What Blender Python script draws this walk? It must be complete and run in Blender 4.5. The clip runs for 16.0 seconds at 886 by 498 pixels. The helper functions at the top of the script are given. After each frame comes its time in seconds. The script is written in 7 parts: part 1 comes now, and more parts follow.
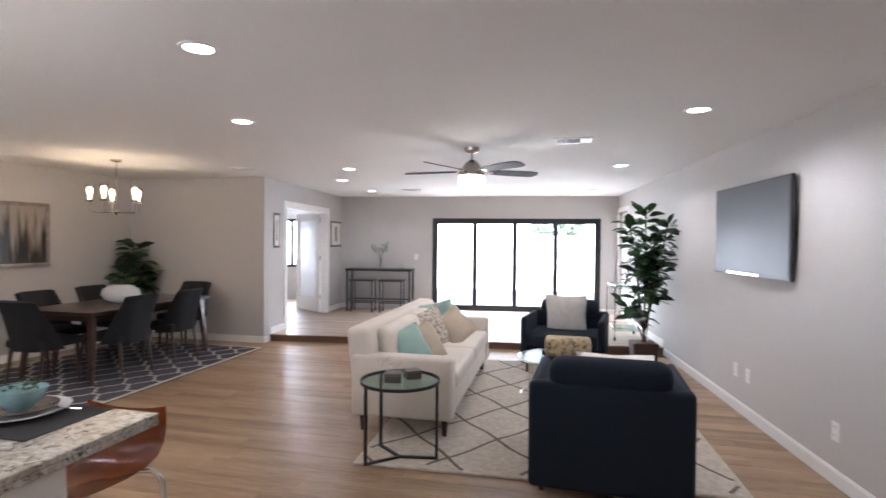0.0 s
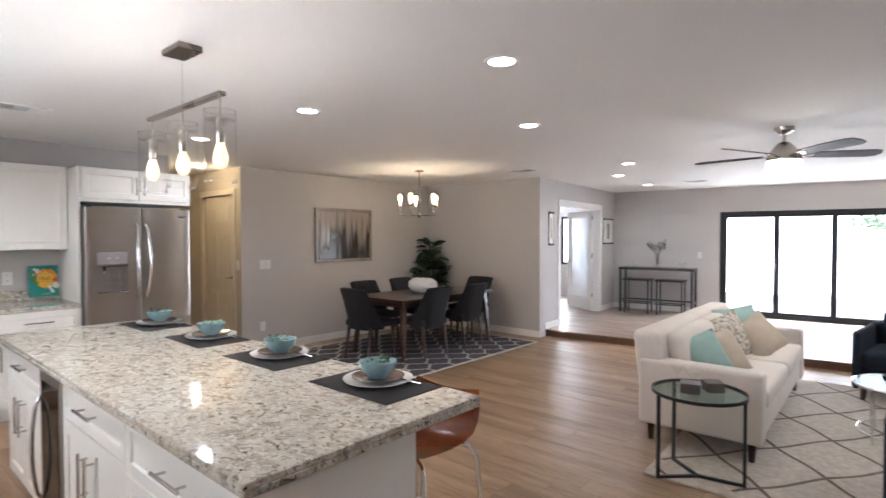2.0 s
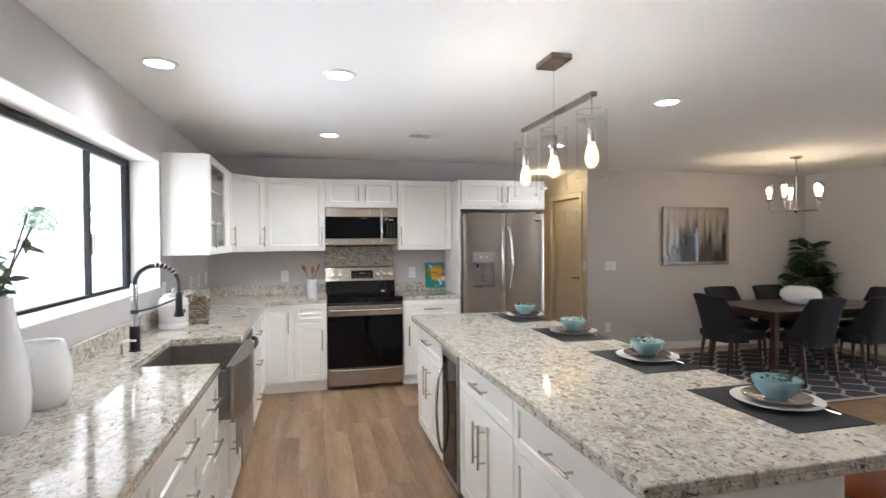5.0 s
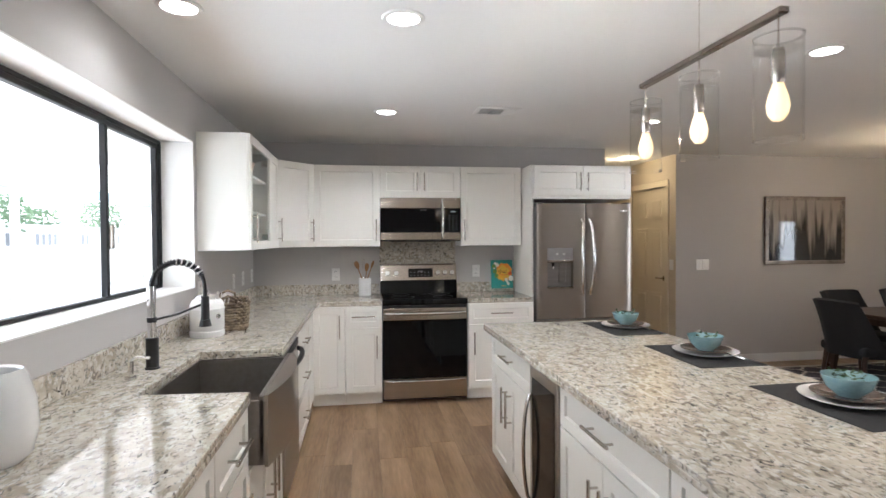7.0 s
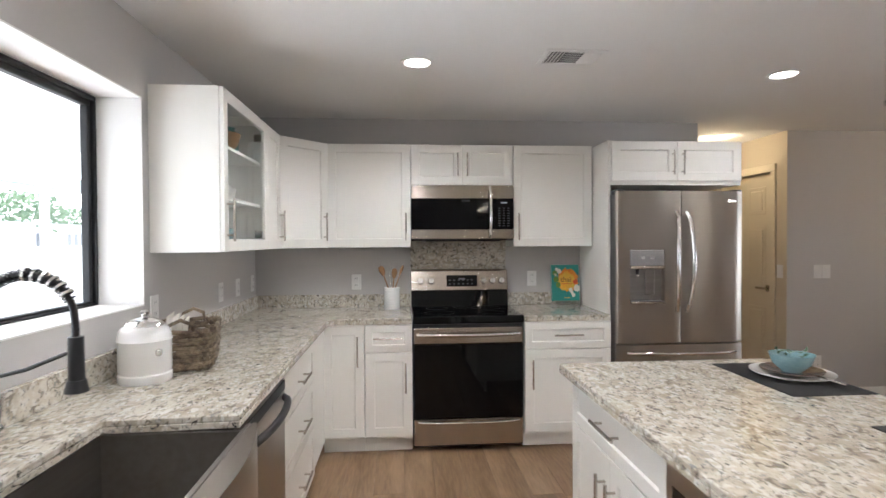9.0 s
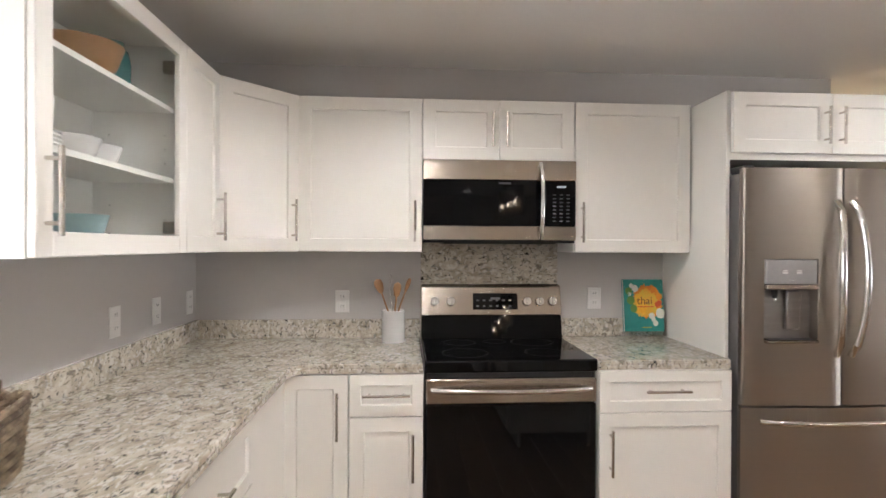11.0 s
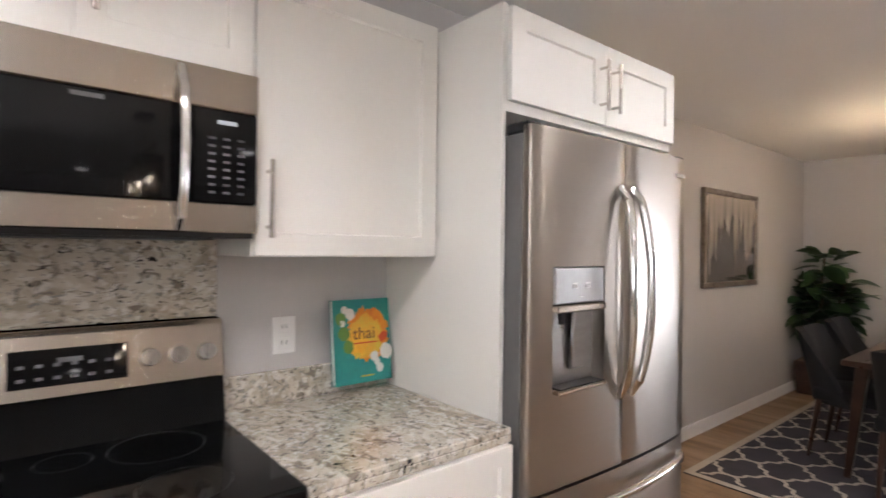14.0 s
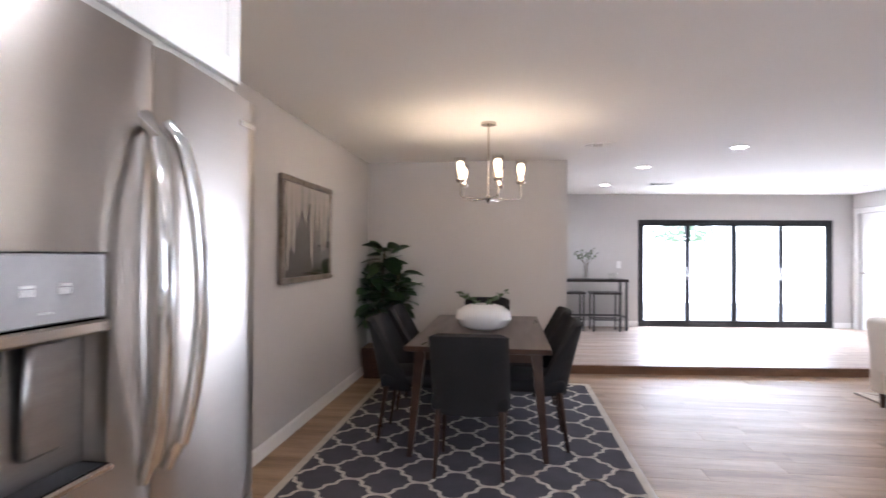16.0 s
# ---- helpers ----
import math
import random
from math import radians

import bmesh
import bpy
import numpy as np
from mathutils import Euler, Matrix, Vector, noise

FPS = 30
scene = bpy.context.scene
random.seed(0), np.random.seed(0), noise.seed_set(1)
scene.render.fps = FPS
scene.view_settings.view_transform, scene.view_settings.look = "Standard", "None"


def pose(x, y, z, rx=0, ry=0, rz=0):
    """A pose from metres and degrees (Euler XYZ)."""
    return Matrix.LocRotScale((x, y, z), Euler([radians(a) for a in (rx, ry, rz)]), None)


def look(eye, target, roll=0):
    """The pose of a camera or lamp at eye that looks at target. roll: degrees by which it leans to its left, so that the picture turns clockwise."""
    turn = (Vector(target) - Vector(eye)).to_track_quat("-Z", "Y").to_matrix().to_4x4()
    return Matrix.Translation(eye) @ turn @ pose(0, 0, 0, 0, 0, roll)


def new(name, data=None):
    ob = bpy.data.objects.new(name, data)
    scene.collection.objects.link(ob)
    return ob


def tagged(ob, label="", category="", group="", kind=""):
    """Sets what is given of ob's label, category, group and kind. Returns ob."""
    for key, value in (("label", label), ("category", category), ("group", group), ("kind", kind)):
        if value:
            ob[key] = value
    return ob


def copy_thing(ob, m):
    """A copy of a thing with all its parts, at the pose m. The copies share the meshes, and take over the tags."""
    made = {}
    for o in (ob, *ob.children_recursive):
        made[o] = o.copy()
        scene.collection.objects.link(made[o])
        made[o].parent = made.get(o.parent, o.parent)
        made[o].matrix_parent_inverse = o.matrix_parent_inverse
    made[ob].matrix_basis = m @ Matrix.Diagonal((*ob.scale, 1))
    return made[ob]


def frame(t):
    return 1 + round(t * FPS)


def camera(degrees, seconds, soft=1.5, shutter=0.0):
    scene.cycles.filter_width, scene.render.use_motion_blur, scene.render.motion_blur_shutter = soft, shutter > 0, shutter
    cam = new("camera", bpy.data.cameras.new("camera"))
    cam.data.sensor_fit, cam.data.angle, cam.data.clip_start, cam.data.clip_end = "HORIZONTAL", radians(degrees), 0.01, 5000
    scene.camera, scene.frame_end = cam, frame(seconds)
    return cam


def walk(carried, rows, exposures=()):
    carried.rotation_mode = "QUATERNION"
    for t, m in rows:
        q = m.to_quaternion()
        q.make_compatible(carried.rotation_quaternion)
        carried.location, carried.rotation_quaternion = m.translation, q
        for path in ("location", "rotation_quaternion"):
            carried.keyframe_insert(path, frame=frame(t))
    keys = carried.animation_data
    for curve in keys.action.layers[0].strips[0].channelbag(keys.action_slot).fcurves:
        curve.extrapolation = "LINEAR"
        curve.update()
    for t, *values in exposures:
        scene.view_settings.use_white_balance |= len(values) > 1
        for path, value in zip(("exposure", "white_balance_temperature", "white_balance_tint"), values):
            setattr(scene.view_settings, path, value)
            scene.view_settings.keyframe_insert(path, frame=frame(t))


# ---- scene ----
cam = camera(80.1, 16.0, shutter=0.4)
PATH = [
    (0, (0.018, 0.024, 1.494), (-0.427, 1.974, 1.463), 0.5),
    (0.5, (-0.01, 0.027, 1.5), (-0.712, 1.9, 1.463), 0.4),
    (1, (-0.052, 0.015, 1.494), (-0.981, 1.786, 1.459), 0.2),
    (1.5, (-0.082, -0.011, 1.5), (-1.212, 1.638, 1.458), 0.1),
    (2, (-0.126, -0.033, 1.498), (-1.436, 1.478, 1.453), 0.0),
    (2.5, (-0.16, -0.045, 1.488), (-1.629, 1.312, 1.448), -0.1),
    (3, (-0.193, -0.064, 1.489), (-1.8, 1.126, 1.449), -0.3),
    (3.5, (-0.229, -0.07, 1.482), (-1.957, 0.935, 1.444), -0.4),
    (4, (-0.236, -0.099, 1.481), (-2.064, 0.712, 1.445), -0.4),
    (4.5, (-0.231, -0.132, 1.479), (-2.129, 0.497, 1.446), -0.5),
    (5, (-0.246, -0.137, 1.473), (-2.187, 0.346, 1.445), -0.4),
    (7.5, (-1.165, -0.161, 1.448), (-3.146, 0.111, 1.407), -0.3),
    (8, (-1.397, -0.064, 1.451), (-3.384, 0.16, 1.405), -0.1),
    (8.5, (-1.694, -0.064, 1.453), (-3.686, 0.115, 1.404), -0.0),
    (9, (-2.01, -0.07, 1.433), (-4.003, 0.087, 1.401), -0.3),
    (11.5, (-3.581, -0.08, 1.418), (-5.576, 0.059, 1.408), 0.4),
    (12, (-3.844, -0.086, 1.434), (-5.83, 0.152, 1.418), 0.3),
    (12.5, (-4.071, -0.009, 1.429), (-6.036, 0.363, 1.419), 0.5),
    (13, (-4.249, 0.051, 1.419), (-6.145, 0.686, 1.421), 0.8),
    (13.5, (-4.405, 0.123, 1.424), (-6.13, 1.136, 1.423), 0.7),
    (14, (-4.534, 0.277, 1.411), (-6.075, 1.552, 1.412), 0.7),
    (14.5, (-4.652, 0.411, 1.406), (-5.953, 1.93, 1.411), 0.6),
    (15, (-4.757, 0.554, 1.407), (-5.656, 2.341, 1.416), 0.9),
    (15.5, (-4.801, 0.741, 1.392), (-5.38, 2.655, 1.403), 0.6),
    (16, (-4.811, 0.907, 1.367), (-5.057, 2.892, 1.379), 0.3),
]
walk(cam, [(t, look(eye, target, roll)) for t, eye, target, roll in PATH], [
    (0.0, 0.86, 5700, 14), (2.0, 0.92, 5700, 12), (5.0, 0.86, 5650, 9), (7.5, 0.56, 5800, 9), (9.0, 0.6, 5850, 10),
    (11.5, 0.78, 6250, 13), (13.5, 0.88, 6100, 14), (15.0, 1.12, 5850, 16), (16.0, 1.12, 5500, 16)])


# ---------- world and lights ----------
wd = bpy.data.worlds.new("world")
scene.world = wd
wd.use_nodes = True
wn = wd.node_tree
sky = wn.nodes.new("ShaderNodeTexSky")
sky.sky_type, sky.sun_disc = "NISHITA", False
sky.sun_elevation, sky.sun_rotation = radians(62), radians(315)
wn.links.new(sky.outputs[0], wn.nodes["Background"].inputs[0])
wn.nodes["Background"].inputs[1].default_value = 0.15


def lamp(name, kind, m, power, colour=(1, 1, 1), size=(0.1, 0.1), spread=180, blend=0.5):
    d = bpy.data.lights.new(name, kind)
    d.energy, d.color = power, colour
    if kind == "AREA":
        d.shape, d.size, d.size_y, d.spread = "RECTANGLE", size[0], size[1], radians(spread)
    if kind == "SPOT":
        d.spot_size, d.spot_blend, d.shadow_soft_size = radians(spread), blend, size[0]
    if kind == "POINT":
        d.shadow_soft_size = size[0]
    if kind == "SUN":
        d.angle = radians(size[0])
    ob = new(name, d)
    ob.matrix_world = m
    return ob


lamp("sun", "SUN", look((0, 0, 10), (-3.76, -3.76, 0)), 5.0, (1, 0.95, 0.88), (0.5, 0))


# sky light that enters by the patio doors and the kitchen window; ceiling cans and hanging lamps
WARM = (1.0, 0.83, 0.63)
lamp("sky_patio", "AREA", look((-1.2, 11.9, 3.3), (-0.95, 9.1, 0.3)), 560, (0.93, 0.96, 1.0), (4.6, 2.0))
lamp("sky_window", "AREA", look((-3.0, -2.5, 3.0), (-3.0, 0.0, 0.9)), 820, (0.95, 0.98, 1.0), (3.6, 1.6))
# two low upward lamps added outside, imitating bounce off the sunlit ground
lamp("sunlit_yard", "AREA", look((-3.2, -3.4, -0.05), (-3.1, -0.4, 2.4)), 430, (0.97, 0.985, 1.0), (6.5, 3.2))
lamp("sunlit_patio", "AREA", look((-1.3, 12.6, -0.05), (-1.0, 9.0, 1.9)), 260, (0.95, 0.97, 1.0), (5.5, 3.2))
lamp("sky_study", "AREA", look((-6.2, 12.6, 2.4), (-5.3, 9.6, 0.8)), 360, (0.95, 0.98, 1.0), (2.0, 1.0))
# cans at (1.0, 1.0) and (-0.2, -1.6) are unseen, added as fill
CANS = [(-1.66, 2.19), (-2.37, 3.60), (-3.29, 2.16), (-4.85, 0.02), (-3.19, 0.02), (-3.2, -0.88), (0.89, 3.86),
        (0.66, 6.46), (-2.62, 6.25), (-3.22, 7.40), (-3.38, 9.05), (0.0, 9.25), (1.0, 1.0), (-0.2, -1.6), (-4.92, 2.15)]
CAN_POWER = [16, 5, 6, 46, 34, 8, 44, 44, 12, 12, 25, 30, 10, 10, 18]  # dimmed on the dining side
for (cx, cy), watts in zip(CANS, CAN_POWER):
    if watts:
        lamp("can_light", "SPOT", pose(cx, cy, 2.375), watts, (1.0, 0.955, 0.90), (0.06, 0), 160, 0.6)
for cx, cy in ((-3.06, 1.05), (-2.70, 1.05), (-2.33, 1.05)):
    lamp("pendant_bulb", "POINT", pose(cx, cy, 1.86), 4.5, WARM, (0.03, 0))
for a in range(5):
    lamp("chandelier_bulb", "POINT", pose(-4.97 + 0.255 * math.cos(a * 1.2566), 5.07 + 0.255 * math.sin(a * 1.2566), 2.0), 2.6, (1.0, 0.72, 0.43), (0.03, 0))
lamp("fan_light", "POINT", pose(-0.85, 5.045, 1.97), 10, (1.0, 0.9, 0.76), (0.08, 0))
lamp("passage_light", "POINT", pose(-6.8, 2.9, 2.28), 4.5, (1.0, 0.78, 0.48), (0.05, 0))

# ---------- materials ----------
MATS = {}


def mat(name, colour, rough=0.5, metal=0.0, second=None, scale=3.0, fine=60.0, amount=0.5, bump=0.1,
        stretch=(1, 1, 1), rand=0.0, coat=0.0, trans=0.0, ior=1.45, emit=None, power=0.0, sheen=0.0, rough_var=0.08, depth=0.002, brushed=0.0):
    """Colour mixed with a second one by noise at two scales, with fine relief and uneven gloss."""
    m = bpy.data.materials.new(name)
    m.use_nodes = True
    t = m.node_tree
    n, k = t.nodes, t.links
    b = n["Principled BSDF"]
    b.inputs["Metallic"].default_value = metal
    b.inputs["Transmission Weight"].default_value = trans
    b.inputs["IOR"].default_value = ior
    b.inputs["Coat Weight"].default_value = coat
    b.inputs["Coat Roughness"].default_value = 0.08
    b.inputs["Sheen Weight"].default_value = sheen
    if brushed:
        b.inputs["Anisotropic"].default_value = brushed
        upr = n.new("ShaderNodeCombineXYZ")
        upr.inputs[2].default_value = 1.0
        k.new(upr.outputs[0], b.inputs["Tangent"])
    if emit:
        b.inputs["Emission Color"].default_value = (*emit, 1)
        b.inputs["Emission Strength"].default_value = power
    co = n.new("ShaderNodeTexCoord")
    mp = n.new("ShaderNodeMapping")
    mp.inputs["Scale"].default_value = stretch
    k.new(co.outputs["Object"], mp.inputs[0])
    src = mp.outputs[0]
    if rand:
        oi = n.new("ShaderNodeObjectInfo")
        mul = n.new("ShaderNodeMath")
        mul.operation, mul.inputs[1].default_value = "MULTIPLY", 37.0
        k.new(oi.outputs["Random"], mul.inputs[0])
        add = n.new("ShaderNodeVectorMath")
        k.new(src, add.inputs[0])
        k.new(mul.outputs[0], add.inputs[1])
        src = add.outputs[0]
    big = n.new("ShaderNodeTexNoise")
    big.inputs["Scale"].default_value, big.inputs["Detail"].default_value = scale, 5
    small = n.new("ShaderNodeTexNoise")
    small.inputs["Scale"].default_value, small.inputs["Detail"].default_value = fine, 4
    k.new(src, big.inputs["Vector"])
    k.new(src, small.inputs["Vector"])
    ma = n.new("ShaderNodeMath")
    ma.operation = "MULTIPLY_ADD"
    k.new(small.outputs[0], ma.inputs[0])
    ma.inputs[1].default_value = 0.45
    k.new(big.outputs[0], ma.inputs[2])
    mr = n.new("ShaderNodeMapRange")
    mr.inputs["From Min"].default_value, mr.inputs["From Max"].default_value = 0.5, 0.95
    mr.inputs["To Max"].default_value = amount * 2
    k.new(ma.outputs[0], mr.inputs[0])
    mix = n.new("ShaderNodeMixRGB")
    mix.inputs[1].default_value = (*colour, 1)
    mix.inputs[2].default_value = (*(second or [c * 0.82 for c in colour]), 1)
    k.new(mr.outputs[0], mix.inputs[0])
    out = mix.outputs[0]
    if rand:
        hs = n.new("ShaderNodeHueSaturation")
        rr = n.new("ShaderNodeMapRange")
        rr.inputs["To Min"].default_value, rr.inputs["To Max"].default_value = 1 - rand, 1 + rand
        k.new(oi.outputs["Random"], rr.inputs[0])
        k.new(rr.outputs[0], hs.inputs["Value"])
        k.new(out, hs.inputs["Color"])
        out = hs.outputs[0]
    k.new(out, b.inputs["Base Color"])
    ru = n.new("ShaderNodeMapRange")
    ru.inputs["To Min"].default_value, ru.inputs["To Max"].default_value = max(0, rough - rough_var), min(1, rough + rough_var)
    k.new(big.outputs[0], ru.inputs[0])
    k.new(ru.outputs[0], b.inputs["Roughness"])
    if bump:
        bp = n.new("ShaderNodeBump")
        bp.inputs["Strength"].default_value, bp.inputs["Distance"].default_value = bump, depth
        k.new(small.outputs[0], bp.inputs["Height"])
        k.new(bp.outputs[0], b.inputs["Normal"])
    MATS[name] = m
    return m


WALL = mat("wall_paint", (0.53, 0.51, 0.495), 0.75, second=(0.50, 0.48, 0.465), scale=0.8, fine=180, amount=0.4, bump=0.12)
CEIL = mat("ceiling_paint", (0.84, 0.83, 0.815), 0.85, second=(0.80, 0.79, 0.775), scale=0.6, fine=120, amount=0.4, bump=0.15)
# passage wall colour has the warm lamplight tint mixed in
YELLOW = mat("wall_paint_lamplit_tint", (0.62, 0.54, 0.42), 0.7, scale=0.8, fine=180, amount=0.2)
TRIM = mat("trim_white", (0.82, 0.81, 0.79), 0.4, scale=2, fine=90, amount=0.08, bump=0.03)
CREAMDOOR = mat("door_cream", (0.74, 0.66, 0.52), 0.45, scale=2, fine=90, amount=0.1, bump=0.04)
CAB = mat("cabinet_white", (0.845, 0.825, 0.775), 0.38, second=(0.815, 0.795, 0.745), scale=1.5, fine=140, amount=0.3, bump=0.03)
CABIN = mat("cabinet_inside", (0.82, 0.82, 0.79), 0.5, amount=0.2, bump=0.03)
WOOD = mat("floor_plank", (0.40, 0.265, 0.155), 0.42, second=(0.20, 0.125, 0.07), scale=1.4, fine=16, amount=0.55, bump=0.08, stretch=(0.5, 4, 4), rand=0.06, rough_var=0.1)
WOOD2 = mat("floor_plank_raised", (0.40, 0.315, 0.25), 0.42, second=(0.25, 0.19, 0.145), scale=2.2, fine=22, amount=0.5, bump=0.12, stretch=(0.55, 5, 5), rand=0.1)
GROUT = mat("floor_joint", (0.21, 0.14, 0.085), 0.8)
STEEL = mat("stainless_steel", (0.375, 0.335, 0.295), 0.28, 1.0, second=(0.335, 0.30, 0.265), scale=1.0, fine=14, amount=0.12, bump=0.0, stretch=(0.5, 0.5, 60), rough_var=0.012, brushed=0.85)
STEELH = mat("stainless_steel_trim", (0.45, 0.395, 0.335), 0.25, 1.0, second=(0.41, 0.36, 0.305), scale=1.0, fine=14, amount=0.12, bump=0.0, stretch=(0.5, 0.5, 60), rough_var=0.012, brushed=0.8)
CHROME = mat("chrome", (0.78, 0.77, 0.75), 0.09, 1.0, amount=0.1, bump=0.0, rough_var=0.03)
NICKEL = mat("brushed_nickel", (0.55, 0.51, 0.46), 0.25, 1.0, amount=0.2, bump=0.02)
BLACKGLASS = mat("black_glass", (0.004, 0.004, 0.0045), 0.04, ior=1.33, amount=0.1, bump=0.0, rough_var=0.02)
BLACK = mat("matte_black", (0.018, 0.018, 0.02), 0.4, scale=4, amount=0.3, bump=0.03)
FRAMEBLK = mat("black_aluminium", (0.012, 0.013, 0.015), 0.5, scale=4, amount=0.3, bump=0.02)
DARKWOOD = mat("walnut_dark", (0.055, 0.025, 0.016), 0.3, second=(0.028, 0.013, 0.009), scale=3, fine=26, amount=0.5, bump=0.08, stretch=(4, 0.5, 4), coat=0.2)
CHARCOAL = mat("charcoal_fabric", (0.010, 0.0105, 0.013), 0.9, second=(0.018, 0.018, 0.021), scale=5, fine=420, amount=0.45, bump=0.35)
NAVY = mat("navy_fabric", (0.0035, 0.008, 0.018), 0.9, second=(0.006, 0.012, 0.024), scale=4, fine=420, amount=0.45, bump=0.35)
CREAM = mat("cream_linen", (0.70, 0.63, 0.56), 0.9, second=(0.62, 0.55, 0.48), scale=4, fine=380, amount=0.4, bump=0.35, sheen=0.1)
MINT = mat("mint_fabric", (0.34, 0.48, 0.43), 0.85, scale=6, fine=300, amount=0.4, bump=0.3)
BEIGE = mat("beige_fabric", (0.55, 0.46, 0.35), 0.85, scale=6, fine=300, amount=0.5, bump=0.3)
FUR = mat("white_fur", (0.86, 0.82, 0.77), 0.95, second=(0.74, 0.69, 0.63), scale=18, fine=160, amount=0.5, bump=0.9, depth=0.012)
PATTERN = mat("dark_patterned_fabric", (0.05, 0.045, 0.05), 0.85, second=(0.62, 0.55, 0.45), scale=38, fine=90, amount=0.75, bump=0.3)
GOLDPAT = mat("gold_patterned_fabric", (0.04, 0.035, 0.03), 0.8, second=(0.45, 0.34, 0.2), scale=30, fine=80, amount=0.75, bump=0.3)
CERAMIC = mat("white_ceramic", (0.82, 0.81, 0.8), 0.14, amount=0.08, bump=0.01, rough_var=0.04)
TEALGLAZE = mat("teal_glaze", (0.05, 0.24, 0.23), 0.1, second=(0.04, 0.18, 0.18), amount=0.4, bump=0.0)
TEAL = mat("teal_ceramic", (0.32, 0.47, 0.49), 0.1, second=(0.20, 0.34, 0.37), scale=14, fine=90, amount=0.5, bump=0.03)
BROWNPLATE = mat("brown_glaze", (0.085, 0.06, 0.05), 0.12, second=(0.2, 0.16, 0.14), scale=16, amount=0.5, bump=0.02)
PLACEMAT = mat("black_woven_mat", (0.013, 0.012, 0.013), 0.9, second=(0.028, 0.026, 0.026), scale=30, fine=500, amount=0.5, bump=0.5)
LEAF = mat("leaf_green", (0.013, 0.04, 0.013), 0.38, second=(0.035, 0.075, 0.022), scale=9, fine=60, amount=0.5, bump=0.08, rand=0.25)
SAGE = mat("sage_leaf", (0.10, 0.15, 0.08), 0.6, second=(0.2, 0.24, 0.15), scale=20, amount=0.5)
BARK = mat("bark", (0.10, 0.06, 0.035), 0.9, scale=12, fine=90, amount=0.5, bump=0.5)
POT = mat("dark_wicker_pot", (0.07, 0.028, 0.018), 0.6, second=(0.03, 0.014, 0.01), scale=20, fine=160, amount=0.6, bump=0.5, stretch=(1, 1, 4))
WICKER = mat("wicker", (0.30, 0.235, 0.16), 0.75, second=(0.09, 0.065, 0.045), scale=25, fine=150, amount=0.6, bump=0.5, rand=0.2)
SPOON = mat("utensil_wood", (0.42, 0.23, 0.11), 0.5, second=(0.28, 0.15, 0.07), scale=8, amount=0.5, stretch=(1, 1, 0.2))
ORANGE = mat("stool_plywood", (0.27, 0.075, 0.02), 0.25, second=(0.18, 0.045, 0.012), scale=4, fine=30, amount=0.5, bump=0.04, stretch=(3, 0.5, 3), coat=0.4)
SCREEN = mat("tv_screen", (0.03, 0.032, 0.037), 0.38, scale=1, amount=0.1, bump=0.0)
PLASTIC = mat("white_plastic", (0.78, 0.77, 0.75), 0.35, amount=0.05, bump=0.0)
PAPER = mat("paper", (0.75, 0.72, 0.66), 0.8, amount=0.1)
ACRYLIC = mat("clear_acrylic", (1, 1, 1), 0.02, trans=1.0, amount=0.0, bump=0.0, rough_var=0.0)


def thin_glass(name, tint, gloss, steep):
    """Thin clear sheet: lets light through and mirrors at its Fresnel rate."""
    m = bpy.data.materials.new(name)
    m.use_nodes = True
    n, k = m.node_tree.nodes, m.node_tree.links
    n.remove(n["Principled BSDF"])
    tr_, gl_, mx = n.new("ShaderNodeBsdfTransparent"), n.new("ShaderNodeBsdfGlossy"), n.new("ShaderNodeMixShader")
    tr_.inputs[0].default_value = (*tint, 1)
    gl_.inputs["Roughness"].default_value = 0.02
    lw = n.new("ShaderNodeLayerWeight")
    lw.inputs[0].default_value = 0.5
    pw_, ml = n.new("ShaderNodeMath"), n.new("ShaderNodeMath")
    pw_.operation, pw_.inputs[1].default_value = "POWER", 4.0
    ml.operation, ml.inputs[1].default_value, ml.inputs[2].default_value = "MULTIPLY_ADD", steep, gloss
    k.new(lw.outputs["Facing"], pw_.inputs[0])
    k.new(pw_.outputs[0], ml.inputs[0])
    k.new(ml.outputs[0], mx.inputs[0])
    k.new(tr_.outputs[0], mx.inputs[1])
    k.new(gl_.outputs[0], mx.inputs[2])
    k.new(mx.outputs[0], n["Material Output"].inputs[0])
    return m


GLASS = thin_glass("clear_glass", (0.985, 0.99, 0.985), 0.03, 0.45)
SHADECLEAR = thin_glass("clear_shade_glass", (0.99, 0.99, 0.985), 0.012, 0.45)
FROST = mat("frosted_glass", (0.80, 0.82, 0.84), 0.55, trans=0.75, amount=0.05, bump=0.05)
GLOW = mat("lamp_glow", (1, 1, 1), 0.5, emit=(1, 0.93, 0.84), power=14, bump=0.0)
BULB = mat("warm_bulb", (1, 0.9, 0.7), 0.3, emit=(1, 0.78, 0.48), power=20, bump=0.0)
SHADE = mat("lit_bulb", (0.9, 0.87, 0.8), 0.35, emit=(1, 0.74, 0.44), power=3.5, bump=0.0)
GREENGLASS = thin_glass("tinted_glass", (0.74, 0.85, 0.82), 0.04, 0.2)
CONCRETE = mat("patio_concrete", (0.62, 0.60, 0.57), 0.85, scale=1.5, fine=40, amount=0.4, bump=0.2)
STUCCO = mat("white_stucco", (0.9, 0.87, 0.82), 0.9, scale=2, fine=80, amount=0.2, bump=0.4)
# leaf colours lightened to imitate the outdoor glare
HEDGE = mat("hedge_leaf_glare", (0.13, 0.21, 0.11), 0.6, second=(0.26, 0.34, 0.22), scale=12, amount=0.6)


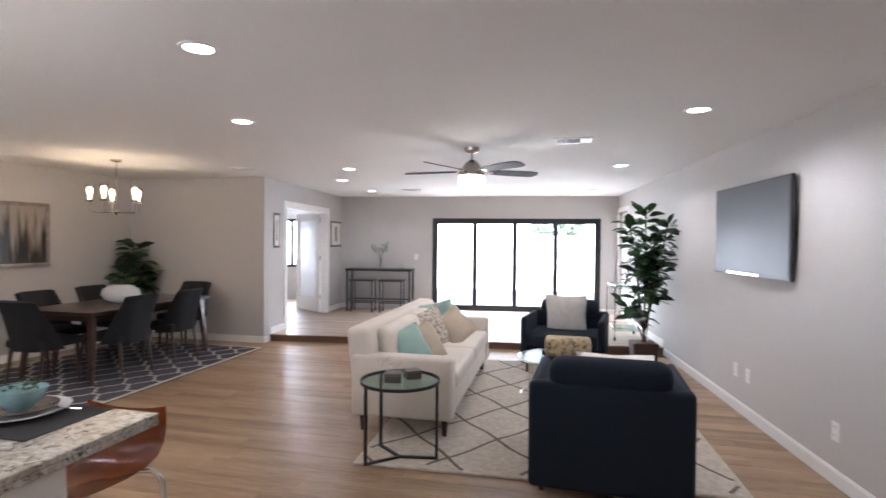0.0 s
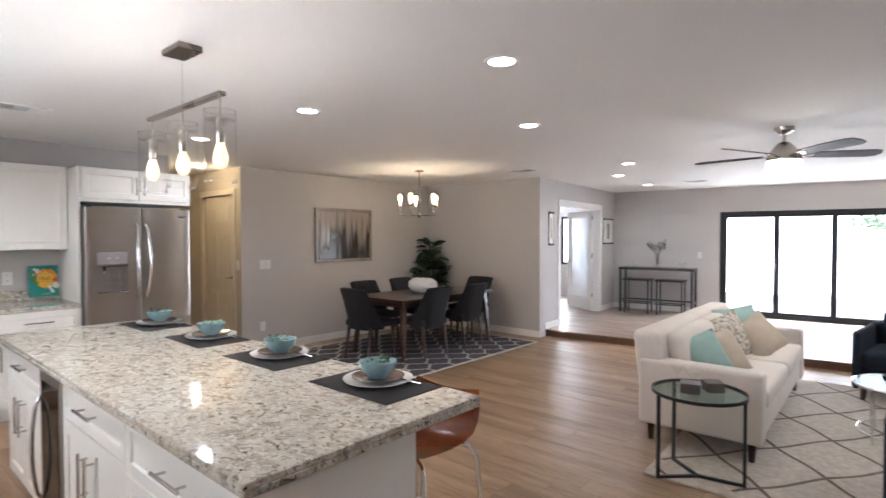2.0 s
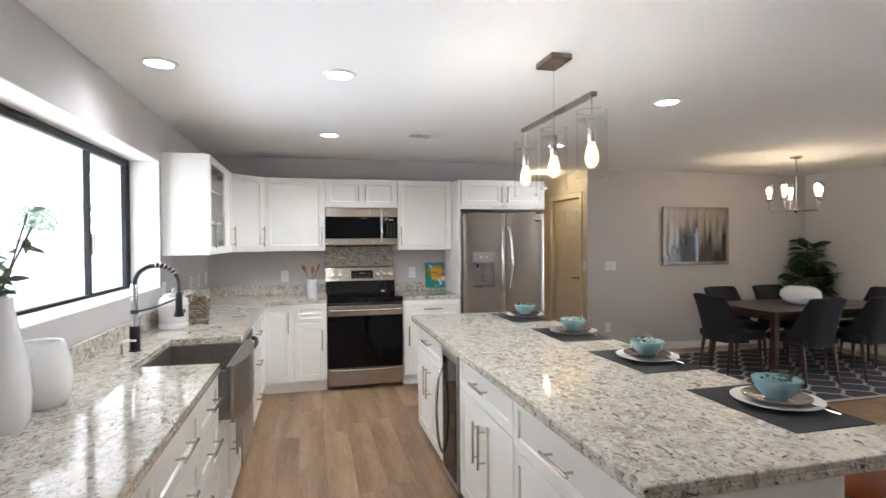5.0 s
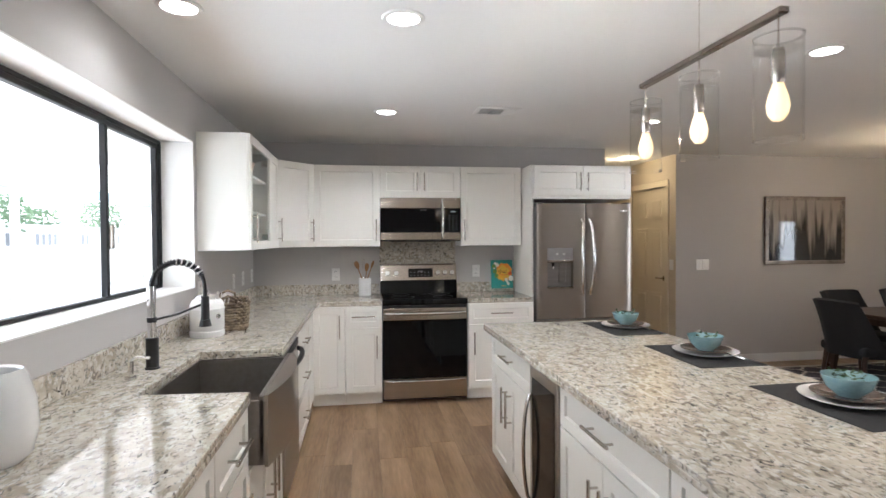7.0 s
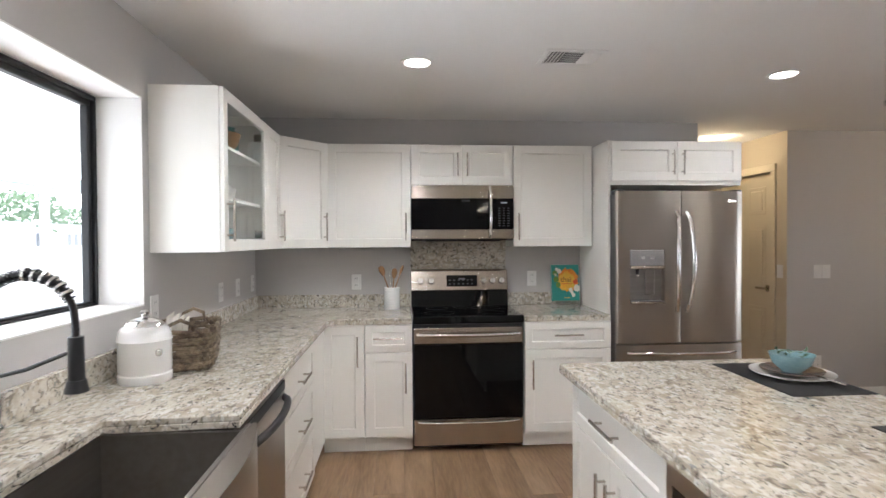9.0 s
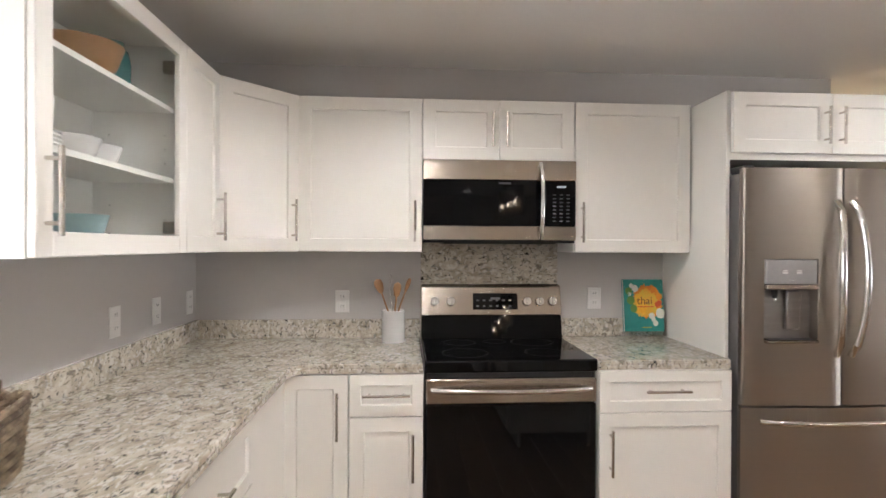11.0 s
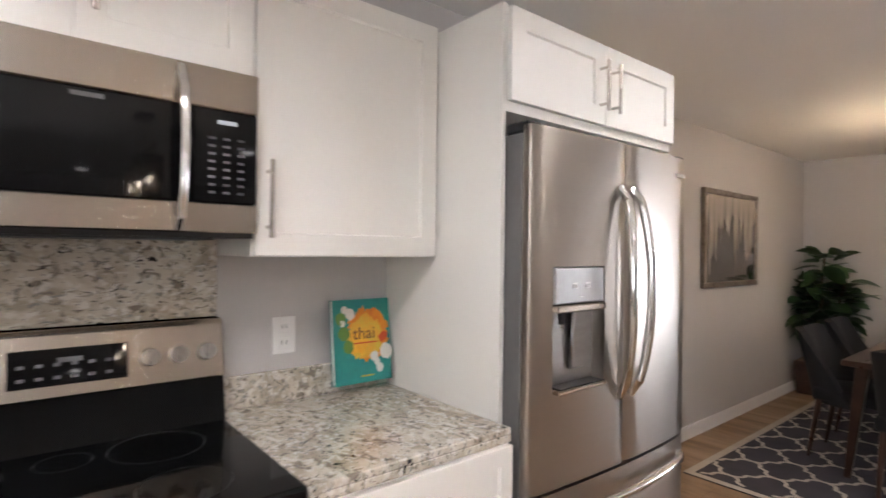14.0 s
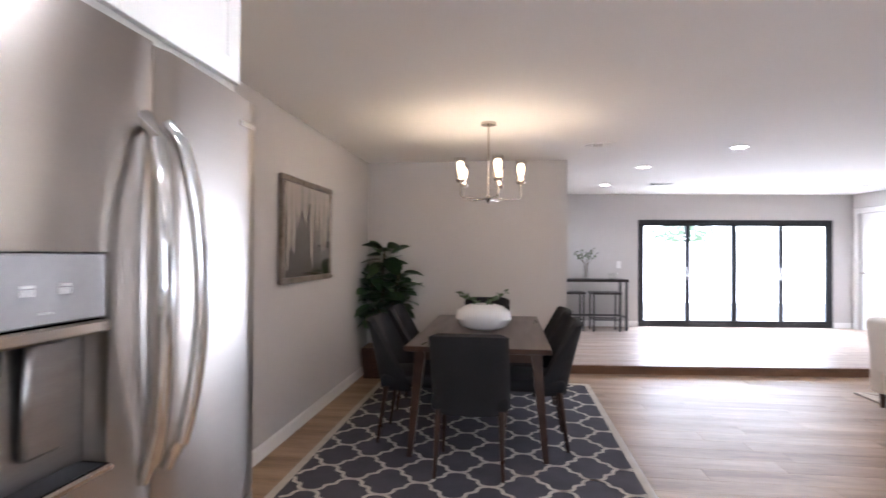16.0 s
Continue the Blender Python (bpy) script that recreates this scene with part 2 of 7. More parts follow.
def granite(name, stretch=(1.5, 2.1, 1.7), turn=(0, 0, 0.5)):
    m = bpy.data.materials.new(name)
    m.use_nodes = True
    n, k = m.node_tree.nodes, m.node_tree.links
    b = n["Principled BSDF"]
    co = n.new("ShaderNodeTexCoord")
    mp = n.new("ShaderNodeMapping")
    mp.inputs["Scale"].default_value = stretch
    mp.inputs["Rotation"].default_value = turn
    k.new(co.outputs["Object"], mp.inputs[0])

    def layer(scale, lo, hi, colour, prev, detail=6, warp=0.0):
        t = n.new("ShaderNodeTexNoise")
        t.inputs["Scale"].default_value, t.inputs["Detail"].default_value = scale, detail
        t.inputs["Distortion"].default_value = warp
        k.new(mp.outputs[0], t.inputs["Vector"])
        r = n.new("ShaderNodeMapRange")
        r.inputs["From Min"].default_value, r.inputs["From Max"].default_value = lo, hi
        k.new(t.outputs[0], r.inputs[0])
        x = n.new("ShaderNodeMixRGB")
        k.new(r.outputs[0], x.inputs[0])
        if prev is None:
            x.inputs[1].default_value = (0.59, 0.54, 0.455, 1)
        else:
            k.new(prev, x.inputs[1])
        x.inputs[2].default_value = (*colour, 1)
        return x.outputs[0]

    c = layer(8, 0.44, 0.64, (0.42, 0.37, 0.29), None, warp=0.7)
    c = layer(24, 0.52, 0.60, (0.67, 0.64, 0.58), c, warp=0.4)
    c = layer(17, 0.57, 0.64, (0.25, 0.22, 0.18), c, warp=1.4)
    c = layer(34, 0.59, 0.67, (0.27, 0.265, 0.25), c, warp=0.9)
    c = layer(22, 0.625, 0.66, (0.04, 0.038, 0.04), c, warp=2.0)
    k.new(c, b.inputs["Base Color"])
    b.inputs["Roughness"].default_value = 0.07
    b.inputs["Coat Weight"].default_value = 0.25
    b.inputs["Coat Roughness"].default_value = 0.05
    return m


GRANITE = granite("granite")
GRANITE_UPRIGHT = granite("granite_upright", (1.5, 1.4, 2.1), (0.35, 0, 0))

# ---------- mesh helpers ----------


def box(bm, x0, y0, z0, x1, y1, z1, bevel=0.0, seg=1):
    g = bmesh.ops.create_cube(bm, size=1.0, matrix=Matrix.Translation(((x0 + x1) / 2, (y0 + y1) / 2, (z0 + z1) / 2)) @ Matrix.Diagonal((abs(x1 - x0), abs(y1 - y0), abs(z1 - z0), 1)))
    if bevel:
        e = {e for v in g["verts"] for e in v.link_edges}
        bmesh.ops.bevel(bm, geom=list(e), offset=bevel, segments=seg, profile=0.5, affect="EDGES")
    return bm


def new_box(*a, **k):
    return box(bmesh.new(), *a, **k)


def prism(pts, z0, z1, bevel=0.0):
    bm = bmesh.new()
    f = bm.faces.new([bm.verts.new((x, y, z0)) for x, y in pts])
    r = bmesh.ops.extrude_face_region(bm, geom=[f])
    bmesh.ops.translate(bm, verts=[v for v in r["geom"] if isinstance(v, bmesh.types.BMVert)], vec=(0, 0, z1 - z0))
    bmesh.ops.recalc_face_normals(bm, faces=bm.faces)
    if bevel:
        bmesh.ops.bevel(bm, geom=list(bm.edges), offset=bevel, segments=1, affect="EDGES")
    return bm


def cyl(bm, p, q, r, r2=None, n=12, caps=True):
    p, q = Vector(p), Vector(q)
    d = q - p
    m = Matrix.Translation((p + q) / 2) @ d.to_track_quat("Z", "Y").to_matrix().to_4x4()
    bmesh.ops.create_cone(bm, cap_ends=caps, segments=n, radius1=r, radius2=r if r2 is None else r2, depth=d.length, matrix=m)
    return bm


def new_cyl(*a, **k):
    return cyl(bmesh.new(), *a, **k)


def tube(bm, pts, r, n=8, closed=False):
    """A round bar through points."""
    pts = [Vector(p) for p in pts]
    rings = []
    for i, p in enumerate(pts):
        a = pts[i - 1] if i or closed else p
        b = pts[(i + 1) % len(pts)] if i + 1 < len(pts) or closed else p
        d = (b - a).normalized()
        u = d.cross(Vector((0.13, 0.21, 0.97)) if abs(d.z) < 0.9 else Vector((1, 0, 0))).normalized()
        w = d.cross(u)
        rings.append([bm.verts.new(p + r * (u * math.cos(2 * math.pi * j / n) + w * math.sin(2 * math.pi * j / n))) for j in range(n)])
    m = len(rings)
    for i in range(m if closed else m - 1):
        for j in range(n):
            bm.faces.new((rings[i][j], rings[i][(j + 1) % n], rings[(i + 1) % m][(j + 1) % n], rings[(i + 1) % m][j]))
    if not closed:
        bm.faces.new(rings[0])
        bm.faces.new(list(reversed(rings[-1])))
    return bm


def lathe(profile, n=32, sx=1.0, sy=1.0):
    """Turns (radius, height) pairs about z."""
    bm = bmesh.new()
    rings = []
    for r, z in profile:
        if r < 1e-5:
            rings.append([bm.verts.new((0, 0, z))])
        else:
            rings.append([bm.verts.new((sx * r * math.cos(2 * math.pi * j / n), sy * r * math.sin(2 * math.pi * j / n), z)) for j in range(n)])
    for a, b in zip(rings, rings[1:]):
        for j in range(n):
            q = [a[j % len(a)], a[(j + 1) % len(a)], b[(j + 1) % len(b)], b[j % len(b)]]
            u = list(dict.fromkeys(q))
            if len(u) > 2:
                bm.faces.new(u)
    bmesh.ops.recalc_face_normals(bm, faces=bm.faces)
    return bm


def cushion(w, d, h, puff=0.5, n=10):
    """A stuffed pillow, w by d and h thick, lying flat round the origin."""
    bm = bmesh.new()
    bmesh.ops.create_grid(bm, x_segments=n, y_segments=n, size=0.5)
    top = bm.verts[:]
    r = bmesh.ops.duplicate(bm, geom=bm.faces[:])
    low = [v for v in r["geom"] if isinstance(v, bmesh.types.BMVert)]
    for s, vs in ((1, top), (-1, low)):
        for v in vs:
            u, t = 2 * v.co.x, 2 * v.co.y
            k = max(0.0, (1 - u * u) * (1 - t * t)) ** puff
            pinch = 1 - 0.07 * (1 - abs(u * t)) * max(abs(u), abs(t))
            v.co = Vector((u * w / 2 * pinch, t * d / 2 * pinch, s * (h / 2 * k + 0.004) + 0.004 * noise.noise(Vector((u * 2, t * 2, w * 9)))))
    bmesh.ops.remove_doubles(bm, verts=bm.verts, dist=0.009)
    bmesh.ops.recalc_face_normals(bm, faces=bm.faces)
    return bm


def moved(bm, m):
    bmesh.ops.transform(bm, matrix=m, verts=bm.verts)
    return bm


def finish(name, bm, material, parent=None, smooth=False, label=""):
    me = bpy.data.meshes.new(name)
    bm.to_mesh(me)
    bm.free()
    if smooth:
        me.polygons.foreach_set("use_smooth", [True] * len(me.polygons))
        me.set_sharp_from_angle(angle=radians(40))
    me.materials.append(material)
    ob = new(name, me)
    if parent is not None:
        ob.parent = parent
    if label:
        ob["label"] = label
    return ob


def part(name, bm, material, parent, label="", smooth=False):
    return finish(name, bm, material, parent, smooth, label)


def thing(name, m, label, category, group=""):
    ob = new(name)
    ob.empty_display_size = 0.1
    ob.matrix_basis = m
    return tagged(ob, label, category, group)


def setting(name, bm, material, label="", category="", smooth=False):
    ob = finish(name, bm, material, None, smooth)
    return tagged(ob, label, category, kind="structure")


# ---------- plan ----------
XR, YW, XD, YD, CH = -6.19, -1.20, -6.42, 6.83, 2.39      # range wall, window wall, dining wall, dining end wall, ceiling
HALL = 3.33                                                # corner where the passage with the cream door turns off
STEP = 0.095
FAR = pose(-4.17, 6.85, 0, 0, 0, 5.2)                      # frame of the raised room: x along its far wall, y away from the kitchen
FD = 3.40                                                  # depth of the raised room
LW = 5.55                                                  # its width, to the long television wall
YB = -4.2                                                  # back of the living room, behind the path
T = 0.12


def far(x, y, z=0.0):
    return FAR @ Vector((x, y, z))


# floor: slab and planks
setting("floor", new_box(-8.0, YB, -0.12, 3.2, 7.2, -0.008), GROUT, "long brown wood-look planks on the floor", "floor")
rs = new_box(-0.1, 0.17, -0.1, LW + 0.1, FD + 0.1, STEP - 0.008)
box(rs, -3.2, 0.5, -0.1, -0.1, 4.8, STEP - 0.008)
moved(rs, FAR)
setting("floor_raised", rs, GROUT, "pale brown wood-look planks on the raised floor", "floor")

# ceiling
setting("ceiling", new_box(-8.0, YB, CH, 3.2, 10.9, CH + 0.15), CEIL, "smooth warm white painted ceiling", "ceiling")

# walls
setting("wall_range", new_box(XR - T, YW - 0.25, 0, XR, 2.37, CH), WALL, "grey painted kitchen wall", "wall")
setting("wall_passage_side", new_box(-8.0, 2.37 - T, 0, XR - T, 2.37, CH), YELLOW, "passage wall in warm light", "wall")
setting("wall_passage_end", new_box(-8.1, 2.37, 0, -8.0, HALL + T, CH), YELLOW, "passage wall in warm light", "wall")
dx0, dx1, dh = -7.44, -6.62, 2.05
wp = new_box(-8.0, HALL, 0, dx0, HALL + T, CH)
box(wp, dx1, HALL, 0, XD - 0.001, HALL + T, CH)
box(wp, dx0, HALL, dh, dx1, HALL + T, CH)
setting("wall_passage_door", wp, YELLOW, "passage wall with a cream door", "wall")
setting("wall_dining", new_box(XD - T, HALL + 0.002, 0, XD, YD, CH), WALL, "grey painted dining wall", "wall")
setting("wall_dining_end", new_box(XD - T, YD, 0, -4.17, YD + T, CH), WALL, "grey painted dining end wall", "wall")

# window wall with a deep reveal
wx0, wx1, wz0, wz1 = -4.42, -1.72, 1.155, 2.068
ww = new_box(XR - T, YW - 0.25, 0, wx0, YW, CH)
box(ww, wx1, YW - 0.25, 0, 3.2, YW, CH)
box(ww, wx0, YW - 0.25, 0, wx1, YW, wz0)
box(ww, wx0, YW - 0.25, wz1, wx1, YW, CH)
setting("wall_window", ww, WALL, "grey painted wall with the kitchen window", "wall")
rv = new_box(wx0, YW - 0.25, wz0, wx0 + 0.006, YW + 0.002, wz1)
box(rv, wx1 - 0.006, YW - 0.25, wz0, wx1, YW + 0.002, wz1)
box(rv, wx0 + 0.006, YW - 0.25, wz0, wx1 - 0.006, YW + 0.004, wz0 + 0.006)
box(rv, wx0 + 0.006, YW - 0.25, wz1 - 0.006, wx1 - 0.006, YW + 0.002, wz1)
setting("trim_window_reveal", rv, TRIM, "white painted window reveal and sill", "trim")

# walls of the raised room and the long television wall
hx = -0.14
hy0, hy1, hdh = 0.72, 2.56, 2.015
wh = new_box(hx, 0.0, 0, 0, hy0, CH)
box(wh, hx, hy1, 0, 0, FD, CH)
box(wh, hx, hy0, hdh, 0, hy1, CH)
setting("wall_hall", moved(wh, FAR), WALL, "grey wall with the glazed door", "wall")
sx0, sx1, sz1 = 1.91, 5.23, 1.95
wf = new_box(-0.14, FD, 0, sx0, FD + 0.15, CH)
box(wf, sx1, FD, 0, LW + 0.15, FD + 0.15, CH)
box(wf, sx0, FD, sz1, sx1, FD + 0.15, CH)
setting("wall_far", moved(wf, FAR), WALL, "grey wall round the patio doors", "wall")
ry0, ry1, rdh = 2.50, 3.28, 2.06
wt = new_box(LW, -11.5, 0, LW + 0.15, ry0, CH)
box(wt, LW, ry1, 0, LW + 0.15, FD, CH)
box(wt, LW, ry0, rdh, LW + 0.15, ry1, CH)
setting("wall_television", moved(wt, FAR), WALL, "long grey painted wall", "wall")
setting("wall_back", new_box(-1.0, YB - T, 0, 3.2, YB, CH), WALL, "plain wall behind", "wall")
setting("wall_back_side", new_box(-1.0 - T, YB, 0, -1.0, YW - 0.25, CH), WALL, "plain wall behind", "wall")

# ---------- outside ----------
setting("ground", new_box(-60, -60, -0.2, 60, 60, -0.13), CONCRETE, "bright concrete patio and yard outside", "ground")
# white sheets glow in place of the overexposed outdoors and add light inside
BACK = mat("backdrop_glow", (1, 1, 1), 1.0, emit=(1.0, 1.0, 1.0), power=2.6, bump=0.0)
setting("backdrop", moved(new_box(-9, FD + 7.0, -0.2, 16, FD + 7.1, 14), FAR), BACK, "glowing white sheet in place of the view beyond the patio", "backdrop")
setting("backdrop_window", new_box(-70, -12.1, -0.2, 30, -12.0, 26), BACK, "glowing white sheet in place of the view beyond the yard", "backdrop")


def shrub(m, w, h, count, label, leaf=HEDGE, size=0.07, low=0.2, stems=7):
    s = thing("shrub", m, label, "shrub")
    rng = random.Random(int(w * 100 + h * 10))
    st = bmesh.new()
    for i in range(stems):
        cyl(st, (rng.uniform(-0.05, 0.05), 0, 0), (rng.uniform(-w / 3, w / 3), rng.uniform(-w / 4, w / 4), h * 0.8), 0.02, 0.006, 6)
    part("stem", st, BARK, s)
    bm = bmesh.new()
    for i in range(count):
        a, r, z = rng.uniform(0, 6.28), w / 2 * rng.random() ** 0.5, h * (low + (1 - low) * rng.random())
        r *= 1 - 0.5 * abs(z / h - 0.5 - low / 2)
        mm = Matrix.Translation((r * math.cos(a), r * math.sin(a) * 0.6, z)) @ Euler((rng.uniform(0, 6), rng.uniform(0, 6), rng.uniform(0, 6))).to_matrix().to_4x4()
        vs = [bm.verts.new(mm @ Vector(c)) for c in ((0, -size, 0), (size * 0.4, 0, 0.012), (0, size, 0), (-size * 0.4, 0, 0.012))]
        bm.faces.new(vs)
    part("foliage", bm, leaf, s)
    return s


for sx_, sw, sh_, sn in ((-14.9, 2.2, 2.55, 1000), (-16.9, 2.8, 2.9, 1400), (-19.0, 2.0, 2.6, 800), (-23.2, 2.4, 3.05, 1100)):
    shrub(pose(sx_, -10.2, -0.13), sw, sh_, sn, "green leafy bush behind the garden wall, lightened as if in glare", size=0.09, low=0.45)
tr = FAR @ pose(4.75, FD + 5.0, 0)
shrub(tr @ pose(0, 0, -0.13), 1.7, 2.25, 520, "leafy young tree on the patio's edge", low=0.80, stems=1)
# roof edge of the yard's shelter, a low wall and a patio post
pb = thing("patio_shelter", pose(-19.0, -9.2, -0.13), "white patio shelter with pale blue beams over the yard", "shelter")
part("roof_beam", new_box(-7.5, -0.12, 2.98, 9.0, 0.12, 3.32, bevel=0.01), mat("pale_beam_paint", (0.52, 0.66, 0.69), 0.6), pb, "pale blue lower beam")
part("roof_beam", new_box(-7.5, -0.12, 4.92, 9.0, 0.12, 5.16, bevel=0.01), mat("beam_paint", (0.30, 0.37, 0.42), 0.6), pb, "grey-blue upper beam")
for px in (-6.0, 2.6, 8.4):
    part("post", new_box(px, -0.08, 0, px + 0.16, 0.08, 4.92, bevel=0.008), TRIM, pb, "white post")
pp = thing("patio_post", FAR @ pose(2.62, FD + 2.4, -0.13), "slim white patio roof post", "post")
part("shaft", new_box(-0.035, -0.035, 0.02, 0.035, 0.035, 2.9, bevel=0.006), TRIM, pp)
part("base_plate", new_box(-0.09, -0.09, 0, 0.09, 0.09, 0.02, bevel=0.004), TRIM, pp)
wy = setting("wall_yard", new_box(-30, -9.7, -0.13, -10, -9.5, 1.95), STUCCO, "low white garden wall with small openings", "wall")
# flat grey plates; the openings' shade is in their colour
OPENING = mat("shaded_opening", (0.30, 0.31, 0.33), 0.7)
for gx in (-16.6, -16.9, -17.9, -18.2, -18.5, -18.8, -20.4, -20.7, -23.0):
    part("opening", new_box(gx, -9.505, 1.34, gx + 0.16, -9.49, 1.68), OPENING, wy)

# ---------- openings ----------


def pane_window(name, m, w, h, splits, label, sash=0.05, fr=0.045, depth=0.06, material=FRAMEBLK, handles=(), low=1.0):
    """A framed glazed unit lying in its local xz plane, with sashes split at the given fractions."""
    o = thing(name, m, label, "window")
    o["kind"] = "structure"
    fl, sl = fr * low, sash * low
    f = new_box(0, 0, 0, w, depth, fl, bevel=0.003)
    box(f, 0, 0, h - fr, w, depth, h, bevel=0.003)
    box(f, 0, 0, fl, fr, depth, h - fr, bevel=0.003)
    box(f, w - fr, 0, fl, w, depth, h - fr, bevel=0.003)
    part("window_frame", f, material, o)
    ed = [fr] + [fr + s * (w - 2 * fr) for s in splits] + [w - fr]
    for i, (a, b) in enumerate(zip(ed, ed[1:])):
        yo = 0.012 if i % 2 else 0.0
        s = new_box(a, yo, fl, b, depth - 0.014 + yo, fl + sl, bevel=0.003)
        box(s, a, yo, h - fr - sash, b, depth - 0.014 + yo, h - fr, bevel=0.003)
        box(s, a, yo, fl + sl, a + sash, depth - 0.014 + yo, h - fr - sash, bevel=0.003)
        box(s, b - sash, yo, fl + sl, b, depth - 0.014 + yo, h - fr - sash, bevel=0.003)
        so = part("sash", s, material, o)
        g = part("pane", new_box(a + sash, yo + 0.02, fl + sl, b - sash, yo + 0.026, h - fr - sash), GLASS, so)
        g.visible_shadow = False
        if i in handles:
            hb = new_box(b - sash * 0.7, yo - 0.05, h * 0.46, b - sash * 0.3, yo - 0.03, h * 0.56, bevel=0.006)
            box(hb, b - sash * 0.75, yo - 0.032, h * 0.44, b - sash * 0.25, yo, h * 0.50, bevel=0.004)
            part("door_handle", hb, NICKEL, so, "small metal pull handle")
    return o


pane_window("patio_door_1", FAR @ pose(sx0, FD + 0.02, STEP), sx1 - sx0, sz1 - STEP, (0.25, 0.5, 0.75),
            "four-panel black folding patio door, closed", sash=0.043, fr=0.065, handles=(0, 2))
w1 = pane_window("window_1", pose(wx1 - 0.006, YW - 0.185, wz0 + 0.006, 0, 0, 180), wx1 - wx0 - 0.012, wz1 - wz0 - 0.012, (0.75,),
                 "black-framed sliding kitchen window above the sink", sash=0.026, fr=0.02, depth=0.046, low=0.4)
part("latch", new_box(1.995, -0.014, 0.25, 2.03, 0.004, 0.37, bevel=0.004), NICKEL, w1, "grey window latch")


def casing(name, m, w, h, label, material=TRIM, cw=0.085, t=0.018):
    c = new_box(-cw, -t, 0, 0, 0, h, bevel=0.004)
    box(c, w, -t, 0, w + cw, 0, h, bevel=0.004)
    box(c, -cw, -t, h, w + cw, 0, h + cw, bevel=0.004)
    return setting(name, moved(c, m), material, label, "trim")


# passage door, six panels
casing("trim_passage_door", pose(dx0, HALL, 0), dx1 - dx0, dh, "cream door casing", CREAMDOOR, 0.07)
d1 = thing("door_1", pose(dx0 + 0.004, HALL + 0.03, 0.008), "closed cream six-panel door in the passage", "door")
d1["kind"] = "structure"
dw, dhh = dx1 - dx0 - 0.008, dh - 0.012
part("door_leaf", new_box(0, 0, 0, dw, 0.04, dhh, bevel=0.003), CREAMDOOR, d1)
for z0, z1 in ((0.22, 0.78), (0.92, 1.55), (1.66, 1.92)):
    for x0 in (0.11, dw / 2 + 0.045):
        p = new_box(x0, -0.003, z0, x0 + dw / 2 - 0.155, 0.004, z1, bevel=0.003)
        box(p, x0 + 0.035, -0.009, z0 + 0.035, x0 + dw / 2 - 0.19, -0.002, z1 - 0.035, bevel=0.006)
        part("door_panel", p, CREAMDOOR, d1)
lv = new_cyl((dw - 0.07, 0, 0.96), (dw - 0.07, -0.012, 0.96), 0.032, n=20)
cyl(lv, (dw - 0.07, -0.01, 0.96), (dw - 0.07, -0.05, 0.96), 0.01)
box(lv, dw - 0.18, -0.058, 0.95, dw - 0.06, -0.044, 0.97, bevel=0.005)
part("door_handle", lv, NICKEL, d1, "brushed metal lever handle")

# glazed door to the study, standing open
casing("trim_study_door", FAR @ pose(0.0, hy0, STEP, 0, 0, 90), hy1 - hy0, hdh - STEP, "white door casing")
jm = new_box(hx - 0.004, hy0, STEP, 0.002, hy0 + 0.016, hdh)
box(jm, hx - 0.004, hy1 - 0.016, STEP, 0.002, hy1, hdh)
box(jm, hx - 0.004, hy0 + 0.016, hdh - 0.016, 0.002, hy1 - 0.016, hdh)
setting("trim_study_jamb", moved(jm, FAR), TRIM, "white door jamb", "trim")
d2 = thing("door_2", FAR @ pose(hx + 0.02, hy1 - 0.02, STEP + 0.008, 0, 0, 141), "open white door with a frosted glass panel", "door")
d2["kind"] = "structure"
gw, gh = 0.90, 1.895
lf = new_box(0, 0, 0, gw, 0.04, 0.25, bevel=0.003)
box(lf, 0, 0, gh - 0.13, gw, 0.04, gh, bevel=0.003)
box(lf, 0, 0, 0.25, 0.13, 0.04, gh - 0.13, bevel=0.003)
box(lf, gw - 0.13, 0, 0.25, gw, 0.04, gh - 0.13, bevel=0.003)
part("door_leaf", lf, TRIM, d2)
part("pane", new_box(0.13, 0.016, 0.25, gw - 0.13, 0.024, gh - 0.13), FROST, d2, "frosted glass panel")
for z in (0.25, 1.0, 1.72):
    part("hinge", new_cyl((-0.006, 0.02, z), (-0.006, 0.02, z + 0.09), 0.009), NICKEL, d2)
for s in (-1, 1):
    hb = new_cyl((gw - 0.06, 0.02, 0.93), (gw - 0.06, 0.02 + s * 0.06, 0.93), 0.011)
    box(hb, gw - 0.17, 0.02 + s * 0.052, 0.92, gw - 0.05, 0.02 + s * 0.066, 0.94, bevel=0.004)
    part("door_handle", hb, NICKEL, d2, "lever handle")
# study behind: walls and window
SD2 = 4.6
ws = new_box(-2.6, SD2, 0, -2.35, SD2 + 0.12, CH)
box(ws, -0.9, SD2, 0, -0.02, SD2 + 0.12, CH)
box(ws, -2.35, SD2, 0, -0.9, SD2 + 0.12, 0.85)
box(ws, -2.35, SD2, 1.98, -0.9, SD2 + 0.12, CH)
setting("wall_study_end", moved(ws, FAR), WALL, "study wall with a bright window", "wall")
setting("wall_study", moved(new_box(-2.7, 0.38, 0, -2.6, SD2 + 0.12, CH), FAR), WALL, "study wall", "wall")
setting("wall_study_side", moved(new_box(-2.6, 0.38, 0, -0.14, 0.5, CH), FAR), WALL, "study wall", "wall")
setting("wall_study_return", moved(new_box(-0.14, FD + 0.15, 0, -0.02, SD2, CH), FAR), WALL, "study wall", "wall")
pane_window("window_2", FAR @ pose(-2.35, SD2 + 0.03, 0.85), 1.45, 1.13, (0.5,), "study window with a black frame", sash=0.03, fr=0.03)

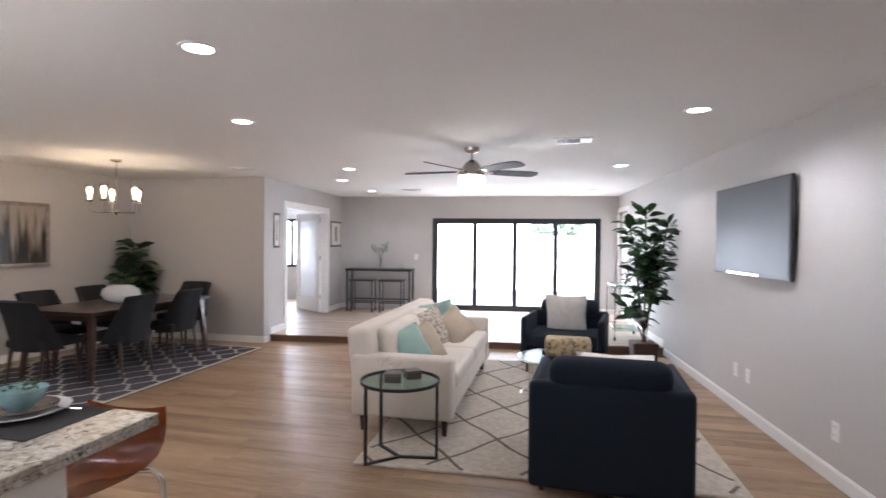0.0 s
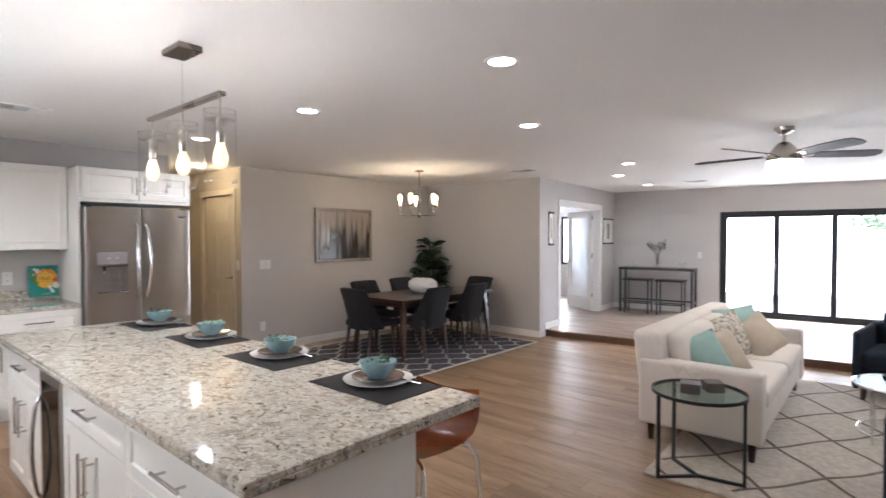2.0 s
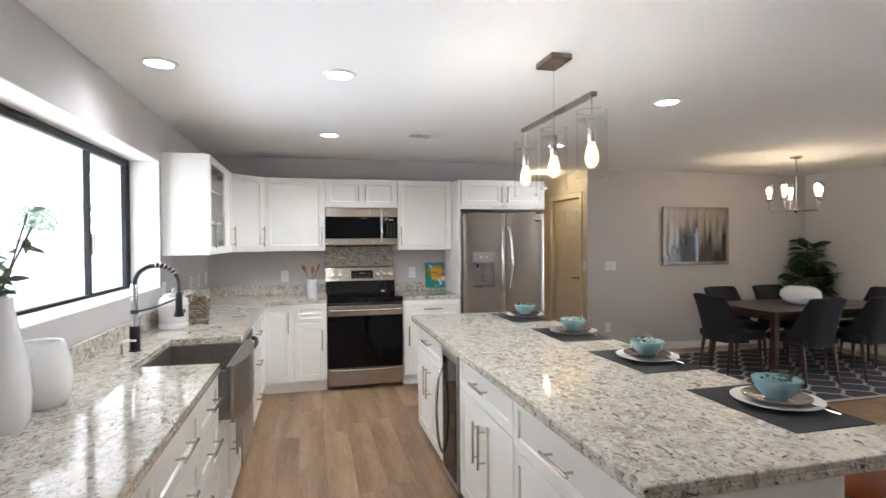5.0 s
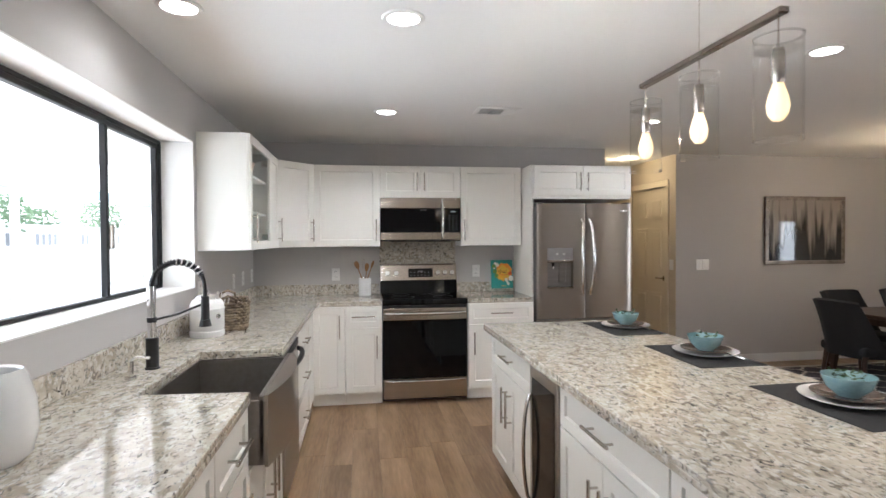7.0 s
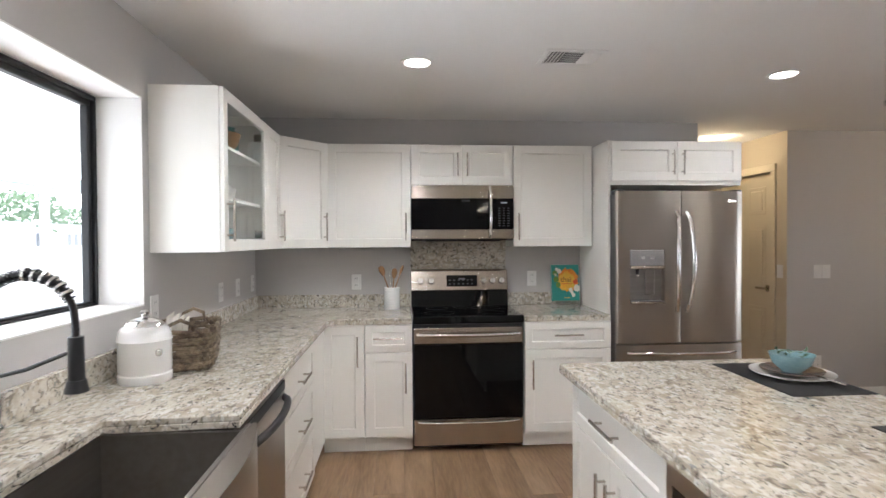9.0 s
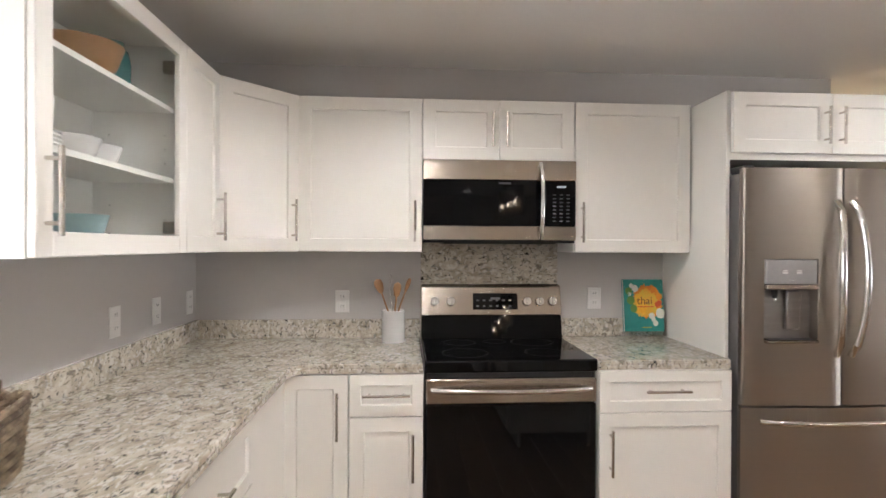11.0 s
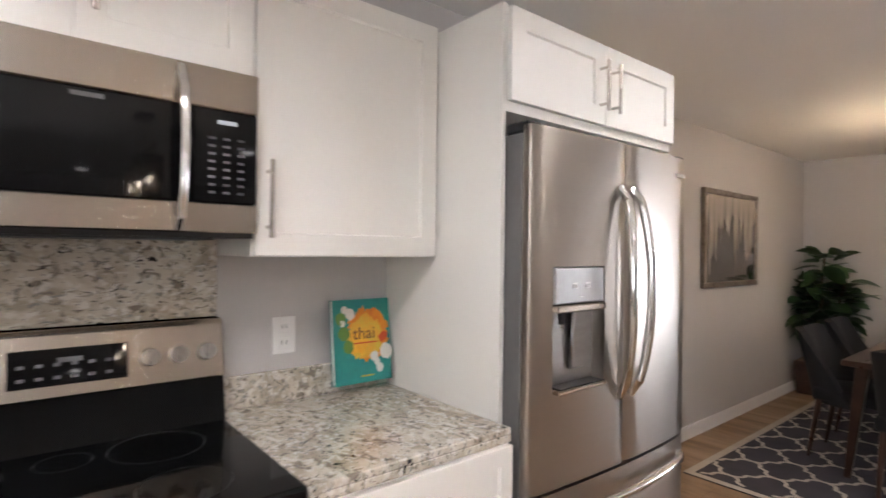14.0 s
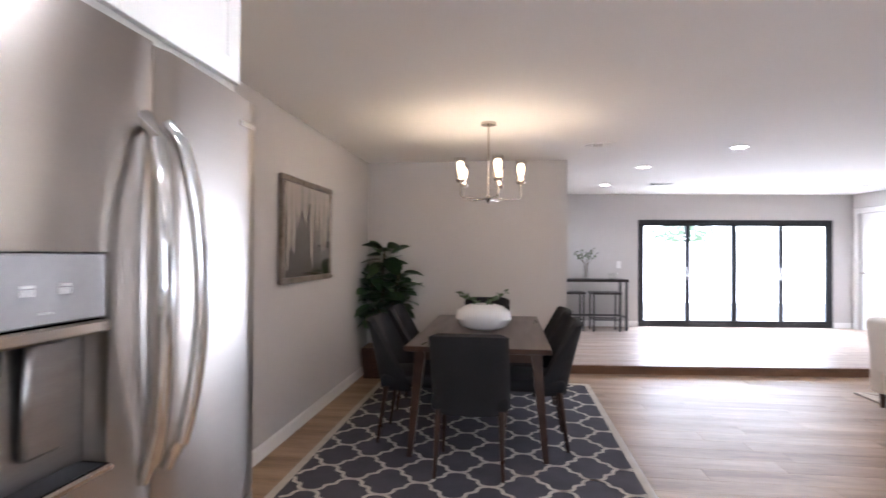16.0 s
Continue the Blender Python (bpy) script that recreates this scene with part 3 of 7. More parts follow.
# side door in the long wall: white, six panels
casing("trim_side_door", FAR @ pose(LW, ry1, STEP, 0, 0, -90), ry1 - ry0, rdh - STEP, "white casing of the side door")
d3 = thing("door_3", FAR @ pose(LW + 0.06, ry1 - 0.01, STEP + 0.006, 0, 0, -90), "closed white six-panel door in the long wall", "door")
d3["kind"] = "structure"
gw, gh = ry1 - ry0 - 0.02, rdh - STEP - 0.012
part("door_leaf", new_box(0, 0, 0, gw, 0.04, gh, bevel=0.003), TRIM, d3)
for z0, z1 in ((0.2, 0.78), (0.92, 1.52), (1.62, 1.86)):
    for x0 in (0.11, gw / 2 + 0.045):
        p = new_box(x0, -0.003, z0, x0 + gw / 2 - 0.155, 0.004, z1, bevel=0.003)
        box(p, x0 + 0.035, -0.009, z0 + 0.035, x0 + gw / 2 - 0.19, -0.002, z1 - 0.035, bevel=0.006)
        part("door_panel", p, TRIM, d3)
hb = new_cyl((0.06, 0.0, 0.95), (0.06, -0.05, 0.95), 0.011)
box(hb, 0.05, -0.058, 0.94, 0.17, -0.044, 0.96, bevel=0.004)
part("door_handle", hb, NICKEL, d3, "lever handle")

# baseboards
BB = 0.085


def board(name, m, x0, x1):
    b = new_box(x0, -0.014, 0, x1, 0, BB, bevel=0.0)
    box(b, x0, -0.009, BB, x1, 0, BB + 0.012)
    return setting(name, moved(b, m), TRIM, "white baseboard", "trim")


board("baseboard_dining", pose(XD, HALL, 0, 0, 0, 90), 0.0, YD - HALL)
board("baseboard_dining_end", pose(XD, YD, 0), 0.0, -4.17 - XD + 0.012)
board("baseboard_passage", pose(-8.0, HALL, 0), dx1 + 8.0 + 0.07, XD + 8.0)
board("baseboard_passage_far", pose(-8.0, HALL, 0), 0, dx0 + 8.0 - 0.07)
board("baseboard_television", FAR @ pose(LW, 0.16, 0, 0, 0, -90), 0, 11.0)
board("baseboard_television_raised", FAR @ pose(LW, FD, STEP, 0, 0, -90), 0, FD - ry1 - 0.085)
board("baseboard_television_raised_2", FAR @ pose(LW, ry0 - 0.085, STEP, 0, 0, -90), 0, ry0 - 0.085 - 0.17)
board("baseboard_hall", FAR @ pose(0, 0.17, STEP, 0, 0, 90), 0, hy0 - 0.085 - 0.17)
board("baseboard_hall_2", FAR @ pose(0, hy1 + 0.085, STEP, 0, 0, 90), 0, FD - hy1 - 0.085)
board("baseboard_hall_end", FAR @ pose(0, 0.0, 0, 0, 0, 90), 0.0, 0.16)
board("baseboard_far", FAR @ pose(0, FD, STEP), 0.014, sx0)
board("baseboard_far_2", FAR @ pose(0, FD, STEP), sx1, LW - 0.014)
ns = new_box(0.0, 0.14, STEP - 0.03, LW, 0.22, STEP + 0.004, bevel=0.004)
NOSE = mat("step_nosing", (0.20, 0.11, 0.065), 0.35, second=(0.11, 0.06, 0.036), scale=3, fine=25, amount=0.5, stretch=(0.6, 5, 5))
setting("trim_step_nosing", moved(ns, FAR), NOSE, "brown wooden step nosing", "trim")
setting("trim_step_riser", moved(new_box(0.0, 0.158, 0, LW, 0.17, STEP - 0.03), FAR), NOSE, "brown wooden step riser", "trim")

# ---------- kitchen cabinets ----------
# Fronts are built facing local -y: x along the unit, z up.


def shaker(w, h, rail=0.058, t=0.019):
    b = new_box(0, 0, 0, w, t, h, bevel=0.0018)
    f = min(b.faces, key=lambda q: (round(q.calc_center_median().y, 5), -q.calc_area()))
    bmesh.ops.inset_region(b, faces=[f], thickness=rail, use_even_offset=True)
    bmesh.ops.inset_region(b, faces=[f], thickness=0.004, depth=-0.009, use_even_offset=True)
    return b


def handle(p, length, upright):
    x, z = p
    b = bmesh.new()
    d = (0, 0, length / 2) if upright else (length / 2, 0, 0)
    a, c = Vector((x, -0.034, z)) - Vector(d), Vector((x, -0.034, z)) + Vector(d)
    cyl(b, a, c, 0.0062, n=10)
    for s in (0.72, -0.72):
        q = Vector((x, 0, z)) + Vector(d) * s
        cyl(b, q, q + Vector((0, -0.034, 0)), 0.005, n=8)
    return b


def unit(name, m, w, h, depth, fronts, label, z0=0.0, toe=0.0, group="", glass=False, open_back=False):
    """A cabinet: body, and fronts given as (kind, x0, z0, x1, z1, handle) with handle (x, z, length, upright)."""
    u = thing(name, m, label, "cabinet", group)
    t = 0.018
    if glass:
        part("side_panel", new_box(0, 0, 0, t, depth, h), CAB, u)
        part("side_panel", new_box(w - t, 0, 0, w, depth, h), CAB, u)
        part("bottom_panel", new_box(t, 0, 0, w - t, depth, t), CAB, u)
        part("top_panel", new_box(t, 0, h - t, w - t, depth, h), CAB, u)
        part("back_panel", new_box(t, depth - 0.008, t, w - t, depth, h - t), CABIN, u)
    else:
        part("body", new_box(0, 0, toe, w, depth, h, bevel=0.001), CAB, u)
    if toe:
        part("toe_kick", new_box(0, 0.06, 0, w, 0.075, toe), CAB, u)
    for kind, x0, a, x1, b, hd in fronts:
        if kind == "glass":
            r = 0.058
            f = new_box(x0, -0.02, a, x0 + r, -0.001, b, bevel=0.0015)
            box(f, x1 - r, -0.02, a, x1, -0.001, b, bevel=0.0015)
            box(f, x0 + r, -0.02, a, x1 - r, -0.001, a + r, bevel=0.0015)
            box(f, x0 + r, -0.02, b - r, x1 - r, -0.001, b, bevel=0.0015)
            d = part("glass_door", f, CAB, u)
            g = part("pane", new_box(x0 + r - 0.004, -0.012, a + r - 0.004, x1 - r + 0.004, -0.008, b - r + 0.004), GLASS, d)
            g.visible_shadow = False
        else:
            bm = shaker(x1 - x0, b - a, 0.045 if kind == "drawer" else 0.058)
            d = part(kind, moved(bm, Matrix.Translation((x0, -0.02, a))), CAB, u)
        if hd:
            part("handle", moved(handle((hd[0], hd[1]), hd[2], hd[3]), Matrix.Translation((0, -0.02, 0))), NICKEL, d, "brushed metal bar handle")
    return u


G = 0.0025
ZC, TOE = 0.875, 0.1
FX = 0.635                                       # depth to the body's front from the wall


def run_r(y, depth):
    return pose(XR + depth, y, 0, 0, 0, 90)


# base units on the range wall
unit("base_cabinet", run_r(-0.60, FX), 0.28, ZC, FX - 0.003, [("door", G, TOE + 0.02, 0.28 - G, ZC - 0.006, (0.235, 0.70, 0.2, True))],
     "white shaker base cabinet with one tall door", toe=TOE, group="base cabinets")
unit("base_cabinet", run_r(-0.318, FX), 0.316, ZC, FX - 0.003, [("drawer", G, 0.69, 0.316 - G, ZC - 0.006, (0.158, 0.785, 0.2, False)),
     ("door", G, TOE + 0.02, 0.316 - G, 0.685, (0.27, 0.52, 0.2, True))], "white shaker base cabinet with drawer and door", toe=TOE, group="base cabinets")
unit("base_cabinet", run_r(0.765, FX), 0.605, ZC, FX - 0.003, [("drawer", G, 0.69, 0.605 - G, ZC - 0.006, (0.30, 0.785, 0.2, False)),
     ("door", G, TOE + 0.02, 0.605 - G, 0.685, (0.05, 0.52, 0.2, True))], "white shaker base cabinet with drawer and door beside the range", toe=TOE, group="base cabinets")
# window run; its units face the island
YF = -0.585


def run_w(x):
    return pose(x, YF, 0, 0, 0, 180)


def drawers3(w):
    return [("drawer", G, z0, w - G, z1, (w / 2, (z0 + z1) / 2, 0.2, False)) for z0, z1 in ((0.12, 0.395), (0.40, 0.655), (0.66, ZC - 0.006))]


DW = -YW + YF - 0.004
unit("base_cabinet", run_w(-4.235), 0.78, ZC, DW, drawers3(0.78), "white three-drawer base cabinet beside the dishwasher", toe=TOE, group="base cabinets")
unit("corner_cabinet", run_w(-5.017), 0.52, ZC, DW, [], "plain white corner base cabinet", toe=TOE)
unit("sink_cabinet", run_w(-2.868), 0.757, 0.63, DW, [("door", G, TOE + 0.02, 0.378 - G / 2, 0.625, (0.33, 0.46, 0.2, True)),
     ("door", 0.378 + G / 2, TOE + 0.02, 0.757 - G, 0.625, (0.427, 0.46, 0.2, True))], "white two-door cabinet below the farmhouse sink", toe=TOE)
for x, w in ((-2.44, 0.425), (-1.85, 0.588), (-1.25, 0.598)):
    unit("base_cabinet", run_w(x), w, ZC, DW, [("drawer", G, 0.69, w - G, ZC - 0.006, (w / 2, 0.785, 0.2, False)),
         ("drawer", G, 0.505, w - G, 0.685, (w / 2, 0.60, 0.2, False)), ("door", G, TOE + 0.02, w - G, 0.5, (0.05, 0.37, 0.2, True))],
         "white shaker base cabinet with drawers under the window counter", toe=TOE, group="base cabinets")

# wall units
UB, UT, UD = 1.385, 2.14, 0.285


def upper(y, w, fronts, label, zb=UB):
    h = UT - zb
    return unit("wall_cabinet", pose(XR + UD + 0.003, y, zb, 0, 0, 90), w, h, UD, [(k, a, b, c, d, hd) for k, a, b, c, d, hd in fronts(w, h)], label, group="wall cabinets")


upper(-0.605, 0.603, lambda w, h: [("door", G, G, w - G, h - G, (w - 0.035, 0.15, 0.2, True))], "white shaker wall cabinet with one wide door")
upper(0.0, 0.76, lambda w, h: [("door", G, G, w / 2 - G / 2, h - G, (w / 2 - 0.035, h / 2, 0.17, True)), ("door", w / 2 + G / 2, G, w - G, h - G, (w / 2 + 0.035, h / 2, 0.17, True))],
      "white two-door wall cabinet above the microwave", zb=1.84)
upper(0.763, 0.60, lambda w, h: [("door", G, G, w - G, h - G, (0.035, 0.15, 0.2, True))], "white shaker wall cabinet with one wide door")
# diagonal corner unit
cc = thing("corner_wall_cabinet", pose(0, 0, UB), "white diagonal corner wall cabinet", "cabinet", "wall cabinets")
p0, p1 = Vector((XR + UD + 0.003, -0.608, 0)), Vector((-5.60, YW + 0.31, 0))
part("body", prism([(XR + 0.002, -0.608), (XR + 0.002, YW + 0.002), (-5.60, YW + 0.002), (p1.x, p1.y), (p0.x, p0.y)], 0, UT - UB), CAB, cc)
dl = (p1 - p0).length
dm = Matrix.Translation(p1) @ pose(0, 0, 0, 0, 0, math.degrees(math.atan2(p0.y - p1.y, p0.x - p1.x))) @ Matrix.Translation((0, -0.021, 0))
dd = part("door", moved(shaker(dl - 0.012, UT - UB - 2 * G), dm @ Matrix.Translation((0.006, 0, G))), CAB, cc)
part("handle", moved(handle((dl - 0.045, 0.15), 0.2, True), dm), NICKEL, dd, "brushed metal bar handle")
gc = unit("glass_wall_cabinet", pose(-4.475, YW + 0.31, UB, 0, 0, 180), 1.123, UT - UB, 0.308, [("glass", G, G, 0.78, UT - UB - G, (0.035, 0.15, 0.2, True)),
          ("door", 0.78 + G, G, 1.123 - G, UT - UB - G, (1.085, 0.15, 0.2, True))], "white wall cabinet with a glass door and shelves of dishes", glass=True)
part("partition", new_box(0.765, 0.002, 0.0185, 0.781, 0.298, UT - UB - 0.0185), CABIN, gc)
part("lining", new_box(0.0185, 0.002, 0.0185, 0.021, 0.298, UT - UB - 0.0185), CABIN, gc)
for z in (0.25, 0.5):
    part("shelf", new_box(0.022, 0.02, z, 0.764, 0.295, z + 0.016), CABIN, gc)
for z in (0.07, 0.12, 0.17, 0.32, 0.37, 0.42, 0.57, 0.62):
    for y in (0.05, 0.24):
        part("shelf_pin_hole", new_cyl((0.7645, y, z), (0.7635, y, z), 0.0025, n=8), BLACK, gc)
for z in (0.09, 0.66):
    part("hinge", new_box(0.745, 0.0, z - 0.022, 0.764, 0.05, z + 0.022, bevel=0.003), NICKEL, gc, "metal cup hinge")


def dish_stack(m, r, n, material, label):
    o = thing("plate_stack", m, label, "plates")
    for i in range(n):
        part("plate", moved(lathe([(0, 0.002), (r * 0.55, 0.0), (r, 0.016), (r, 0.02), (r * 0.55, 0.006), (0, 0.007)], 24), Matrix.Translation((0, 0, i * 0.011))), material, o, smooth=True)
    return o


def bowl_mesh(r, h):
    return lathe([(0, 0), (r * 0.42, 0), (r * 0.46, h * 0.06), (r * 0.82, h * 0.45), (r, h), (r * 0.97, h), (r * 0.78, h * 0.48), (r * 0.4, h * 0.12), (0, h * 0.1)], 28)


dish_stack(pose(-4.66, YW + 0.16, UB + 0.266), 0.095, 4, CERAMIC, "stack of white plates behind the glass door")
for bx, br in ((-5.03, 0.065), (-4.89, 0.08)):
    tagged(finish("bowl", moved(bowl_mesh(br, 0.075), pose(bx, YW + 0.15, UB + 0.266)), CERAMIC, smooth=True), "white ceramic bowl on the middle cabinet shelf", "bowl", "white bowls")
tagged(finish("bowl", moved(bowl_mesh(0.085, 0.10), pose(-4.90, YW + 0.16, UB + 0.018)), TEAL, smooth=True), "teal ceramic bowl on the lower cabinet shelf", "bowl")
tagged(finish("vase", moved(lathe([(0, 0), (0.04, 0), (0.048, 0.03), (0.05, 0.11), (0.042, 0.15), (0.026, 0.165), (0.03, 0.18), (0.024, 0.18), (0.02, 0.16), (0, 0.15)], 24), pose(-5.10, YW + 0.16, UB + 0.516)), TEALGLAZE, smooth=True), "shiny teal bottle vase on the top cabinet shelf", "vase")
tagged(finish("wooden_bowl", moved(bowl_mesh(0.11, 0.11), pose(-4.93, YW + 0.16, UB + 0.516)), SPOON, smooth=True), "brown wooden bowl on the top cabinet shelf", "bowl")

# fridge surround and the cabinet above the fridge
FRX = -5.60
tagged(finish("fridge_side_panel", new_box(XR + 0.003, 1.3715, 0, FRX + 0.002, 1.3885, 2.128), CAB), "tall white panel beside the fridge", "panel")
unit("fridge_top_cabinet", pose(FRX, 1.3895, 1.815, 0, 0, 90), 0.954, 0.31, FRX - XR - 0.004, [("door", 0.004, 0.03, 0.474, 0.305, (0.44, 0.155, 0.17, True)),
     ("door", 0.477, 0.03, 0.95, 0.305, (0.512, 0.155, 0.17, True))], "white two-door cabinet above the fridge")

# worktops
TZ = 0.915


def worktop(name, outline, label):
    """A granite slab over a laminated edge of the same stone."""
    w = thing(name, pose(0, 0, 0), label, "worktop")
    part("slab", prism(outline, TZ - 0.02, TZ, 0.003), GRANITE, w, "polished granite slab")
    part("laminated_edge", prism(outline, ZC, TZ - 0.0202, 0.002), GRANITE, w, "granite edge strip below the slab")
    return w


def oblong(x0, y0, x1, y1):
    return [(x0, y0), (x1, y0), (x1, y1), (x0, y1)]


worktop("granite_worktop", [(XR + 0.002, YW + 0.002), (-1.22, YW + 0.002), (-1.22, -0.556), (-2.865, -0.556), (-2.89, -0.94), (-3.605, -0.94), (-3.622, -0.556), (-5.44, -0.556), (-5.49, -0.546), (-5.52, -0.516), (-5.53, -0.475), (-5.53, -0.004), (XR + 0.002, -0.004)],
        "speckled granite worktop along the window and corner")
worktop("granite_worktop_short", oblong(XR + 0.002, 0.764, -5.545, 1.371), "short speckled granite worktop beside the range")
bs = new_box(XR + 0.002, YW + 0.002, TZ, -1.22, YW + 0.022, TZ + 0.10, bevel=0.002)
tagged(finish("granite_upstand", bs, GRANITE), "granite upstand along the window wall", "upstand")
tagged(finish("granite_upstand_corner", new_box(XR + 0.002, YW + 0.022, TZ, XR + 0.022, -0.002, TZ + 0.10, bevel=0.002), GRANITE), "granite upstand on the range wall", "upstand")
tagged(finish("granite_upstand_short", new_box(XR + 0.002, 0.762, TZ, XR + 0.022, 1.37, TZ + 0.10, bevel=0.002), GRANITE), "granite upstand beside the fridge panel", "upstand")
tagged(finish("granite_splashback", new_box(XR + 0.002, 0.0, 0.9, XR + 0.02, 0.76, 1.47, bevel=0.002), GRANITE_UPRIGHT), "granite splashback panel behind the range", "splashback")


def digits(bm_parent, text, m, size, material, name="lettering"):
    c = bpy.data.curves.new(name, "FONT")
    c.body, c.size, c.extrude, c.align_x = text, size, 0.0006, "CENTER"
    o = bpy.data.objects.new(name, c)
    scene.collection.objects.link(o)
    dg = bpy.context.evaluated_depsgraph_get()
    me = bpy.data.meshes.new_from_object(o.evaluated_get(dg))
    bpy.data.objects.remove(o)
    me.materials.clear()
    me.materials.append(material)
    ob = new(name, me)
    ob.parent = bm_parent
    ob.matrix_basis = m
    return ob


LCD = mat("display_white", (0.5, 0.55, 0.58), 0.5, emit=(0.7, 0.85, 0.9), power=0.06, bump=0.0)
KEYPRINT = mat("key_print", (0.10, 0.10, 0.105), 0.5, bump=0.0)

# range; local x = world y, front at local y 0
rg = thing("range_cooker", pose(-5.555, 0.003, 0, 0, 0, 90), "stainless steel electric range with black glass top", "range")
RW, RD = 0.754, 0.61
part("body", new_box(0, 0.012, 0.03, RW, RD, 0.895, bevel=0.002), BLACK, rg)
part("storage_drawer", new_box(0.004, -0.012, 0.045, RW - 0.004, 0.012, 0.225, bevel=0.006), STEELH, rg, "stainless drawer front")
dr = part("oven_door", new_box(0.004, -0.02, 0.232, RW - 0.004, 0.012, 0.735, bevel=0.006), BLACKGLASS, rg, "black glass oven door")
part("door_trim", new_box(0.004, -0.024, 0.737, RW - 0.004, 0.012, 0.845, bevel=0.006), STEELH, dr, "stainless door head")
part("vent_strip", new_box(0.01, -0.01, 0.847, RW - 0.01, 0.012, 0.868), BLACK, rg)


def bow_handle(x0, x1, z, out, r, axis_up=False, y0=-0.02, side=0.0):
    pts = []
    for i in range(15):
        s = i / 14
        b = math.sin(math.pi * s) ** 0.45
        v = x0 + (x1 - x0) * s
        pts.append((z + side * math.sin(math.pi * s), y0 - out * b, v) if axis_up else (v, y0 - out * b, z))
    return tube(bmesh.new(), pts, r, 10)


part("door_handle", bow_handle(0.03, RW - 0.03, 0.80, 0.05, 0.012), CHROME, dr, "curved chrome handle", smooth=True)
part("drawer_handle", bow_handle(0.03, RW - 0.03, 0.205, 0.035, 0.009, y0=-0.01), CHROME, rg, "curved chrome handle", smooth=True)
RING = mat("burner_print", (0.014, 0.014, 0.015), 0.3, bump=0.0)
ct = part("cooktop", new_box(-0.001, -0.02, 0.87, RW + 0.001, RD - 0.06, 0.925, bevel=0.008, seg=2), BLACKGLASS, rg, "black glass cooktop")
for x, y, r in ((0.19, 0.14, 0.105), (0.56, 0.14, 0.09), (0.19, 0.40, 0.08), (0.56, 0.40, 0.105), (0.375, 0.42, 0.055)):
    part("burner_ring", tube(bmesh.new(), [(x + r * math.cos(a * 0.2618), y + r * math.sin(a * 0.2618), 0.925) for a in range(24)], 0.0008, 4, True), RING, ct)
bgm = moved(prism([(RD - 0.10, 0.92), (RD - 0.075, 1.045), (RD + 0.012, 1.045), (RD + 0.012, 0.92)], 0, RW, 0.002), Matrix(((0, 0, 1, 0), (1, 0, 0, 0), (0, 1, 0, 0), (0, 0, 0, 1))))
part("backguard_base", bgm, BLACKGLASS, rg, "black lower backguard")
cp = moved(prism([(RD - 0.088, 1.047), (RD - 0.06, 1.195), (RD - 0.045, 1.205), (RD + 0.012, 1.205), (RD + 0.012, 1.047)], 0, RW, 0.003), Matrix(((0, 0, 1, 0), (1, 0, 0, 0), (0, 1, 0, 0), (0, 0, 0, 1))))
cpo = part("control_panel", cp, STEELH, rg, "stainless control panel")
tilt = Matrix.Translation((0, RD - 0.0745, 1.12)) @ pose(0, 0, 0, 90 - 10.7)
part("display", moved(new_box(0.275, -0.045, 0.0, 0.515, 0.042, 0.004, bevel=0.001), tilt), BLACKGLASS, cpo, "black control display")
for i in range(12):
    part("touch_key", moved(new_box(0.292 + (i % 6) * 0.035, -0.03 + (i // 6) * 0.03, 0.004, 0.306 + (i % 6) * 0.035, -0.022 + (i // 6) * 0.03, 0.0046), tilt), KEYPRINT, cpo)
part("clock_bar", moved(new_box(0.37, 0.008, 0.004, 0.42, 0.02, 0.0046), tilt), KEYPRINT, cpo)
for x in (0.07, 0.155, 0.565, 0.635, 0.705):
    k = new_cyl((x, -0.002, 0.001), (x, -0.002, 0.024), 0.025, 0.021, 20)
    box(k, x - 0.005, -0.024, 0.022, x + 0.005, 0.02, 0.03, bevel=0.002)
    part("knob", moved(k, tilt), CHROME, cpo, "metal knob", smooth=True)

# microwave
MZ, MH = 1.432, 0.405
mw = thing("microwave", pose(-5.86, 0.002, MZ, 0, 0, 90), "stainless over-the-range microwave with black glass", "microwave")
part("body", new_box(0, 0.012, 0.0, 0.757, 0.325, MH, bevel=0.002), BLACK, mw)
part("top_band", new_box(0, -0.012, MH - 0.098, 0.757, 0.012, MH, bevel=0.003), STEELH, mw, "stainless band")
part("bottom_band", new_box(0, -0.012, 0.012, 0.757, 0.012, 0.082, bevel=0.003), STEELH, mw, "stainless band")
md = part("door", new_box(0.002, -0.010, 0.084, 0.605, 0.012, MH - 0.1, bevel=0.002), BLACKGLASS, mw, "black glass door")
cpm = part("keypad", new_box(0.608, -0.010, 0.084, 0.755, 0.012, MH - 0.1, bevel=0.002), BLACKGLASS, mw, "black keypad")
for i in range(24):
    x, z = 0.64 + (i % 3) * 0.034, 0.105 + (i // 3) * 0.0185
    part("key", new_box(x, -0.0106, z, x + 0.016, -0.0098, z + 0.006), KEYPRINT, cpm)
part("clock_bar", new_box(0.66, -0.0106, 0.272, 0.706, -0.0098, 0.282), LCD, cpm)
part("handle", bow_handle(0.02, MH - 0.015, 0.578, 0.045, 0.011, True, -0.012), CHROME, md, "curved chrome handle", smooth=True)
part("badge", new_box(0.37, -0.0108, MH - 0.118, 0.43, -0.0096, MH - 0.108), KEYPRINT, md, "small maker's badge")
part("light_bar", new_box(0.10, 0.02, -0.006, 0.66, 0.3, 0.0), BLACK, mw)

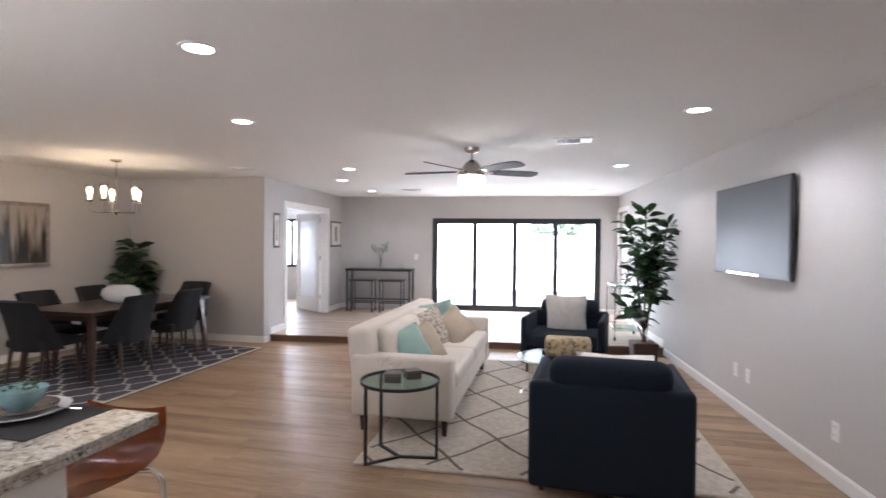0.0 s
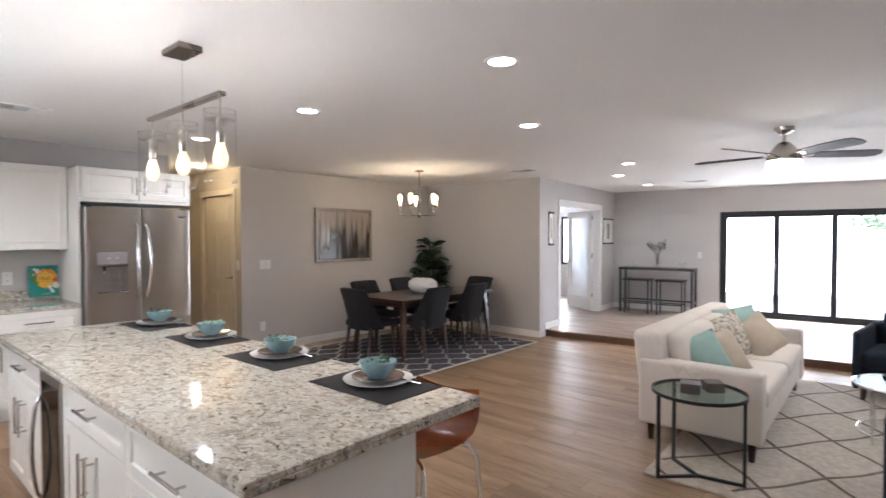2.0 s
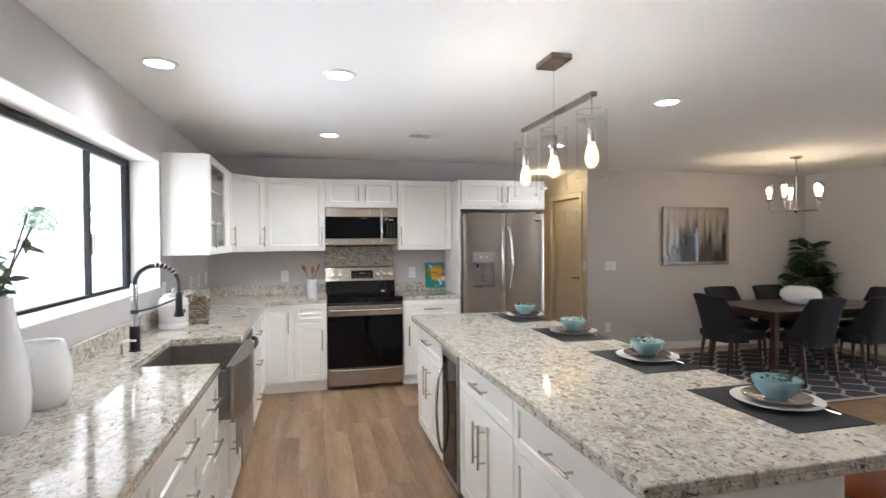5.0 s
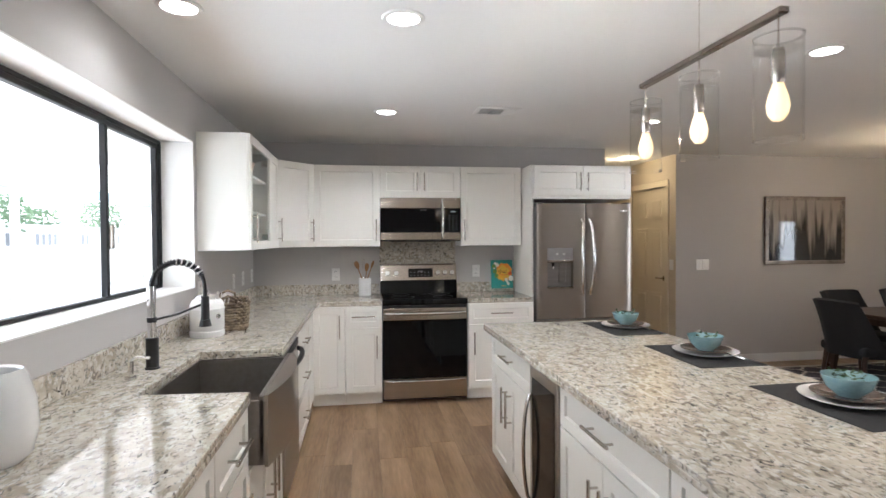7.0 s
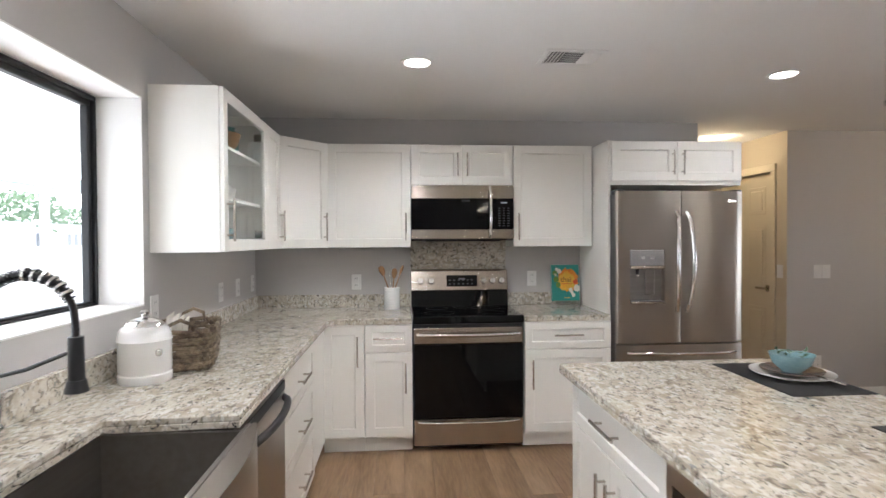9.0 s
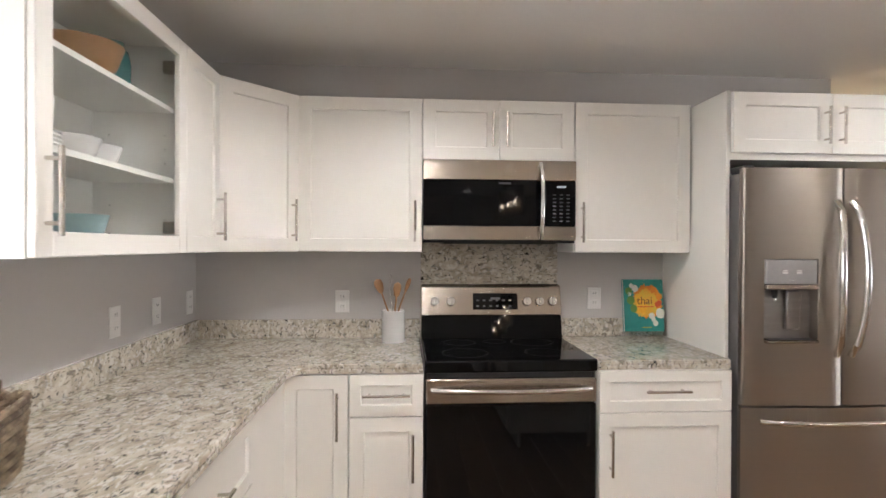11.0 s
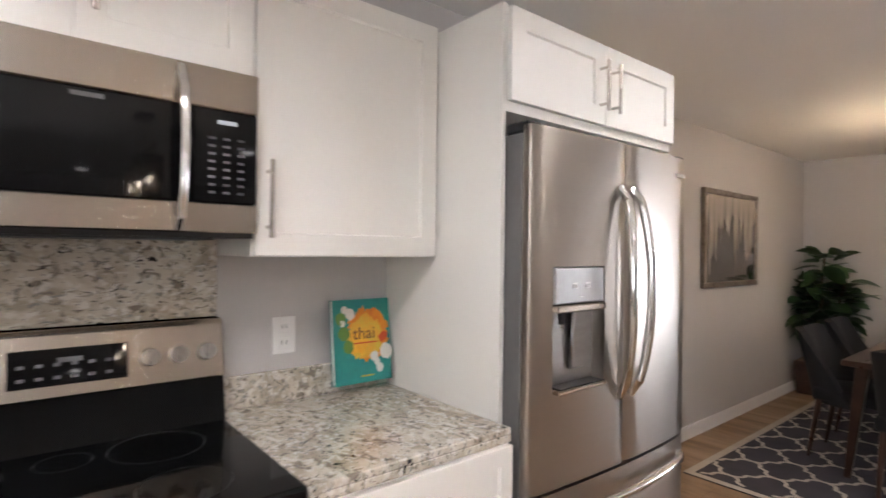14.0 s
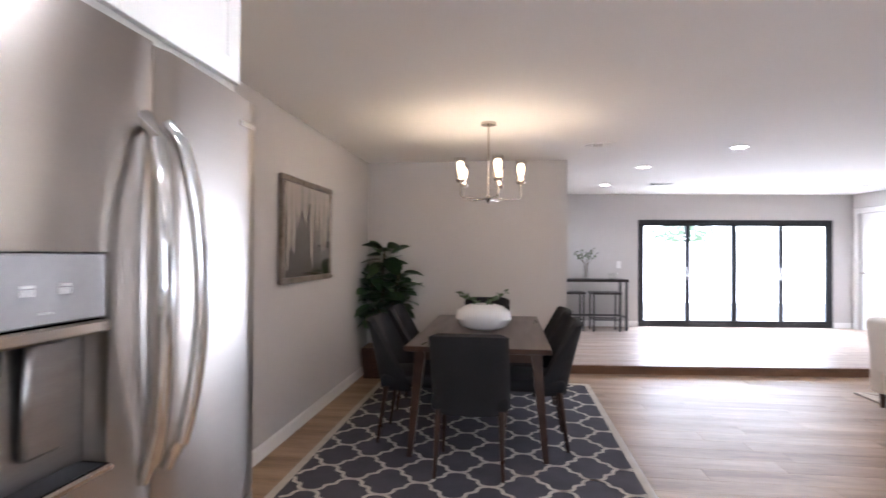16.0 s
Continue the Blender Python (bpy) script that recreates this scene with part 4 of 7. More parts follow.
# fridge; local x = world y, front y 0
fz = thing("fridge", pose(-5.485, 1.395, 0, 0, 0, 90), "stainless french-door fridge with ice dispenser", "fridge")
FW, FH = 0.905, 1.765
part("body", new_box(0.004, 0.055, 0.03, FW - 0.004, 0.69, FH - 0.02, bevel=0.004), mat("fridge_grey", (0.16, 0.155, 0.15), 0.5), fz)


def door_slab(x0, x1, z0, z1, bow=0.02, left=True, right=True):
    """A gently bowed door front, with rounded long edges where they are free."""
    n = 12
    f = []
    for i in range(n + 1):
        s = i / n
        x = x0 + (x1 - x0) * s
        g = (x - FW / 2) / (FW / 2)
        e = min(s if left else 1, 1 - s if right else 1) * (x1 - x0)
        y = bow * g * g + (0.010 * (1 - e / 0.012) ** 2 if e < 0.012 else 0)
        f.append((x, y))
    f = [(x0, 0.05)] + f + [(x1, 0.05)]
    return prism(f, z0, z1, 0.0)


def door_with_opening(x0, x1, z0, z1, hole, bow=0.02):
    """The same bowed front in one piece, with a rectangular opening through it."""
    hx0, hx1, hz0, hz1 = hole
    xs = [x0, x0 + 0.004, x0 + 0.012, (x0 + 0.012 + hx0) / 2, hx0, (2 * hx0 + hx1) / 3, (hx0 + 2 * hx1) / 3, hx1, (hx1 + x1) / 2, x1 - 0.012, x1 - 0.004, x1]
    zs = [z0, hz0, hz1, z1]
    bm = bmesh.new()
    grid = []
    for x in xs:
        g, e = (x - FW / 2) / (FW / 2), min(x - x0, x1 - x)
        y = bow * g * g + (0.010 * (1 - e / 0.012) ** 2 if e < 0.012 else 0)
        grid.append([bm.verts.new((x, y, z)) for z in zs])
    faces = []
    for a in range(len(xs) - 1):
        for b in range(3):
            if b == 1 and hx0 - 1e-6 < xs[a] < hx1 - 1e-6:
                continue
            faces.append(bm.faces.new((grid[a][b], grid[a + 1][b], grid[a + 1][b + 1], grid[a][b + 1])))
    r = bmesh.ops.extrude_face_region(bm, geom=faces, use_keep_orig=True)
    for v in r["geom"]:
        if isinstance(v, bmesh.types.BMVert):
            v.co.y = 0.05
    bmesh.ops.recalc_face_normals(bm, faces=bm.faces)
    return bm


DX0, DX1, DZ0, DZ1, DZM = 0.092, 0.332, 1.0, 1.365, 1.243     # dispenser opening and the underside of its panel
LE = FW / 2 - 0.003
ld = part("door", door_with_opening(0.0, LE, 0.72, FH, (DX0, DX1, DZ0, DZ1)), STEEL, fz, "stainless door with dispenser", smooth=True)
rd = part("door", door_slab(FW / 2 + 0.003, FW, 0.72, FH), STEEL, fz, "stainless door", smooth=True)
fd = part("freezer_drawer", door_slab(0.0, FW, 0.06, 0.71), STEEL, fz, "stainless freezer drawer", smooth=True)
part("plinth", new_box(0.02, 0.03, 0.0, FW - 0.02, 0.06, 0.055), BLACK, fz)
for x, o, aside in ((FW / 2 - 0.035, ld, -0.022), (FW / 2 + 0.035, rd, 0.022)):
    part("door_handle", bow_handle(0.94, 1.62, x, 0.062, 0.015, True, 0.002, aside), CHROME, o, "long curved chrome handle", smooth=True)
part("drawer_handle", bow_handle(0.07, FW - 0.07, 0.655, 0.05, 0.013, y0=0.0), CHROME, fd, "curved chrome handle", smooth=True)
# dispenser: a flush panel over a deep open recess
part("dispenser_panel", new_box(DX0 + 0.002, 0.003, DZM + 0.012, DX1 - 0.002, 0.045, DZ1 - 0.003, bevel=0.003), mat("dispenser_grey", (0.40, 0.39, 0.385), 0.35, 0.5), ld, "grey dispenser panel")
for x in (0.18, 0.245):
    ic = new_box(x - 0.011, 0.001, 1.312, x + 0.011, 0.004, 1.316)
    for q in range(4):
        box(ic, x - 0.011 + q * 0.006, 0.001, 1.300, x - 0.007 + q * 0.006, 0.004, 1.310)
    part("dispenser_icon", ic, PLASTIC, ld)
for x in (0.203, 0.212, 0.221):
    part("dispenser_icon", new_box(x - 0.0015, 0.001, 1.272, x + 0.0015, 0.004, 1.275), PLASTIC, ld)
part("dispenser_hood", new_box(DX0 + 0.001, -0.008, DZM - 0.012, DX1 - 0.001, 0.046, DZM + 0.010, bevel=0.004), STEELH, ld, "bright metal hood lip")
RECESS = mat("recess_steel", (0.36, 0.35, 0.34), 0.32, 1.0, second=(0.3, 0.29, 0.28), stretch=(1, 1, 12))
part("dispenser_recess", new_box(DX0 + 0.001, 0.046, DZ0 + 0.001, DX1 - 0.001, 0.0495, DZM - 0.012), RECESS, ld, "brushed steel recess")
part("water_nozzle", new_cyl((0.15, 0.026, DZM - 0.012), (0.15, 0.026, DZM - 0.05), 0.014, 0.010, 14), BLACK, ld, "black water nozzle", smooth=True)
part("nozzle_tip", new_cyl((0.15, 0.026, DZM - 0.05), (0.15, 0.026, DZM - 0.062), 0.007, n=10), CHROME, ld, smooth=True)
pd_ = new_box(0.205, 0.030, DZ0 + 0.05, 0.275, 0.045, DZM - 0.014, bevel=0.006)
for v in pd_.verts:
    v.co.y += 0.012 * (DZM - v.co.z) / 0.2 - 0.010
part("ice_paddle", pd_, RECESS, ld, "curved steel paddle", smooth=True)
part("drip_tray", new_box(DX0 + 0.001, -0.014, DZ0 - 0.004, DX1 - 0.001, 0.046, DZ0 + 0.010, bevel=0.004), STEELH, ld, "projecting steel drip tray")
part("tray_grille", new_box(DX0 + 0.016, -0.006, DZ0 + 0.0105, DX1 - 0.016, 0.040, DZ0 + 0.013), BLACK, ld)
part("badge", new_box(FW - 0.12, 0.004, FH - 0.075, FW - 0.05, 0.0105, FH - 0.062), CHROME, rd, "small maker's badge")
for x in (0.03, FW - 0.03):
    part("hinge_cap", new_box(x - 0.03, 0.03, FH - 0.02, x + 0.03, 0.12, FH + 0.012, bevel=0.006), BLACK, fz)

# farmhouse sink
sk = thing("farmhouse_sink", pose(-2.888, 0, 0, 0, 0, 180) @ Matrix.Diagonal((1.055, 1, 1, 1)), "stainless apron-front farmhouse sink", "sink")
apr = [(0.002, 0.515)] + [(0.002 + 0.686 * i / 16, 0.503 - 0.05 * (1 - (i / 8 - 1) ** 2)) for i in range(17)] + [(0.688, 0.515)]
part("apron", prism(apr, 0.634, 0.893, 0.0), STEEL, sk, "bowed stainless apron front", smooth=True)
SINK = mat("brushed_sink_steel", (0.33, 0.305, 0.28), 0.42, 1.0, second=(0.27, 0.25, 0.23), scale=2, fine=40, amount=0.4, stretch=(1, 20, 20))
part("basin_floor", new_box(0.002, 0.515, 0.642, 0.688, 0.955, 0.655), SINK, sk, "dark brushed basin")
part("basin_wall", new_box(0.002, 0.515, 0.655, 0.016, 0.955, 0.873), SINK, sk)
part("basin_wall", new_box(0.674, 0.515, 0.655, 0.688, 0.955, 0.873), SINK, sk)
part("basin_wall", new_box(0.016, 0.941, 0.655, 0.674, 0.955, 0.873), SINK, sk)
part("front_rim", new_box(0.002, 0.5155, 0.655, 0.688, 0.535, 0.893, bevel=0.004), SINK, sk)
part("drain", new_cyl((0.345, 0.74, 0.655), (0.345, 0.74, 0.659), 0.05, n=24), CHROME, sk)

# dishwasher
dwt = thing("dishwasher", run_w(-3.628), "stainless dishwasher under the granite worktop", "dishwasher")
part("body", new_box(0.002, 0.0, 0.1, 0.598, 0.56, 0.868), BLACK, dwt)
dwd = part("door", new_box(0.004, -0.03, 0.115, 0.596, 0.0, 0.865, bevel=0.006), STEEL, dwt, "stainless door")
part("handle", bow_handle(0.03, 0.57, 0.80, 0.05, 0.014, y0=-0.03), BLACK, dwd, "dark curved handle", smooth=True)
part("control_strip", new_box(0.006, -0.032, 0.825, 0.594, -0.028, 0.862), BLACK, dwd)
part("toe_kick", new_box(0.004, 0.05, 0.0, 0.596, 0.065, 0.1), BLACK, dwt)

# faucet
fc = thing("faucet", pose(-3.29, -1.035, TZ), "black and chrome spring pull-down kitchen faucet", "faucet")
fb = new_cyl((0, 0, 0), (0, 0, 0.008), 0.03, n=20)
cyl(fb, (0, 0, 0.008), (0, 0, 0.13), 0.025, n=20)
part("base", fb, BLACK, fc, smooth=True)
part("riser", new_cyl((0, 0, 0.13), (0, 0, 0.345), 0.0165, n=16), CHROME, fc, smooth=True)
part("collar", new_cyl((0, 0, 0.195), (0, 0, 0.215), 0.019, n=16), BLACK, fc, smooth=True)
arc = [(0, 0.105 - 0.105 * math.cos(a), 0.345 + 0.10 * math.sin(a)) for a in [math.pi * i / 16 for i in range(17)]]
part("hose", tube(bmesh.new(), arc + [(0, 0.212, 0.32), (0, 0.212, 0.29)], 0.0085, 8), BLACK, fc, smooth=True)
sp = []
for i in range(300):
    s = i / 299 * (len(arc) - 3)
    j = min(int(s), len(arc) - 2)
    p = Vector(arc[j]).lerp(Vector(arc[j + 1]), s - j)
    tg = (Vector(arc[j + 1]) - Vector(arc[j])).normalized()
    w = tg.cross(Vector((1, 0, 0)))
    sp.append(p + 0.0125 * (Vector((1, 0, 0)) * math.cos(i * 0.55) + w * math.sin(i * 0.55)))
part("spring", tube(bmesh.new(), sp, 0.0022, 5), BLACK, fc, "coiled black spring", smooth=True)
for s_ in (8, 9, 10, 11, 12, 13):
    p_, t_ = Vector(arc[s_]), (Vector(arc[s_ + 1]) - Vector(arc[s_])).normalized()
    part("ring", new_cyl(p_ - t_ * 0.003, p_ + t_ * 0.003, 0.0165, n=12), CHROME, fc, "chrome ring", smooth=True)
hd = new_cyl((0, 0.212, 0.30), (0, 0.212, 0.20), 0.0165, 0.018, 16)
cyl(hd, (0, 0.212, 0.20), (0, 0.212, 0.172), 0.02, 0.026, 16)
part("spray_head", hd, BLACK, fc, smooth=True)
part("bracket", tube(bmesh.new(), [(0, 0.015, 0.205), (0, 0.1, 0.225), (0, 0.2, 0.265)], 0.005, 8), BLACK, fc, smooth=True)
lvb = new_cyl((-0.02, 0, 0.075), (-0.05, 0, 0.075), 0.015)
cyl(lvb, (-0.045, 0, 0.075), (-0.055, 0.012, 0.16), 0.006)
part("lever", lvb, CHROME, fc, smooth=True)
sd = thing("soap_dispenser", pose(-3.12, -1.05, TZ), "small chrome soap dispenser beside the sink", "dispenser")
part("pump", cyl(new_cyl((0, 0, 0), (0, 0, 0.01), 0.022, n=16), (0, 0, 0.01), (0, 0, 0.07), 0.01), CHROME, sd, smooth=True)
part("spout", tube(bmesh.new(), [(0, 0, 0.07), (0, 0.02, 0.085), (0, 0.07, 0.08)], 0.006), CHROME, sd, smooth=True)

# ---------- island ----------
IX0, IX1, IY0, IY1 = -4.175, -1.285, 0.588, 1.515
worktop("island_worktop", oblong(IX0, IY0, IX1, IY1), "large speckled granite island worktop")


IDP = 0.55
unit("island_cabinet", pose(-4.13, 0.65, 0), 0.785, ZC, IDP, [("drawer", G, 0.69, 0.785 - G, ZC - 0.006, (0.39, 0.785, 0.2, False)),
     ("door", G, TOE + 0.02, 0.391, 0.685, (0.35, 0.52, 0.2, True)), ("door", 0.394, TOE + 0.02, 0.785 - G, 0.685, (0.435, 0.52, 0.2, True))], "white shaker island cabinet with drawer and doors", toe=TOE, group="island cabinets")
wc = thing("wine_cooler", pose(-3.342, 0.65, 0), "slim wine cooler with dark glass door", "wine cooler")
part("body", new_box(0.002, 0, 0.09, 0.358, IDP, 0.865), BLACK, wc)
wd_ = part("door", new_box(0.003, -0.03, 0.1, 0.357, 0.0, 0.862, bevel=0.004), STEEL, wc, "stainless door frame")
part("pane", new_box(0.04, -0.0325, 0.14, 0.33, -0.028, 0.80), BLACKGLASS, wd_, "dark glass")
part("handle", bow_handle(0.2, 0.72, 0.025, 0.04, 0.009, True, -0.03), CHROME, wd_, "curved steel handle", smooth=True)
part("toe_grille", new_box(0.003, 0.02, 0.0, 0.357, 0.05, 0.088), BLACK, wc)
unit("island_cabinet", pose(-2.98, 0.65, 0), 0.78, ZC, IDP, [("drawer", G, 0.69, 0.78 - G, ZC - 0.006, (0.39, 0.785, 0.2, False)),
     ("door", G, TOE + 0.02, 0.388, 0.685, (0.35, 0.52, 0.2, True)), ("door", 0.391, TOE + 0.02, 0.78 - G, 0.685, (0.43, 0.52, 0.2, True))], "white shaker island cabinet with drawer and doors", toe=TOE, group="island cabinets")
unit("island_cabinet", pose(-2.197, 0.65, 0), 0.84, ZC, IDP, drawers3(0.84), "white island cabinet with three wide drawers", toe=TOE, group="island cabinets")
bp = new_box(-4.13, 1.203, 0, -1.357, 1.222, ZC)
tagged(finish("island_back_panel", bp, CAB), "plain white back panel of the island", "panel")
ep = new_box(-1.354, 0.645, 0, -1.335, 1.224, ZC, bevel=0.001)
tagged(finish("island_end_panel", ep, CAB), "plain white end panel of the island", "panel")

# ---------- ceiling fittings ----------
CANZ = CH
c0 = thing("recessed_light", pose(*CANS[0], CANZ), "round recessed ceiling light, switched on", "ceiling light", "recessed ceiling lights")
part("trim_ring", lathe([(0.066, -0.002), (0.07, -0.008), (0.088, -0.006), (0.092, 0.0)], 28), TRIM, c0, "white trim ring", smooth=True)
part("lens", new_cyl((0, 0, -0.004), (0, 0, -0.001), 0.066, n=28), GLOW, c0, "glowing lens")
# copies include the two added fill cans out of view
for cx, cy in CANS[1:]:
    copy_thing(c0, pose(cx, cy, CANZ))


# flat sheet whose grey stands for the shade behind vent slats
VENTSHADE = mat("vent_shade_grey", (0.24, 0.235, 0.23), 0.8)


def vent(m, w, h, label):
    v = thing("ceiling_vent", m, label, "air vent", "ceiling vents")
    f = new_box(-w / 2, -h / 2, -0.008, w / 2, -h / 2 + 0.025, 0, bevel=0.002)
    box(f, -w / 2, h / 2 - 0.025, -0.008, w / 2, h / 2, 0, bevel=0.002)
    box(f, -w / 2, -h / 2 + 0.025, -0.008, -w / 2 + 0.025, h / 2 - 0.025, 0, bevel=0.002)
    box(f, w / 2 - 0.025, -h / 2 + 0.025, -0.008, w / 2, h / 2 - 0.025, 0, bevel=0.002)
    part("frame", f, TRIM, v)
    part("backing", new_box(-w / 2 + 0.02, -h / 2 + 0.02, -0.002, w / 2 - 0.02, h / 2 - 0.02, -0.0005), VENTSHADE, v, "grey backing sheet for the shade behind the slats")
    third = (w - 0.05) / 3
    for i in range(5):
        for s in (-1, 1):
            x = s * (third / 2 + 0.012 + i * third / 5)
            part("slat", moved(new_box(-0.010, -h / 2 + 0.026, -0.0008, 0.010, h / 2 - 0.026, 0.0008), pose(x, 0, -0.006, 0, s * 32)), TRIM, v)
    for i in range(6):
        y = -h / 2 + 0.035 + i * (h - 0.07) / 5
        part("slat", moved(new_box(-third / 2, -0.008, -0.0008, third / 2, 0.010, 0.0008), pose(0, y, -0.006, 30)), TRIM, v)
    return v


vent(pose(-4.72, 0.82, CH, 0, 0, 90), 0.32, 0.22, "white louvred ceiling vent over the kitchen")
vent(pose(0.10, 4.82, CH), 0.34, 0.24, "white louvred ceiling vent beside the fan")
vent(pose(-3.97, 6.02, CH), 0.30, 0.20, "white louvred ceiling vent near the dining wall")
vent(pose(-2.6, 9.0, CH), 0.3, 0.2, "white louvred ceiling vent in the raised room")
vent(pose(0.5, 9.35, CH), 0.3, 0.2, "white louvred ceiling vent in the raised room")

# pendant bar over the island
pn = thing("pendant_light", pose(-2.70, 1.055, CH), "nickel bar pendant with three clear glass shades", "pendant light")
DARKNI = mat("dark_nickel", (0.26, 0.23, 0.20), 0.28, 1.0, amount=0.2, bump=0.02)
part("canopy", new_box(-0.095, -0.055, -0.03, 0.095, 0.055, 0, bevel=0.004), DARKNI, pn, "rectangular nickel canopy")
part("stem", new_cyl((0, 0, -0.03), (0, 0, -0.27), 0.0012, n=8), NICKEL, pn)
part("bar", new_box(-0.395, -0.016, -0.29, 0.395, 0.016, -0.27, bevel=0.003), DARKNI, pn, "nickel cross bar")
AMBER = mat("lit_bulb_glass", (1, 0.9, 0.75), 0.3, emit=(1.0, 0.66, 0.30), power=0.9, bump=0.0)
for x in (-0.365, 0.0, 0.37):
    part("cord", new_cyl((x, 0, -0.29), (x, 0, -0.40), 0.003, n=6), NICKEL, pn)
    so = part("socket", lathe([(0, -0.385), (0.014, -0.385), (0.019, -0.40), (0.019, -0.475), (0.014, -0.49), (0, -0.49)], 16), NICKEL, pn, smooth=True)
    so.location.x = x
    sh = part("glass_shade", lathe([(0.066, -0.352), (0.066, -0.655), (0.0635, -0.655), (0.0635, -0.392), (0.018, -0.392), (0.018, -0.389), (0.0635, -0.389), (0.0635, -0.352), (0.066, -0.352)], 32), SHADECLEAR, pn, "clear glass cylinder", smooth=True)
    sh.location.x, sh.visible_shadow = x, False
    for z in (-0.353, -0.655):
        ri = part("rim", lathe([(0.0632, z - 0.002), (0.0668, z - 0.002), (0.0668, z + 0.002), (0.0632, z + 0.002), (0.0632, z - 0.002)], 32), ACRYLIC, sh, "polished glass rim", smooth=True)
        ri.visible_shadow = False
    bu = part("bulb", lathe([(0.0135, -0.485), (0.016, -0.495), (0.026, -0.525), (0.031, -0.552), (0.027, -0.578), (0.014, -0.596), (0, -0.601)], 20), AMBER, pn, "lit warm filament bulb", smooth=True)
    bu.location.x, bu.visible_shadow = x, False
    fi = bmesh.new()
    for q in range(6):
        a = q * 1.0472
        cyl(fi, (0.006 * math.cos(a), 0.006 * math.sin(a), -0.492), (0.015 * math.cos(a), 0.015 * math.sin(a), -0.568), 0.003, n=6)
    part("filament", fi, BULB, bu, "glowing filament")

# dining chandelier
SHADEGLASS = thin_glass("shade_glass", (0.96, 0.95, 0.93), 0.09, 0.6)
cd = thing("chandelier", pose(-4.97, 5.07, CH), "nickel five-arm chandelier with lit glass shades", "chandelier")
part("canopy", lathe([(0, 0), (0.06, 0), (0.06, -0.02), (0.02, -0.03), (0, -0.03)], 24), NICKEL, cd, smooth=True)
part("stem", new_cyl((0, 0, -0.03), (0, 0, -0.60), 0.008, n=10), NICKEL, cd)
part("hub", lathe([(0, -0.575), (0.022, -0.58), (0.03, -0.60), (0.012, -0.625), (0, -0.64)], 18), NICKEL, cd, smooth=True)
for k in range(5):
    a = k * 1.2566
    u, v = 0.255 * math.cos(a), 0.255 * math.sin(a)
    ar = tube(bmesh.new(), [(0, 0, -0.60), (u * 0.6, v * 0.6, -0.605), (u * 0.95, v * 0.95, -0.60), (u, v, -0.585), (u, v, -0.47)], 0.006, 8)
    am = part("arm", ar, NICKEL, cd, smooth=True)
    part("cup", moved(lathe([(0, -0.49), (0.032, -0.488), (0.038, -0.47), (0.012, -0.468), (0, -0.468)], 18), Matrix.Translation((u, v, 0))), NICKEL, am, smooth=True)
    s = part("shade", moved(lathe([(0.036, -0.468), (0.044, -0.30), (0.041, -0.30), (0.033, -0.466)], 20), Matrix.Translation((u, v, 0))), SHADEGLASS, am, "hazy glass shade", smooth=True)
    s.visible_shadow = False
    bb = part("bulb", moved(lathe([(0, -0.465), (0.012, -0.46), (0.013, -0.43), (0.027, -0.385), (0.029, -0.355), (0.020, -0.33), (0, -0.322)], 16), Matrix.Translation((u, v, 0))), SHADE, am, "lit warm bulb", smooth=True)
    bb.visible_shadow = False

# ceiling fan
fn = thing("ceiling_fan", pose(-0.85, 5.045, CH), "nickel ceiling fan with five dark blades and light", "ceiling fan")
part("canopy", lathe([(0, 0), (0.075, 0), (0.07, -0.03), (0.03, -0.055), (0, -0.055)], 28), NICKEL, fn, smooth=True)
part("downrod", new_cyl((0, 0, -0.05), (0, 0, -0.13), 0.013), NICKEL, fn)
part("motor", lathe([(0, -0.12), (0.04, -0.122), (0.075, -0.16), (0.115, -0.215), (0.125, -0.25), (0.12, -0.27), (0, -0.27)], 32), NICKEL, fn, smooth=True)
part("light_bowl", lathe([(0.118, -0.27), (0.125, -0.275), (0.125, -0.335), (0.11, -0.35), (0, -0.355)], 32), mat("fan_diffuser", (0.9, 0.88, 0.84), 0.4, emit=(1, 0.92, 0.8), power=6, bump=0.0), fn, "glowing diffuser bowl", smooth=True)
BLADE = mat("dark_fan_blade", (0.018, 0.02, 0.028), 0.55, second=(0.012, 0.013, 0.018), scale=4, amount=0.4, stretch=(1, 6, 6))
for k in range(5):
    bl = bmesh.new()
    pts = [(0.16, 0.035), (0.22, 0.055), (0.40, 0.068), (0.62, 0.072), (0.68, 0.055), (0.70, 0.0), (0.68, -0.055), (0.62, -0.072), (0.40, -0.068), (0.22, -0.055), (0.16, -0.035)]
    m = pose(0, 0, -0.225, 0, 0, k * 72 + 30) @ pose(0, 0, 0, -13, 0, 0)
    blade = part("blade", moved(prism(pts, -0.004, 0.004, 0.0015), m), BLADE, fn, "dark blade")
    part("bracket", moved(new_box(0.09, -0.018, -0.008, 0.22, 0.018, -0.0045, bevel=0.002), m), NICKEL, blade)

